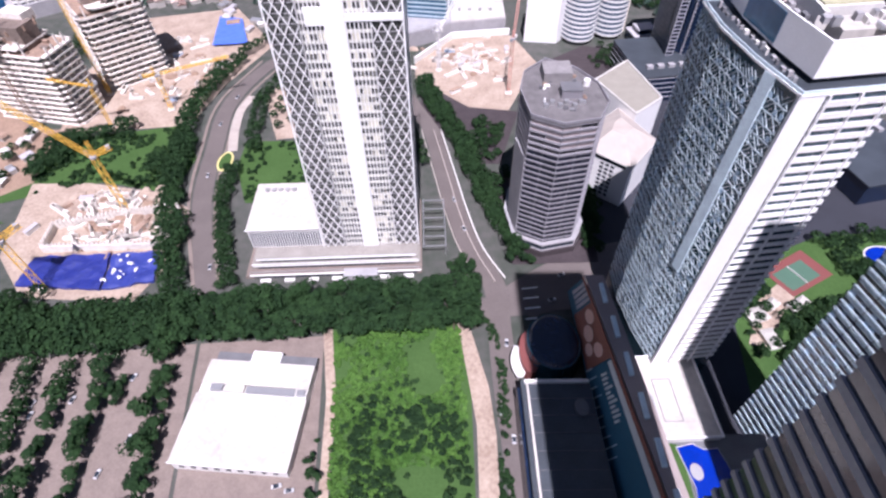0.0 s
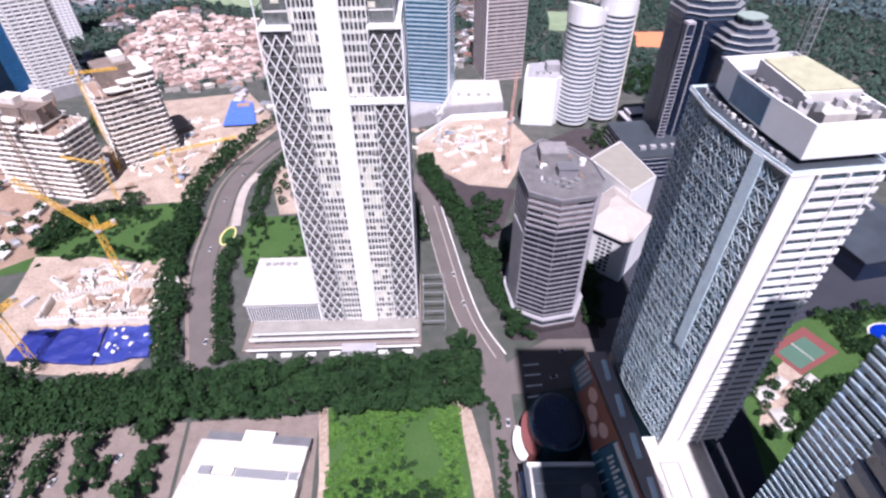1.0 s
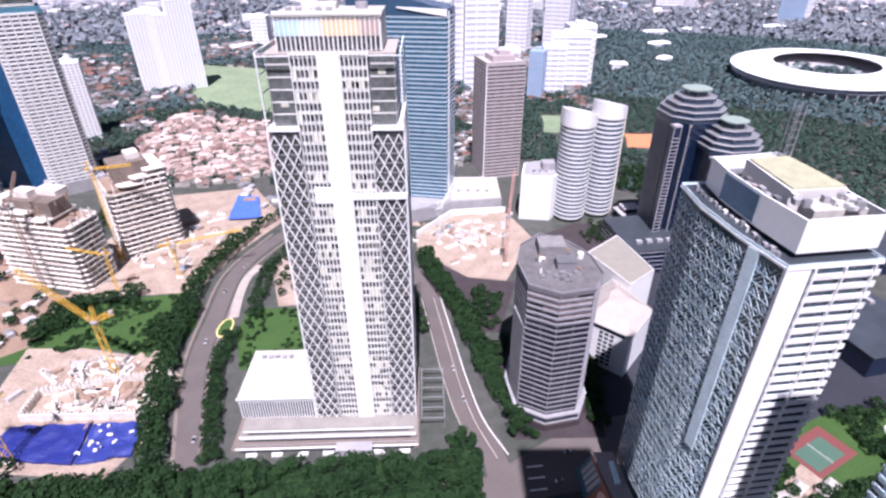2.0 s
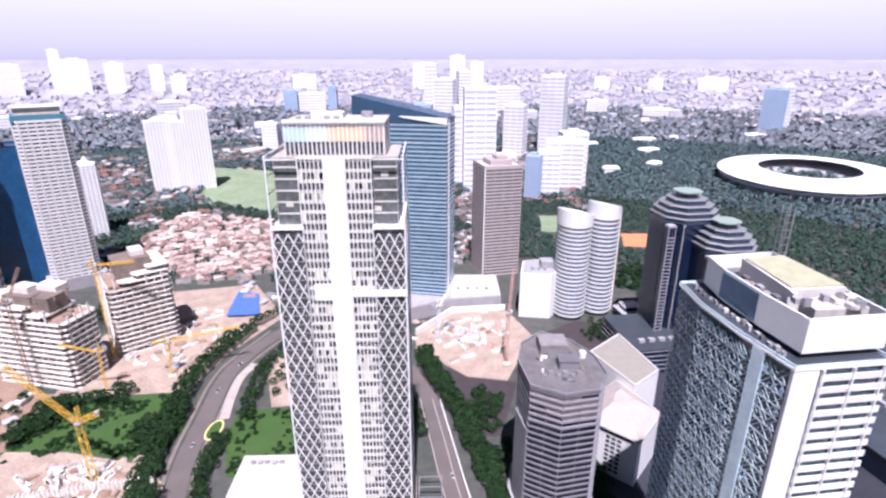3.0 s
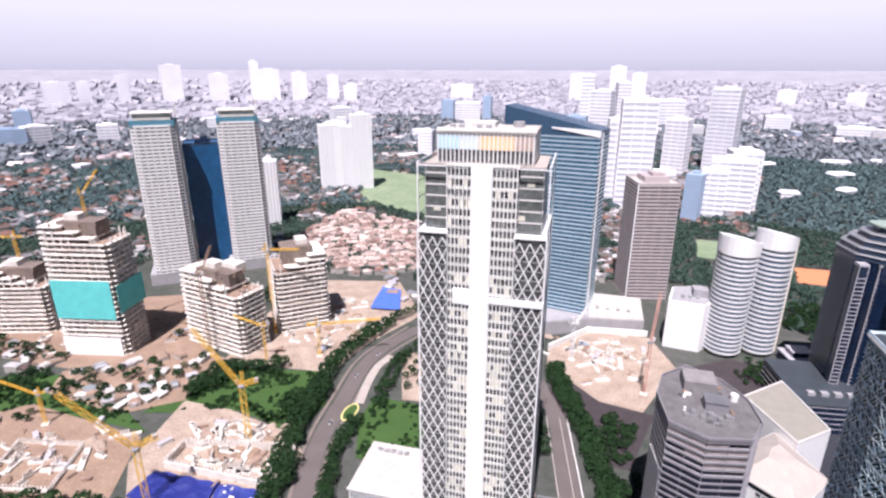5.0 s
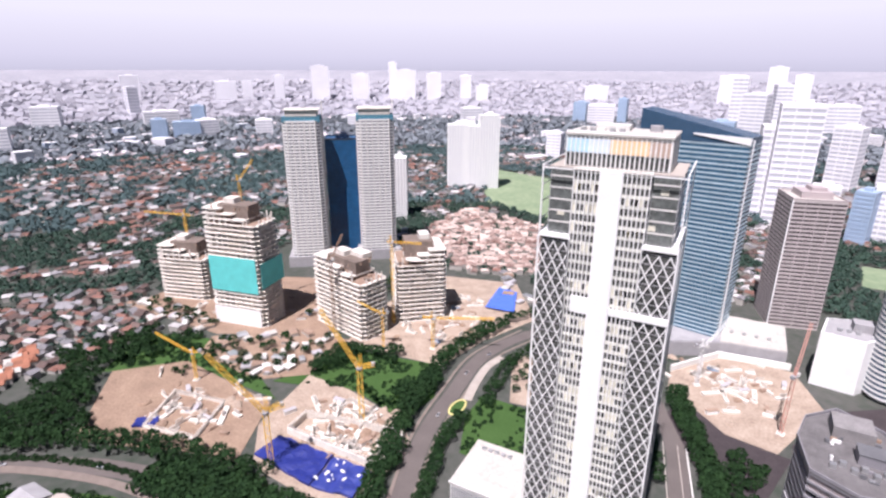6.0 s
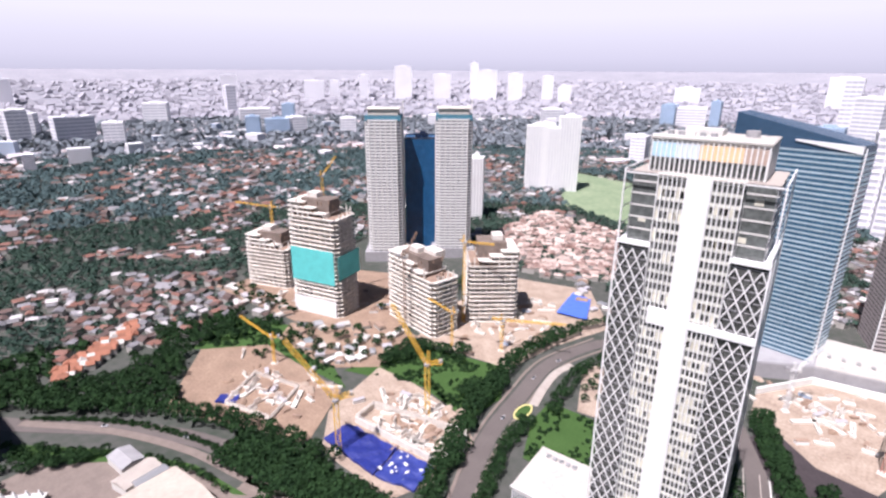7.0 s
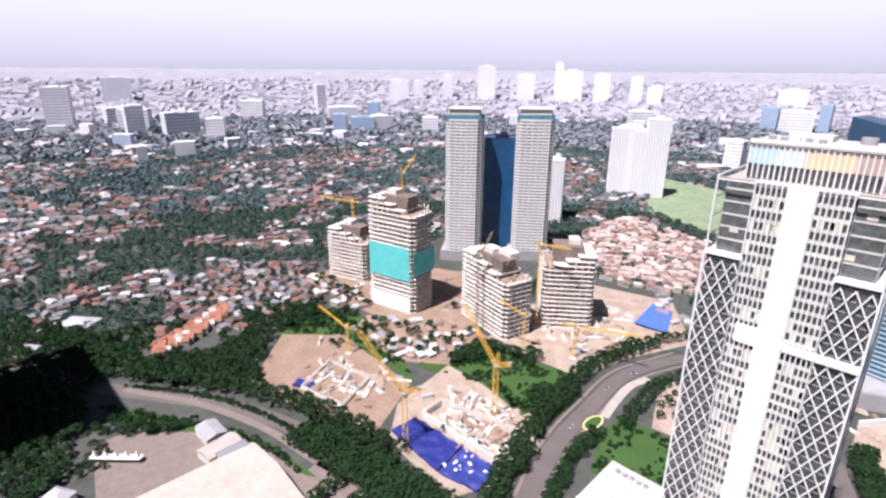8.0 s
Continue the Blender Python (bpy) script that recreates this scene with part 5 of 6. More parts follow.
def excavation(name, pts, lab, wall_h=5.0, posts=40, seed=0):
    """A sheet-piled pit edge: a low wall round the plot with piles standing in rows."""
    e = thing(name, 0, 0, 0, lab, "retaining wall")
    bm = bmesh.new()
    outer, inner = pts, grown(pts, -0.9)
    for i in range(len(pts)):
        j = (i + 1) % len(pts)
        prism([inner[i], inner[j], outer[j], outer[i]][::-1], 0.2, wall_h, bm)
    part("capping_wall", bm, CONCRETE, e)
    rnd = random.Random(seed)
    pile = None
    for i in range(len(pts)):
        a, b = Vector(inner[i]), Vector(inner[(i + 1) % len(pts)])
        n = max(2, int((b - a).length / 2.4))
        for k in range(n):
            p = a + (b - a) * (k / n)
            at = pose(p.x, p.y, 0.2)
            pile = part("pile", prism(ellipse(0.55, 0.55, 8), 0, wall_h + 1.6), CONCRETE, e, at=at) if pile is None else again("pile", pile, e, at) and pile


excavation("pit_wall", [(-250, 219), (-172, 221), (-168, 240), (-176, 256), (-215, 250), (-252, 240)], "rows of pale concrete piles round a pit", 5.5, seed=2)
excavation("pit_wall", [(-345, 172), (-300, 182), (-318, 222), (-365, 212)], "low concrete walls of a foundation pit", 2.5, seed=3)
rnd = random.Random(21)
for (cx, cy, sx, sy, n) in ((-335, 205, 44, 30, 50), (-215, 238, 40, 22, 44), (-235, 262, 40, 16, 30), (-235, 430, 44, 66, 60), (25, 440, 36, 46, 54), (-470, 330, 60, 22, 20), (-380, 400, 40, 40, 26)):
    for k in range(n):
        x, y = rnd.gauss(cx, sx / 2), rnd.gauss(cy, sy / 2)
        r = rnd.uniform(0, 180)
        kind = rnd.choice((0, 1, 1, 2, 2, 2, 2, 3, 3)) if cx != -380 else rnd.choice((0, 1, 1, 1, 3))
        if kind == 0:
            t = thing("site_cabin", x, y, r, "pale metal site cabin on bare earth", "cabin", "site cabins", z=0.3)
            part("wall", box(9, 3, 2.8), rnd.choice((WHITE, FARBLUE, OFFWHITE)), t)
            part("roof", box(9.4, 3.4, 0.3, 0, 0, 2.8), rnd.choice((LIGHTROOF, FARGREY, RUST)), t)
        elif kind == 1:
            t = thing("formwork_stack", x, y, r, "stack of rusty formwork boards on bare earth", "stack", "formwork stacks", z=0.3)
            for q in range(3):
                part("board", box(rnd.uniform(4, 8), 3 - q * 0.4, 0.6, 0, 0, q * 0.6), RUST, t)
        elif kind == 2:
            t = thing("foundation_block", x, y, r, "cast concrete foundation block with starter posts", "foundation", "foundation blocks", z=0.3)
            part("slab", box(rnd.uniform(8, 22), rnd.uniform(1.2, 4), 1.6), CONCRETE, t)
            for q in range(4):
                part("starter_post", box(0.7, 0.7, 3.5, -2.4 + 1.6 * q, 0, 1.6), CONCRETE, t)
        else:
            t = thing("earth_heap", x, y, r, "loose heap of pale excavated earth", "heap", "earth heaps", z=0.2)
            bm = bmesh.new()
            bmesh.ops.create_icosphere(bm, subdivisions=2, radius=1)
            s = rnd.uniform(3, 7)
            for v in bm.verts:
                k2 = 1 + 0.35 * noise.noise(v.co * 1.7 + Vector((x, y, 0)))
                v.co = Vector((v.co.x * s * k2, v.co.y * s * 0.7 * k2, max(0, v.co.z) * s * 0.38 * k2))
            part("mound", bm, rnd.choice((DIRT, PALEDIRT)), t)

# ---- low buildings ----
sh = thing("warehouse_shed", -95, 112, -5, "low warehouse with a blank pale flat roof", "shed")
part("wall", box(53, 52, 7.4, 0, -2), OFFWHITE, sh)
part("roof", box(54.5, 34, 0.7, 0, -11.5, 7.4), LIGHTROOF, sh)
part("roof", box(53.5, 13, 0.6, 0, 17.5, 7.4), LIGHTROOF, sh)
part("gutter", box(53, 4.6, 0.4, 0, 8.2, 7.4), OFFWHITE, sh)
part("vent_ridge", box(24, 3.6, 1.6, 9, 8.2, 7.8), STEEL, sh)
part("vent_ridge", box(10, 3.6, 2.0, -9, 8.2, 7.8), LIGHTROOF, sh)
part("roof_unit", box(6, 3.4, 2.2, -17.5, 8.2, 7.8), STEEL, sh)
part("roof_unit", box(4, 3.0, 1.6, 24, 8.4, 7.8), STEEL, sh)
# low dark block stands in for the warehouse's shade to the north
part("back_lean_to", box(52, 6.0, 4.5, 0, 27.5), DARKROOF, sh, "dark strip standing in for shade behind the warehouse")
part("back_porch", box(15, 7.0, 5.5, 0, 28), WHITE, sh)
part("roof_lip", box(54.5, 0.5, 0.5, 0, -28.3, 8.1), WHITE, sh)
for k in range(8):
    part("rooflight", box(1.2, 0.8, 0.3, 17 + (k % 2) * 0.6, -14 + 2.6 * k, 8.1), FARGREY, sh)
for k in range(9):
    part("window", box(2.2, 0.4, 1.6, -22 + 5.4 * k, -28.1, 3.2), GLASS_DARK, sh)


def hall(x, y, rot, w, d, h, roof_mat, lab, ridge=2.5):
    t = thing("exhibition_hall", x, y, rot, lab, "hall", "plaza halls")
    part("wall", box(w - 1, d - 1, h), OFFWHITE, t)
    bm = bmesh.new()
    vs = [bm.verts.new(v) for v in ((-w / 2, -d / 2, h), (w / 2, -d / 2, h), (w / 2, d / 2, h), (-w / 2, d / 2, h), (-w / 2, 0, h + ridge), (w / 2, 0, h + ridge))]
    for f in ((0, 1, 5, 4), (2, 3, 4, 5), (1, 2, 5), (3, 0, 4), (3, 2, 1, 0)):
        bm.faces.new([vs[k] for k in f])
    top = part("roof", bm, roof_mat, t)
    for k in range(5):
        part("roof_seam", box(0.25, d, 0.25, -w / 2 + w * (k + 0.5) / 5, 0, h + 0.1), roof_mat, top)
    return t


hall(-265.5, 67, 90, 90, 68, 8, mat("cream_roof", (0.46, 0.40, 0.34), 0.8, vary=0.25, scale=0.05, fine=0.3), "large hall with a cream shallow pitched roof", 4.5)
hall(-335, 97, 2, 21, 15, 6, GREYCON, "small grey roofed hall beside the plaza", 2)
hall(-314, 95, 100, 25, 15, 6, TANROOF, "small mauve roofed hall beside the large hall", 2.5)
hall(-304.5, 99, 92, 20, 7, 7, STEEL, "grey lean-to along the large hall", 1)
for x, y, w, d in ((-229.5, 100, 8, 22), (-226, 84, 12, 12), (-230, 64, 7, 18)):
    hall(x, y, 2, w, d, 6, FARGREY, "low annex stepping out from the large hall", 1)
t = thing("car_shelter", -352, 42, 46, "row of white parasol sails above a shelter", "shelter")
part("roof", box(34, 5, 0.5, 0, 0, 3.4), OFFWHITE, t)
for k in range(5):
    part("sail", prism(rect(3.2, 2.2, -14 + 7 * k, 0), 3.9, 8.5, top=0.1), WHITE, t)
    part("post", box(0.3, 0.3, 3.4, -14 + 7 * k, 0), STEEL, t)
for x, y, w, d, r in ((-335, 8, 16, 12, 30), (-318, 2, 12, 14, 40), (-590, 66, 34, 22, 40), (-560, 20, 20, 16, 30)):
    t = thing("villa", x, y, r, "pale villa with a light hipped roof", "house", "villas")
    part("wall", box(w - 1.5, d - 1.5, 6), WHITE, t)
    part("roof", prism(rect(w, d), 6, 9.5, top=0.3), FARGREY, t)


def house(x, y, rot, w, d, roof):
    t = thing("row_house", x, y, rot, "small row house with an orange tiled gable roof", "house", "orange-roofed row houses")
    part("wall", box(w - 0.8, d - 0.8, 5.2), HOUSEWALL, t)
    bm = bmesh.new()
    vs = [bm.verts.new(v) for v in ((-w / 2, -d / 2, 5.2), (w / 2, -d / 2, 5.2), (w / 2, d / 2, 5.2), (-w / 2, d / 2, 5.2), (-w / 2, 0, 8), (w / 2, 0, 8))]
    for f in ((0, 1, 5, 4), (2, 3, 4, 5), (1, 2, 5), (3, 0, 4), (3, 2, 1, 0)):
        bm.faces.new([vs[k] for k in f])
    part("roof", bm, roof, t)


rnd = random.Random(4)
for i in range(11):
    for j in range(5):
        u, v = i / 10, (j + 0.5) / 5
        x = -462 - 44 * u - 34 * v + rnd.uniform(-1.5, 1.5)
        y = 96 + 80 * u + 14 * v + rnd.uniform(-1.5, 1.5)
        house(x, y, 62 + rnd.uniform(-4, 4) + (90 if rnd.random() < 0.2 else 0), rnd.uniform(6, 8), rnd.uniform(7, 9.5), ORANGETILE if rnd.random() < 0.8 else LIGHTROOF)


def car(x, y, rot):
    t = thing("car", x, y, rot, "parked saloon car on the paving", "car", "parked cars", z=0.28)
    bm = box(4.4, 1.8, 0.75, 0, 0, 0.35)
    bmesh.ops.bevel(bm, geom=bm.edges[:], offset=0.12, segments=1, affect="EDGES")
    part("body", bm, CARPAINT, t)
    part("cabin", prism(rect(2.5, 1.6, -0.2, 0), 1.1, 1.6, top=0.75), GLASS_DARK, t)
    for sx in (-1.35, 1.35):
        for sy in (-0.85, 0.85):
            bm = prism(ellipse(0.34, 0.34, 12), -0.1, 0.1)
            bm.transform(pose(sx, sy, 0.34, 90, 0, 0))
            wheel = part("wheel", bm, TYRE, t)
            bm = prism(ellipse(0.2, 0.2, 8), -0.11, 0.11)
            bm.transform(pose(sx, sy, 0.34, 90, 0, 0))
            part("rim", bm, STEEL, wheel)
    return t


first_car = car(32, 150, 85)
for x, y, r in ((36, 146, 85), (26, 112, 92), (31, 98, 90), (-142, 205, 100), (-168, 290, 100), (-176, 352, 92), (-172, 390, 70), (12, 235, 108), (6, 262, 104), (-388, 104, 38), (-330, 134, 28), (-470, 50, 28), (-205, 118, 80), (-203, 112, 85),
                (-193, 96, 80), (-186, 120, 82), (-150, 100, 80), (-160, 132, 70), (-158, 84, 82), (-70, 76, 10), (-76, 78, 15), (60, 178, 15), (68, 196, 20)):
    copy_thing(first_car, pose(x, y, 0.28, 0, 0, r))
# ---- trees ----
def tree(variant, seed, h, spread, leaves):
    """Trunk, limbs and a crown of leaf clusters in several uneven lobes."""
    rnd = random.Random(seed)
    t = thing("tree", 0, 0, 0, "broad dark green street tree with an uneven leafy crown", "tree", "street trees")
    bm = bmesh.new()
    prism(ellipse(0.32, 0.32, 8), 0, h * 0.5, bm, top=0.6)
    lobes = []
    for k in range(6):
        a, r = rnd.uniform(0, 6.28), rnd.uniform(0.15, 0.6) * spread
        c = Vector((r * math.cos(a), r * math.sin(a), h * rnd.uniform(0.52, 0.82)))
        lobes.append((c, spread * rnd.uniform(0.38, 0.6)))
        q = prism(ellipse(0.14, 0.14, 6), 0, (c - Vector((0, 0, h * 0.42))).length, top=0.4)
        q.transform(Matrix.Translation((0, 0, h * 0.42)) @ (c - Vector((0, 0, h * 0.42))).to_track_quat("Z", "Y").to_matrix().to_4x4())
        me = bpy.data.meshes.new("tmp")
        q.to_mesh(me)
        q.free()
        bm.from_mesh(me)
        bpy.data.meshes.remove(me)
    part("trunk", bm, BARK, t)
    ob = part("crown", leaf_cloud(rnd, lobes, leaves, 0.55), LEAF, t)
    return t


def leaf_cloud(rnd, lobes, leaves, size):
    bm = bmesh.new()
    for k in range(leaves):
        c, r = rnd.choice(lobes)
        d = Vector((rnd.gauss(0, 1), rnd.gauss(0, 1), rnd.gauss(0, 1))).normalized()
        d.z = d.z if d.z > -0.45 else -d.z
        p = c + Vector((d.x * r, d.y * r, d.z * r * 0.72)) * rnd.uniform(0.72, 1.06)
        nrm = (d + Vector((rnd.uniform(-0.6, 0.6), rnd.uniform(-0.6, 0.6), rnd.uniform(0, 0.7)))).normalized()
        u = nrm.orthogonal().normalized()
        u.rotate(Matrix.Rotation(rnd.uniform(0, 6.28), 3, nrm))
        v = nrm.cross(u)
        s = size * rnd.uniform(0.6, 1.5)
        mid = bm.verts.new(p + nrm * s * 0.3)
        ring = [bm.verts.new(p + u * s * math.cos(a) * rnd.uniform(0.7, 1.2) + v * s * math.sin(a) * rnd.uniform(0.7, 1.2)) for a in (0, 1.57, 3.14, 4.71)]
        for i in range(4):
            bm.faces.new((mid, ring[i], ring[(i + 1) % 4]))
    return bm


def leaf_stuff(name, spots, material, label, leaves, size, squash=0.75):
    """Many low plants or far trees as one mesh: clusters of small leaf faces round each spot."""
    g = np.random.default_rng(len(spots))
    P = np.array([(x, y, z) for x, y, z, r in spots])
    R = np.array([r for *_, r in spots])
    n = len(spots) * leaves
    idx = np.repeat(np.arange(len(spots)), leaves)
    d = g.normal(size=(n, 3))
    d /= np.linalg.norm(d, axis=1)[:, None]
    d[:, 2] = np.abs(d[:, 2]) * 0.95 - 0.12
    c = P[idx] + d * (R[idx] * g.uniform(0.65, 1.08, n))[:, None] * np.array((1, 1, squash)) + np.array((0, 0, 0.5)) * R[idx][:, None]
    nr = d + g.normal(size=(n, 3)) * 0.45 + np.array((0, 0, 0.25))
    nr /= np.linalg.norm(nr, axis=1)[:, None]
    u = np.cross(nr, g.normal(size=(n, 3)))
    u /= np.linalg.norm(u, axis=1)[:, None]
    v = np.cross(nr, u)
    s = (R[idx] * size * g.uniform(0.6, 1.4, n))[:, None]
    corners = np.stack([c + u * s, c + v * s * 0.9 + nr * s * 0.2, c - u * s * 0.9, c - v * s], 1).reshape(-1, 3)
    me = bpy.data.meshes.new(name)
    me.from_pydata(corners.tolist(), [], np.arange(n * 4).reshape(-1, 4).tolist())
    me.materials.append(material)
    return tagged(new(name, me), label, "plants", kind="stuff")


KINDS = [tree(0, 11, 11, 4.6, 330), tree(1, 12, 9, 4.0, 280), tree(2, 13, 13, 5.4, 400), tree(3, 14, 8, 3.4, 240)]
SPOTS = []
rnd = random.Random(77)


def along(line, off, gap, jitter=1.2, size=(1.0, 1.4)):
    pts = smooth(line, 20)
    left = 0.0
    for a, b in zip(pts, pts[1:]):
        d = b - a
        left -= d.length
        if left <= 0:
            left = gap * rnd.uniform(0.8, 1.2)
            n = Vector((-d.y, d.x)).normalized()
            p = a + n * off
            SPOTS.append((p.x + rnd.uniform(-jitter, jitter), p.y + rnd.uniform(-jitter, jitter), rnd.uniform(*size)))


def inside(x, y, pts):
    c = False
    for i in range(len(pts)):
        (x1, y1), (x2, y2) = pts[i - 1], pts[i]
        if (y1 > y) != (y2 > y) and x < (x2 - x1) * (y - y1) / (y2 - y1) + x1:
            c = not c
    return c


def fill(pts, gap, size=(0.95, 1.4)):
    x0, x1 = min(p[0] for p in pts), max(p[0] for p in pts)
    y0, y1 = min(p[1] for p in pts), max(p[1] for p in pts)
    y = y0
    while y < y1:
        x = x0
        while x < x1:
            px, py = x + rnd.uniform(-gap, gap) * 0.4, y + rnd.uniform(-gap, gap) * 0.4
            if inside(px, py, pts):
                SPOTS.append((px, py, rnd.uniform(*size)))
            x += gap
        y += gap


AVENUE = [(-452, 60), (-358, 122), (-288, 148), (-225, 158), (-110, 168), (22, 174)]
for off in (9.0, 4.5, 0.0, -4.5, -9.0, -13.5):
    along(AVENUE[2:], off, 5.6, 1.5, (1.25, 1.6))
fill([(-330, -10), (-480, -60), (-500, 0), (-440, 40), (-390, 34), (-384, 26), (-352, 14)], 8)
along(AVENUE[:4], 15.0, 8, 2.0, (1.1, 1.5))
along(AVENUE[:4], 24.0, 8, 2.5, (1.1, 1.5))
along([(-440, 66), (-381, 110), (-318, 134), (-262, 142)], 5.0, 5.5, 1, (0.3, 0.5))
along([(-148, 186), (-176, 262), (-186, 320), (-192, 383), (-172, 452)], 5.5, 6.5)
along([(-148, 186), (-176, 262), (-186, 320), (-192, 383), (-172, 452), (-130, 505)], 12.0, 7.0)
for off in (0.0, -5.0):
    along([(-130, 190), (-146, 240), (-151, 262), (-154, 300)], off, 4.2, 1.2, (0.65, 1.0))
for off in (-4.0, -11.0):
    along([(-150, 318), (-156, 383), (-138, 432), (-100, 480)], off, 5.5, 2, (0.6, 0.95))
for off in (-1.5, -6.0, -10.0):
    along([(40, 212), (26, 250), (15, 292), (2, 335), (-14, 375), (-24, 408)], off, 4.0, 1.6, (0.8, 1.2))
along([(-6, 300), (-14, 335), (-30, 365)], 9.0, 6.5, 1.5, (0.7, 1.0))
fill([(-2, 190), (22, 189), (16, 206), (0, 212)], 5.2, (0.7, 1.0))
fill([(40, 204), (54, 203), (50, 214), (36, 222)], 5.2, (0.7, 1.0))
fill([(-60, 330), (-85, 400), (-140, 430), (-150, 340)], 13, (0.6, 0.9))
fill([(-445, 75), (-484, 82), (-450, 138), (-462, 178), (-440, 196), (-378, 150), (-392, 120)], 7.5)
fill([(-440, 40), (-480, 0), (-560, -60), (-680, -60), (-640, 30), (-560, 70), (-500, 92), (-470, 92), (-462, 60)], 9)
fill([(-300, 290), (-292, 335), (-265, 345), (-240, 350), (-235, 335), (-270, 330), (-285, 285)], 7.5)
fill([(-215, 300), (-195, 345), (-186, 320), (-186, 285), (-195, 280)], 7)
fill([(-176, 215), (-160, 215), (-176, 275), (-190, 280), (-172, 250)], 7)
fill([(-450, 215), (-470, 255), (-420, 275), (-400, 262)], 10)
fill([(-395, 225), (-380, 230), (-385, 240), (-400, 238)], 6, (0.5, 0.7))
fill([(-395, 44), (-405, 60), (-370, 84), (-352, 92), (-362, 66)], 6.5, (0.5, 0.9))
fill([(-352, 20), (-380, 30), (-376, 46), (-350, 34)], 7, (0.5, 0.9))
for (x0, y0), (x1, y1) in (((-236, 134), (-214, 60)), ((-214, 137), (-196, 60)), ((-194, 137), (-184, 60)), ((-175, 142), (-165, 60)), ((-149, 144), (-136, 60)), ((-143, 144), (-131, 60))):
    along([(x0, y0), (x1, y1)], 0, 4.2, 0.9, (0.9, 1.3))
fill([(-168, 132), (-158, 132), (-160, 116), (-168, 116)], 5, (0.7, 0.9))
fill([(165, 132), (200, 135), (250, 165), (276, 205), (248, 200), (228, 176), (200, 172), (190, 176), (176, 160)], 6.5, (0.6, 1.1))
fill([(228, 200), (246, 182), (292, 196), (290, 232), (250, 226), (226, 222)], 6.5, (0.6, 1.1))
fill([(-418, 268), (-330, 262), (-300, 290), (-310, 340), (-350, 335), (-400, 300)], 15, (0.7, 1.1))
fill([(-552, 292), (-432, 296), (-430, 312), (-548, 322)], 11, (0.6, 1.1))
fill([(-372, 350), (-366, 420), (-330, 425), (-326, 405), (-362, 392)], 11, (0.6, 1.0))
fill([(-330, 440), (-310, 520), (-340, 500), (-400, 470)], 10, (0.7, 1.1))
fill([(86, 212), (94, 212), (100, 250), (96, 292), (88, 288), (90, 250)], 5.5, (0.6, 1.0))
fill([(40, 225), (36, 262), (48, 285), (44, 292), (28, 285), (32, 240)], 6.5, (0.6, 1.1))
along([(-420, 48), (-350, 96), (-300, 118), (-262, 124)], -1.0, 6.0, 2, (0.5, 0.9))
along([(-400, 30), (-372, 60), (-352, 90)], 2.0, 6.0, 3, (0.7, 1.1))
fill([(-66, 100), (-60, 100), (-54, 60), (-60, 60)], 4, (0.4, 0.6))
fill([(-456, 180), (-505, 195), (-480, 275), (-445, 215)], 9)
fill([(18, 300), (40, 300), (48, 345), (22, 352)], 6, (0.5, 1.1))
fill([(96, 340), (74, 380), (90, 410), (112, 420), (110, 380)], 7.5, (0.5, 1.1))
fill([(150, 400), (130, 440), (140, 470), (176, 450)], 8, (0.5, 1.0))
fill([(86, 212), (98, 240), (94, 300), (84, 330), (72, 300), (84, 262)], 5.5, (0.6, 1.0))
fill([(230, 540), (120, 560), (150, 640), (260, 600)], 11, (0.9, 1.3))
fill([(158, 140), (164, 175), (180, 190), (185, 178), (170, 160), (168, 138)], 6.5, (0.6, 0.9))
fill([(215, 160), (246, 190), (262, 190), (246, 160)], 7, (0.6, 0.9))
fill([(180, 140), (190, 162), (205, 166), (200, 145)], 7, (0.6, 0.9))
along([(22, 164), (28, 130), (24, 70)], 0, 5.0, 1.2, (0.3, 0.55))
along([(88, 300), (96, 262), (92, 240)], 0, 6, 1.5, (0.6, 0.9))
fill([(-3, 112), (6, 122), (10, 80), (8, 50), (-8, 60)], 6, (0.3, 0.5))
SPOTS = [s for s in SPOTS if not (-18.0 > s[0] > -120 and 205 < s[1] < 262)]
SPOTS = [s for s in SPOTS if math.hypot((s[0] - 264) / 15, (s[1] - 207) / 12) > 1]
SPOTS.sort(key=lambda s: math.hypot(s[0], s[1]))
leaf_stuff("tree_crowns", [(x, y, 3.0 * s, 4.4 * s) for x, y, s in SPOTS[290:]], LEAF, "dense dark green tree crowns", 130, 0.17, 0.85)
for i, (x, y, s) in enumerate(SPOTS[:290]):
    m = pose(x, y, 0.15, 0, 0, rnd.uniform(0, 360))
    ob = copy_thing(KINDS[rnd.randrange(4)], m)
    ob.scale = (s, s, s * rnd.uniform(0.85, 1.1))
for k, ob in enumerate(KINDS):
    ob.matrix_basis = pose(-146 + 4 * k, 160 - k * 2, 0.15)


# ---- undergrowth on the empty plots ----
def scatter(pts, count, r, seed, z=0.2):
    q = random.Random(seed)
    x0, x1 = min(p[0] for p in pts), max(p[0] for p in pts)
    y0, y1 = min(p[1] for p in pts), max(p[1] for p in pts)
    out = []
    while len(out) < count:
        x, y = q.uniform(x0, x1), q.uniform(y0, y1)
        if inside(x, y, pts) and noise.noise(Vector((x * 0.045, y * 0.045, seed))) > -0.12:
            out.append((x, y, z, q.uniform(*r)))
    return out


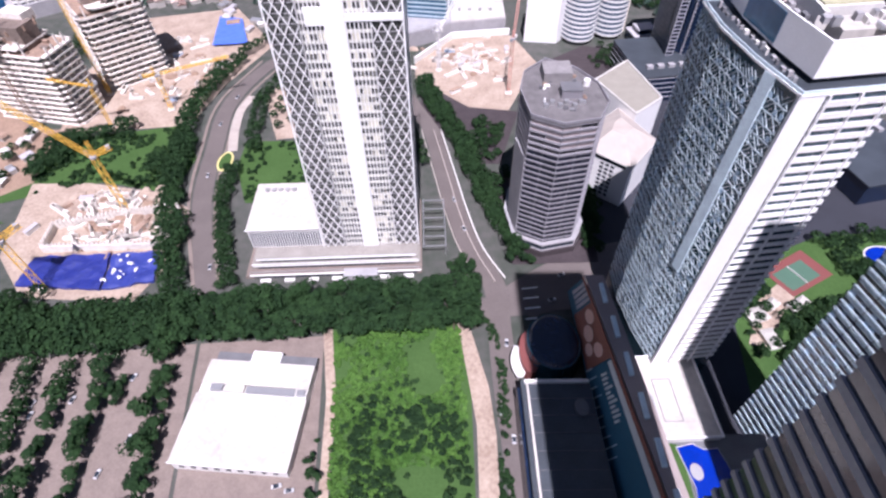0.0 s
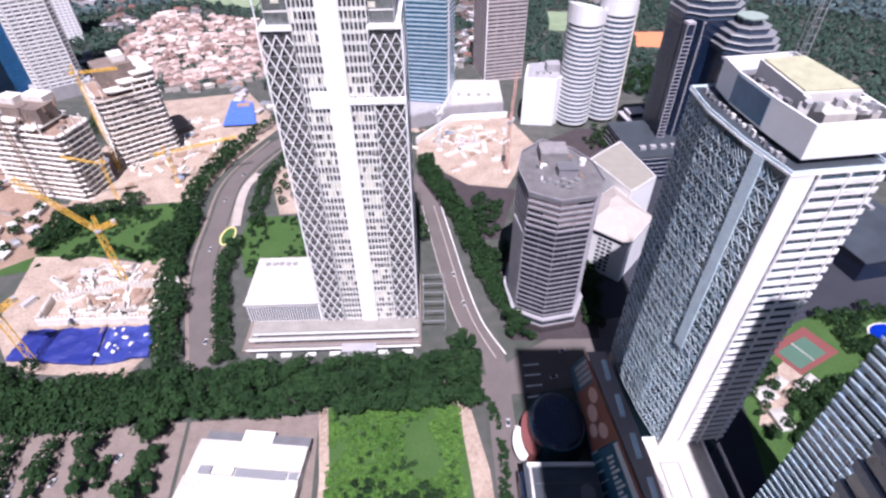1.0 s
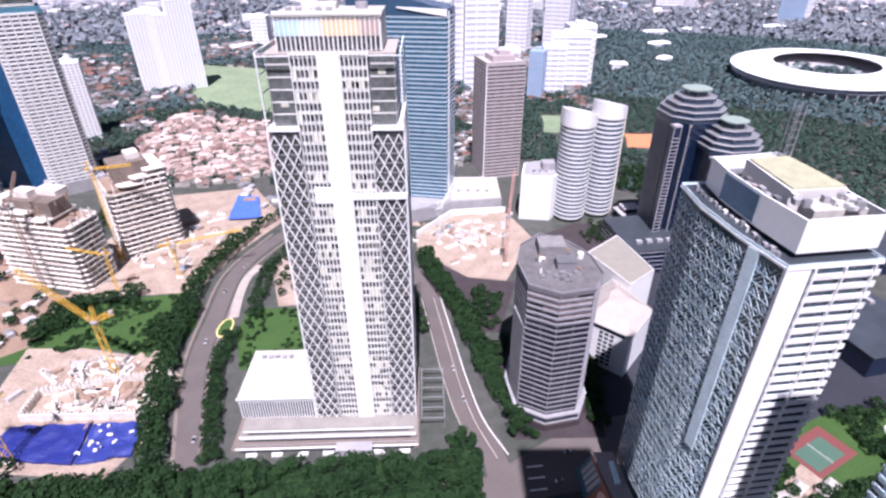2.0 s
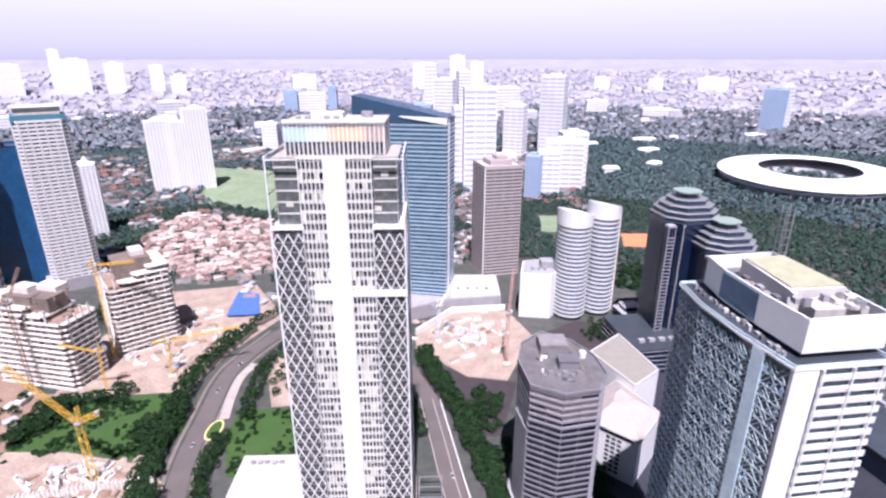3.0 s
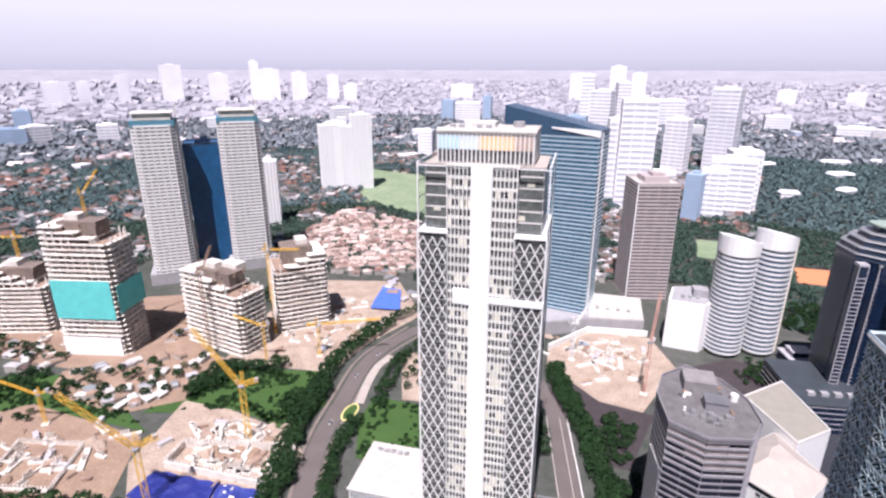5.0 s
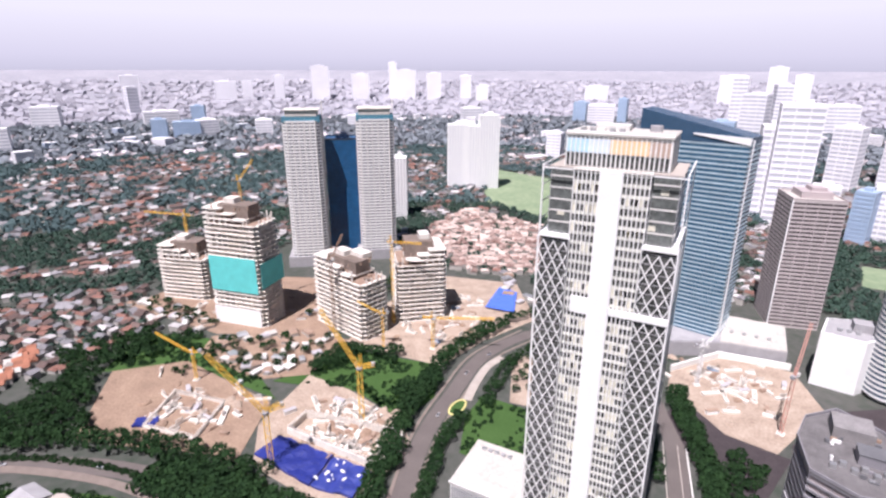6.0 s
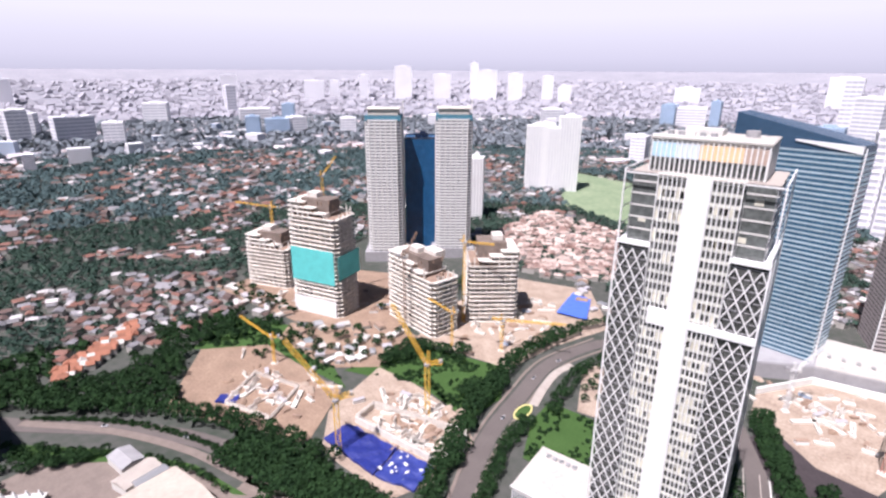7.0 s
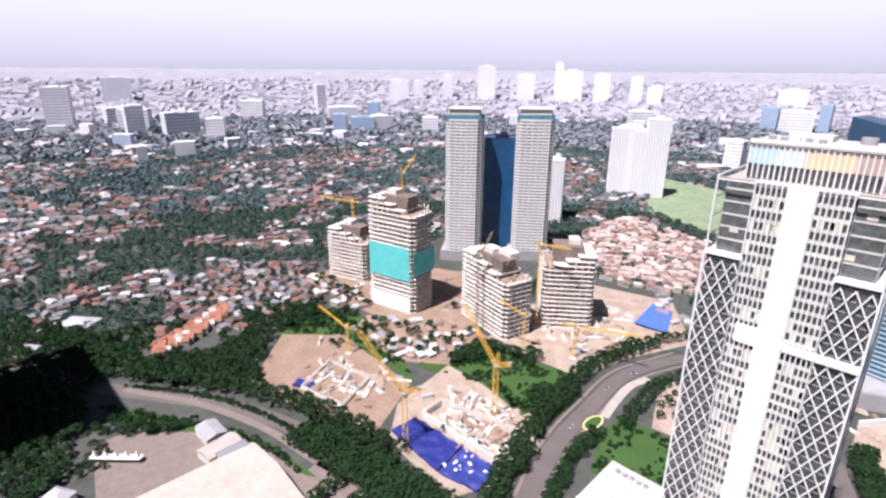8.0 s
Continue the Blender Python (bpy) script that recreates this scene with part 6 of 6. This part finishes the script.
hedge = []
for p in smooth([(-436, 74), (-381, 112), (-318, 136), (-262, 145)], 30):
    for k in (4.0, 5.5, 7.0):
        hedge.append((p.x - 0.5 * k + rnd.uniform(-1, 1), p.y + 0.85 * k + rnd.uniform(-1, 1) - 3, 0.2, rnd.uniform(0.8, 1.6)))
leaf_stuff("hedge", hedge, LEAF, "clipped dark green hedge between the lanes", 40, 0.3)
PLOT = [(-60, 160), (-52, 60), (10, 60), (8, 160)]
leaf_stuff("grass_tufts", scatter(PLOT, 3000, (0.5, 1.5), 3), mat("tall_grass", (0.074, 0.148, 0.030), 0.9, vary=0.4, scale=0.05, fine=0.5, tint=(0.032, 0.085, 0.016), spec=0.1, island=0.3), "tall bright green grass tufts", 10, 0.6, 0.5)
leaf_stuff("shrubs", scatter([(-58, 158), (-52, 60), (8, 60), (6, 158)], 150, (0.6, 1.6), 27), LEAF, "scattered dark green bushes in tall grass", 40, 0.3)
leaf_stuff("shrubs", scatter([(-48, 118), (-44, 55), (10, 55), (10, 135), (-5, 125)], 260, (1.0, 2.4), 8), LEAF, "dark green self-sown shrubs", 60, 0.28)
leaf_stuff("shrubs", scatter([(-310, 265), (-290, 335), (-205, 350), (-185, 300), (-190, 275), (-240, 287)], 500, (0.8, 2.2), 12), LEAF, "dark green weeds and shrubs", 30, 0.35)
leaf_stuff("shrubs", scatter([(-447, 205), (-476, 260), (-410, 284), (-325, 262), (-300, 250), (-395, 248)], 420, (0.8, 2.0), 15), LEAF, "green shrubs on a grassy bank", 30, 0.35)
leaf_stuff("shrubs", scatter([(-135, 264), (-150, 328), (-88, 328), (-82, 264)], 160, (0.8, 2.2), 22), LEAF, "dark green shrubs on a lawn", 36, 0.32)
leaf_stuff("shrubs", scatter([(22, 165), (26, 130), (22, 60), (28, 60), (31, 130), (26, 165)], 160, (0.6, 1.5), 18), LEAF, "dark green roadside shrubs", 40, 0.32)


# ---- the city beyond: houses, woods, far towers ----
KEEP_OUT = [[(-480, 60), (-640, 20), (-700, -120), (-300, -120), (-300, 60)], [(-560, 285), (-420, 280), (-330, 250), (-170, 180), (-130, 230), (-130, 460), (-205, 580), (-310, 560), (-400, 620), (-560, 560)],
            [(-150, 160), (260, 160), (300, 480), (240, 480), (190, 560), (100, 650), (-120, 580)], [(-470, 50), (-150, 50), (-150, 260), (-480, 280)],
            [(-440, 930), (-560, 1260), (-350, 1200), (-270, 850)], [(-458, 92), (-502, 180), (-544, 194), (-500, 106)], [(-260, 30), (40, 30), (40, 200), (-260, 200)], [(240, 100), (400, 100), (420, 470), (240, 480)], [(142, 735), (188, 735), (206, 846), (154, 848)], [(244, 676), (294, 672), (318, 750), (258, 752)]]
WOODS = [[(60, 640), (220, 500), (250, 800), (220, 930), (90, 930)], [(120, 640), (330, 470), (1400, 500), (1500, 1500), (1100, 2000), (500, 1900), (300, 1100), (215, 760)], [(-640, 60), (-520, 20), (-440, 60), (-500, 110), (-600, 150)]]
KAMPUNG = [(-420, 640), (-430, 840), (-240, 800), (-200, 600), (-290, 560)]


def woody(x, y):
    if any(inside(x, y, w) for w in WOODS):
        return 1.0
    return 0.55 * noise.noise(Vector((x * 0.0042, y * 0.0042, 3.3))) + 0.8 * noise.noise(Vector((x * 0.016, y * 0.016, 7.1)))


def spread(r0, r1, gap, seed):
    q = random.Random(seed)
    r = r0
    while r < r1:
        a = -50.0
        while a < 92.0:
            rr, aa = r + q.uniform(-0.5, 0.5) * gap, radians(a) + q.uniform(-0.5, 0.5) * gap / r
            x, y = -rr * math.sin(aa), rr * math.cos(aa)
            if not any(inside(x, y, k) for k in KEEP_OUT):
                yield x, y, q
            a += math.degrees(gap / r)
        r += gap


KAMPUNGROOF = mat("terracotta_mix_roof", (0.48, 0.385, 0.34), 0.85, vary=0.2, scale=0.02, fine=0.2, tint=(0.19, 0.115, 0.095), island=1.1)


def houses(name, r0, r1, gap, size, wall, roof, label, seed, share=-0.02, only=None):
    """Gabled houses as two meshes, walls and roofs, in rows that follow the local streets."""
    W, WF, R, RF = [], [], [], []
    for x, y, q in spread(r0, r1, gap, seed):
        if only:
            if not inside(x, y, only):
                continue
        elif woody(x, y) > share or inside(x, y, KAMPUNG):
            continue
        w, d, h = q.uniform(*size), q.uniform(*size) * 1.3, q.choice((3.5, 4, 6, 6.5, 7))
        a = noise.noise(Vector((x * 0.002, y * 0.002, 1))) * 2.5 + q.choice((0, 1.57)) + q.uniform(-0.08, 0.08)
        ca, sa = math.cos(a), math.sin(a)
        at = lambda px, py: (x + px * ca - py * sa, y + px * sa + py * ca)
        b = len(W)
        for z in (0, h):
            for px, py in rect(w, d):
                W.append((*at(px, py), z))
        WF += [(b, b + 1, b + 5, b + 4), (b + 1, b + 2, b + 6, b + 5), (b + 2, b + 3, b + 7, b + 6), (b + 3, b, b + 4, b + 7)]
        b = len(R)
        for px, py in rect(w + 1, d + 1):
            R.append((*at(px, py), h))
        up = h + (w * 0.28 if q.random() < 0.8 else 0.4)
        R += [(*at(0, -d / 2 - 0.5), up), (*at(0, d / 2 + 0.5), up)]
        RF += [(b, b + 1, b + 4), (b + 1, b + 2, b + 5, b + 4), (b + 2, b + 3, b + 5), (b + 3, b, b + 4, b + 5)]
    for nm, vs, fs, m in ((name + "_walls", W, WF, wall), (name + "_roofs", R, RF, roof)):
        me = bpy.data.meshes.new(nm)
        me.from_pydata(vs, [], fs)
        if m is None:
            for k in ROOFS:
                me.materials.append(k)
            q = random.Random(seed)
            pick = [q.choices((0, 1, 2, 3), (2.2, 3.6, 1.5, 3.4))[0] for _ in range(len(fs) // 4)]
            me.polygons.foreach_set("material_index", [pick[k // 4] for k in range(len(fs))])
        else:
            me.materials.append(m)
        tagged(new(nm, me), label, "houses", kind="stuff")


houses("near_houses", 330, 1000, 12, (5.5, 9.5), HOUSEWALL, None, "close rows of small houses with tiled and metal roofs", 31, -0.05)
houses("kampung_houses", 520, 960, 9.5, (6, 10), HOUSEWALL, KAMPUNGROOF, "tightly packed small houses with terracotta and pale roofs", 36, 0.0, KAMPUNG)
houses("middle_houses", 1000, 1800, 20, (9, 17), HOUSEWALL, None, "low houses among trees with pale and red roofs", 32, 0.06)
# outer belts of houses wear the haze-painted tones
houses("far_houses", 1800, 2950, 34, (14, 30), PALEHOUSE, PALEHOUSE, "far low houses painted pale for haze", 33, 0.0)


houses("skyline_houses", 2950, 4300, 48, (14, 40), HAZEHOUSE, HAZEHOUSE, "far blocks painted pale to fade into haze", 34, 0.3)
for ob in scene.collection.objects:
    if ob.name.startswith("skyline_houses"):
        for v in ob.data.vertices:
            r = math.hypot(v.co.x, v.co.y)
            v.co.z = v.co.z * 1.6 + 236 * (max(0, r - 2900) / 1900) ** 1.35


def shacks(pts, count, seed):
    q = random.Random(seed)
    made = 0
    while made < count:
        x, y = q.uniform(min(p[0] for p in pts), max(p[0] for p in pts)), q.uniform(min(p[1] for p in pts), max(p[1] for p in pts))
        if not inside(x, y, pts):
            continue
        made += 1
        t = thing("shack", x, y, q.uniform(0, 180), "low shack with a patched metal roof", "shack", "site shacks", z=0.25)
        w, d = q.uniform(6, 14), q.uniform(5, 9)
        part("wall", box(w - 0.6, d - 0.6, 3.2), HOUSEWALL, t)
        part("roof", prism(rect(w, d), 3.2, q.uniform(3.6, 5.2), top=q.uniform(0.4, 0.9)), q.choice((FARGREY, RUST, LIGHTROOF, STEEL, OFFWHITE)), t)


shacks([(-415, 286), (-398, 266), (-330, 260), (-296, 290), (-310, 340), (-340, 345)], 34, 6)
shacks([(-560, 285), (-480, 270), (-430, 290), (-450, 318), (-555, 318)], 26, 7)
shacks([(-190, 500), (-150, 470), (-120, 520), (-200, 590), (-260, 580)], 16, 8)


def woods(name, r0, r1, gap, r, leaves, size, seed, material, label, share):
    spots = []
    for x, y, q in spread(r0, r1, gap, seed):
        v = woody(x, y)
        if (v > share and not inside(x, y, KAMPUNG)) or q.random() < (0.2 if inside(x, y, KAMPUNG) else 0.3):
            spots.append((x, y, q.uniform(0, 2), q.uniform(*r)))
    leaf_stuff(name, spots, material, label, leaves, size)


woods("near_woods", 300, 560, 9.5, (3.5, 6.0), 34, 0.34, 41, LEAF, "dense dark green tree crowns between houses", -0.06)
# beyond the near crowns the leaf colours carry painted haze
woods("park_woods", 560, 1000, 10, (3.8, 6.5), 44, 0.25, 44, MIDLEAF, "park and garden tree crowns tinted for haze", 0.02)
woods("middle_woods", 1000, 1800, 15, (5.5, 10), 34, 0.29, 42, FARLEAF, "tree crowns between houses, haze painted into their green", 0.06)
woods("far_woods", 1800, 2950, 26, (9, 17), 16, 0.5, 43, FARTHERLEAF, "far tree crowns painted pale for haze", 0.0)


def far_tower(x, y, rot, w, d, h, wall, glass, lab, n=12):
    t = thing("far_building", x, y, rot, lab, "building", "far buildings")
    storeys(t, rect(w, d), 0, h, n, wall, h / n * 0.5, glass, 0.5, max(w, d) / 3, wall, 1.6)
    part("roof", box(w + 1, d + 1, 2.0, 0, 0, h + h / n * 0.5), wall, t)
    part("plant_room", box(w * 0.4, d * 0.5, 5, 0, 0, h + h / n * 0.5 + 2), wall, t)


# far blocks take wall and window colours paled for haze
LAB = {id(FARWHITE): "far-off block painted white as if bleached by haze", id(FARBLUE): "blue glass far-off office block, paled for haze", id(HAZEWHITE): "far-off office block painted pale for haze"}
FAR = [(70, 1045, 60, 36, 188, 0, 18), (40, 1080, 40, 40, 150, 0, 14), (188, 1400, 50, 40, 128, 0, 14), (300, 1480, 62, 50, 196, 2, 20), (236, 1030, 70, 40, 92, 0, 10), (200, 990, 40, 30, 78, 0, 9), (165, 956, 24, 24, 76, 1, 12),
       (262, 1080, 50, 40, 100, 0, 10), (120, 1000, 36, 30, 70, 0, 8), (1144, 1887, 70, 40, 138, 1, 12), (1190, 1900, 30, 40, 150, 0, 12), (-480, 1508, 40, 40, 70, 0, 8), (-100, 1250, 80, 40, 90, 0, 10), (-60, 1500, 60, 40, 120, 1, 12),
       (-1717, 1108, 46, 40, 80, 1, 9), (-1812, 1276, 90, 50, 56, 1, 6), (-1959, 1441, 50, 40, 98, 1, 10), (-1780, 1340, 70, 50, 60, 0, 6), (-1954, 742, 60, 44, 70, 0, 7), (-2129, 682, 120, 50, 82, 2, 7), (-2258, 559, 60, 50, 104, 0, 9), (-2400, 600, 110, 60, 82, 0, 7),
       (-2700, 640, 160, 60, 70, 0, 5), (-2700, 400, 90, 70, 160, 0, 14), (-2600, 1180, 100, 60, 86, 0, 7), (-1600, 1450, 60, 40, 60, 0, 6), (-708, 2579, 60, 50, 96, 1, 9), (-620, 2600, 120, 60, 84, 0, 7), (-535, 2676, 40, 40, 112, 1, 10), (-1150, 2300, 90, 60, 70, 0, 6),
       (-2750, 1650, 50, 50, 150, 2, 10), (-2300, 1500, 140, 60, 60, 0, 5), (-1500, 1900, 90, 50, 50, 0, 5), (-900, 1750, 60, 40, 60, 0, 6), (700, 2500, 90, 60, 60, 0, 6), (300, 2600, 110, 60, 110, 0, 8), (100, 2700, 60, 60, 180, 0, 12), (10, 2500, 90, 60, 150, 0, 10), (-60, 2750, 60, 60, 210, 0, 12), (900, 2300, 120, 60, 40, 0, 4)]
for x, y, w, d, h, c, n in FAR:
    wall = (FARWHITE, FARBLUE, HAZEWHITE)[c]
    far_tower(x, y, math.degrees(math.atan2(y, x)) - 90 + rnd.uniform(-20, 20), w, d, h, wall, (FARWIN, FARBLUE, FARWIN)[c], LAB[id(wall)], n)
# towers on the skyline, in walls painted pale for haze
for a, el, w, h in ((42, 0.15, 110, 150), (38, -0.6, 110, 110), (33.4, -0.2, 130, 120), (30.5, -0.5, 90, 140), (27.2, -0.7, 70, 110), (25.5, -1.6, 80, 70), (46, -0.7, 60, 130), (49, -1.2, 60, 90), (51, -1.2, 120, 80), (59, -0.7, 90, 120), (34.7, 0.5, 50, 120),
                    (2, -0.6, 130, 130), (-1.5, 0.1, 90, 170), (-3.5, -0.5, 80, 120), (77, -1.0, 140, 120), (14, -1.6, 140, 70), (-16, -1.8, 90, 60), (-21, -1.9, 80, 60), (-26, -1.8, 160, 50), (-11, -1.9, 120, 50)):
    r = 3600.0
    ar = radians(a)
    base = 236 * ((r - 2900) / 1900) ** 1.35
    far_tower(-r * math.sin(ar), r * math.cos(ar), a, w, w * 0.7, max(30, 245 + math.tan(radians(el)) * r - base), HAZEWHITE, HAZEWHITE, "skyline tower painted pale to fade into haze", 8)
for ob in [o for o in scene.collection.objects if o.get("label") == "skyline tower painted pale to fade into haze"]:
    ob.location.z = 236 * (700 / 1900) ** 1.35 - 2
random.seed(1)
for k in range(60):
    a = radians(random.uniform(-44, 86))
    r = random.uniform(1500, 2850)
    x, y = -r * math.sin(a), r * math.cos(a)
    if any(inside(x, y, w) for w in WOODS + KEEP_OUT):
        continue
    h = random.choice((12, 16, 20, 25, 35, 45))
    c = random.choice((0, 0, 0, 0, 1, 2))
    wall = (FARWHITE, FARBLUE, HAZEWHITE)[c]
    t = thing("far_building", x, y, random.uniform(0, 90), LAB[id(wall)], "building", "far buildings")
    w, d = random.uniform(20, 60), random.uniform(16, 40)
    part("wall", box(w, d, h), wall, t)
    part("roof", box(w + 1, d + 1, 1.2, 0, 0, h), FARWHITE, t)
    for q in range(1, int(h / 5)):
        part("window_band", box(w + 0.4, d + 0.4, 1.6, 0, 0, q * 5 - 2), FARGREY, t)


def stadium():
    s = thing("stadium", 757, 1089, 55, "large oval stadium with a broad white ring roof", "stadium")
    n = 64
    def oval(a, b):
        return ellipse(a, b, n)
    part("ring_roof", ring_wall(oval(118, 92), oval(208, 168), 24, 26, 31, 32.5), FARWHITE, s, "white ring roof")
    part("stand", ring_wall(oval(79, 53), oval(196, 157), 0, 22, 0, 1.2), FARGREY, s)
    part("pitch", prism(oval(73, 49), 0, 1.0), FARLEAF, s)
    col = None
    for k in range(n):
        p = oval(202, 162)[k]
        at = pose(*p, 0)
        col = part("column", box(2.2, 2.2, 26), FARGREY, s, at=at) if col is None else again("column", col, s, at) and col
    part("ring_beam", ring_wall(oval(198, 159), oval(204, 164), 16, 19), FARWHITE, s)


stadium()
for x, y, w, d, r in ((560, 1450, 90, 50, 20), (500, 1250, 60, 40, 40), (620, 1650, 120, 40, 10), (380, 1190, 60, 40, 0), (760, 1700, 140, 50, 15), (1000, 1750, 160, 60, 5), (430, 1560, 80, 40, 30)):
    t = thing("pavilion_hall", x, y, r, "white low hall in the park trees", "hall", "park halls")
    part("wall", box(w * 0.6 - 3, d * 0.6 - 3, 12), FARWHITE, t)
    part("roof", prism(rect(w * 0.6, d * 0.6), 12, 16, top=0.8), HAZEWHITE, t)

# unseen towers added to shade the mall and junction, glass facade and western trees
for x, y, w, d, h in ((64, 14, 40, 28, 325), (123, 28, 26, 16, 284), (-465, -85, 130, 50, 232)):
    t = thing("office_tower", x, y, 0, "unseen tall tower added to cast shade", "tower", "towers across the street")
    storeys(t, rect(w, d), 0, h, int(h / 4.2), GREYCON, 1.4, GLASS_DARK, 0.4)
    part("roof", box(w + 1, d + 1, 1, 0, 0, h + 1.4), DARKROOF, t)
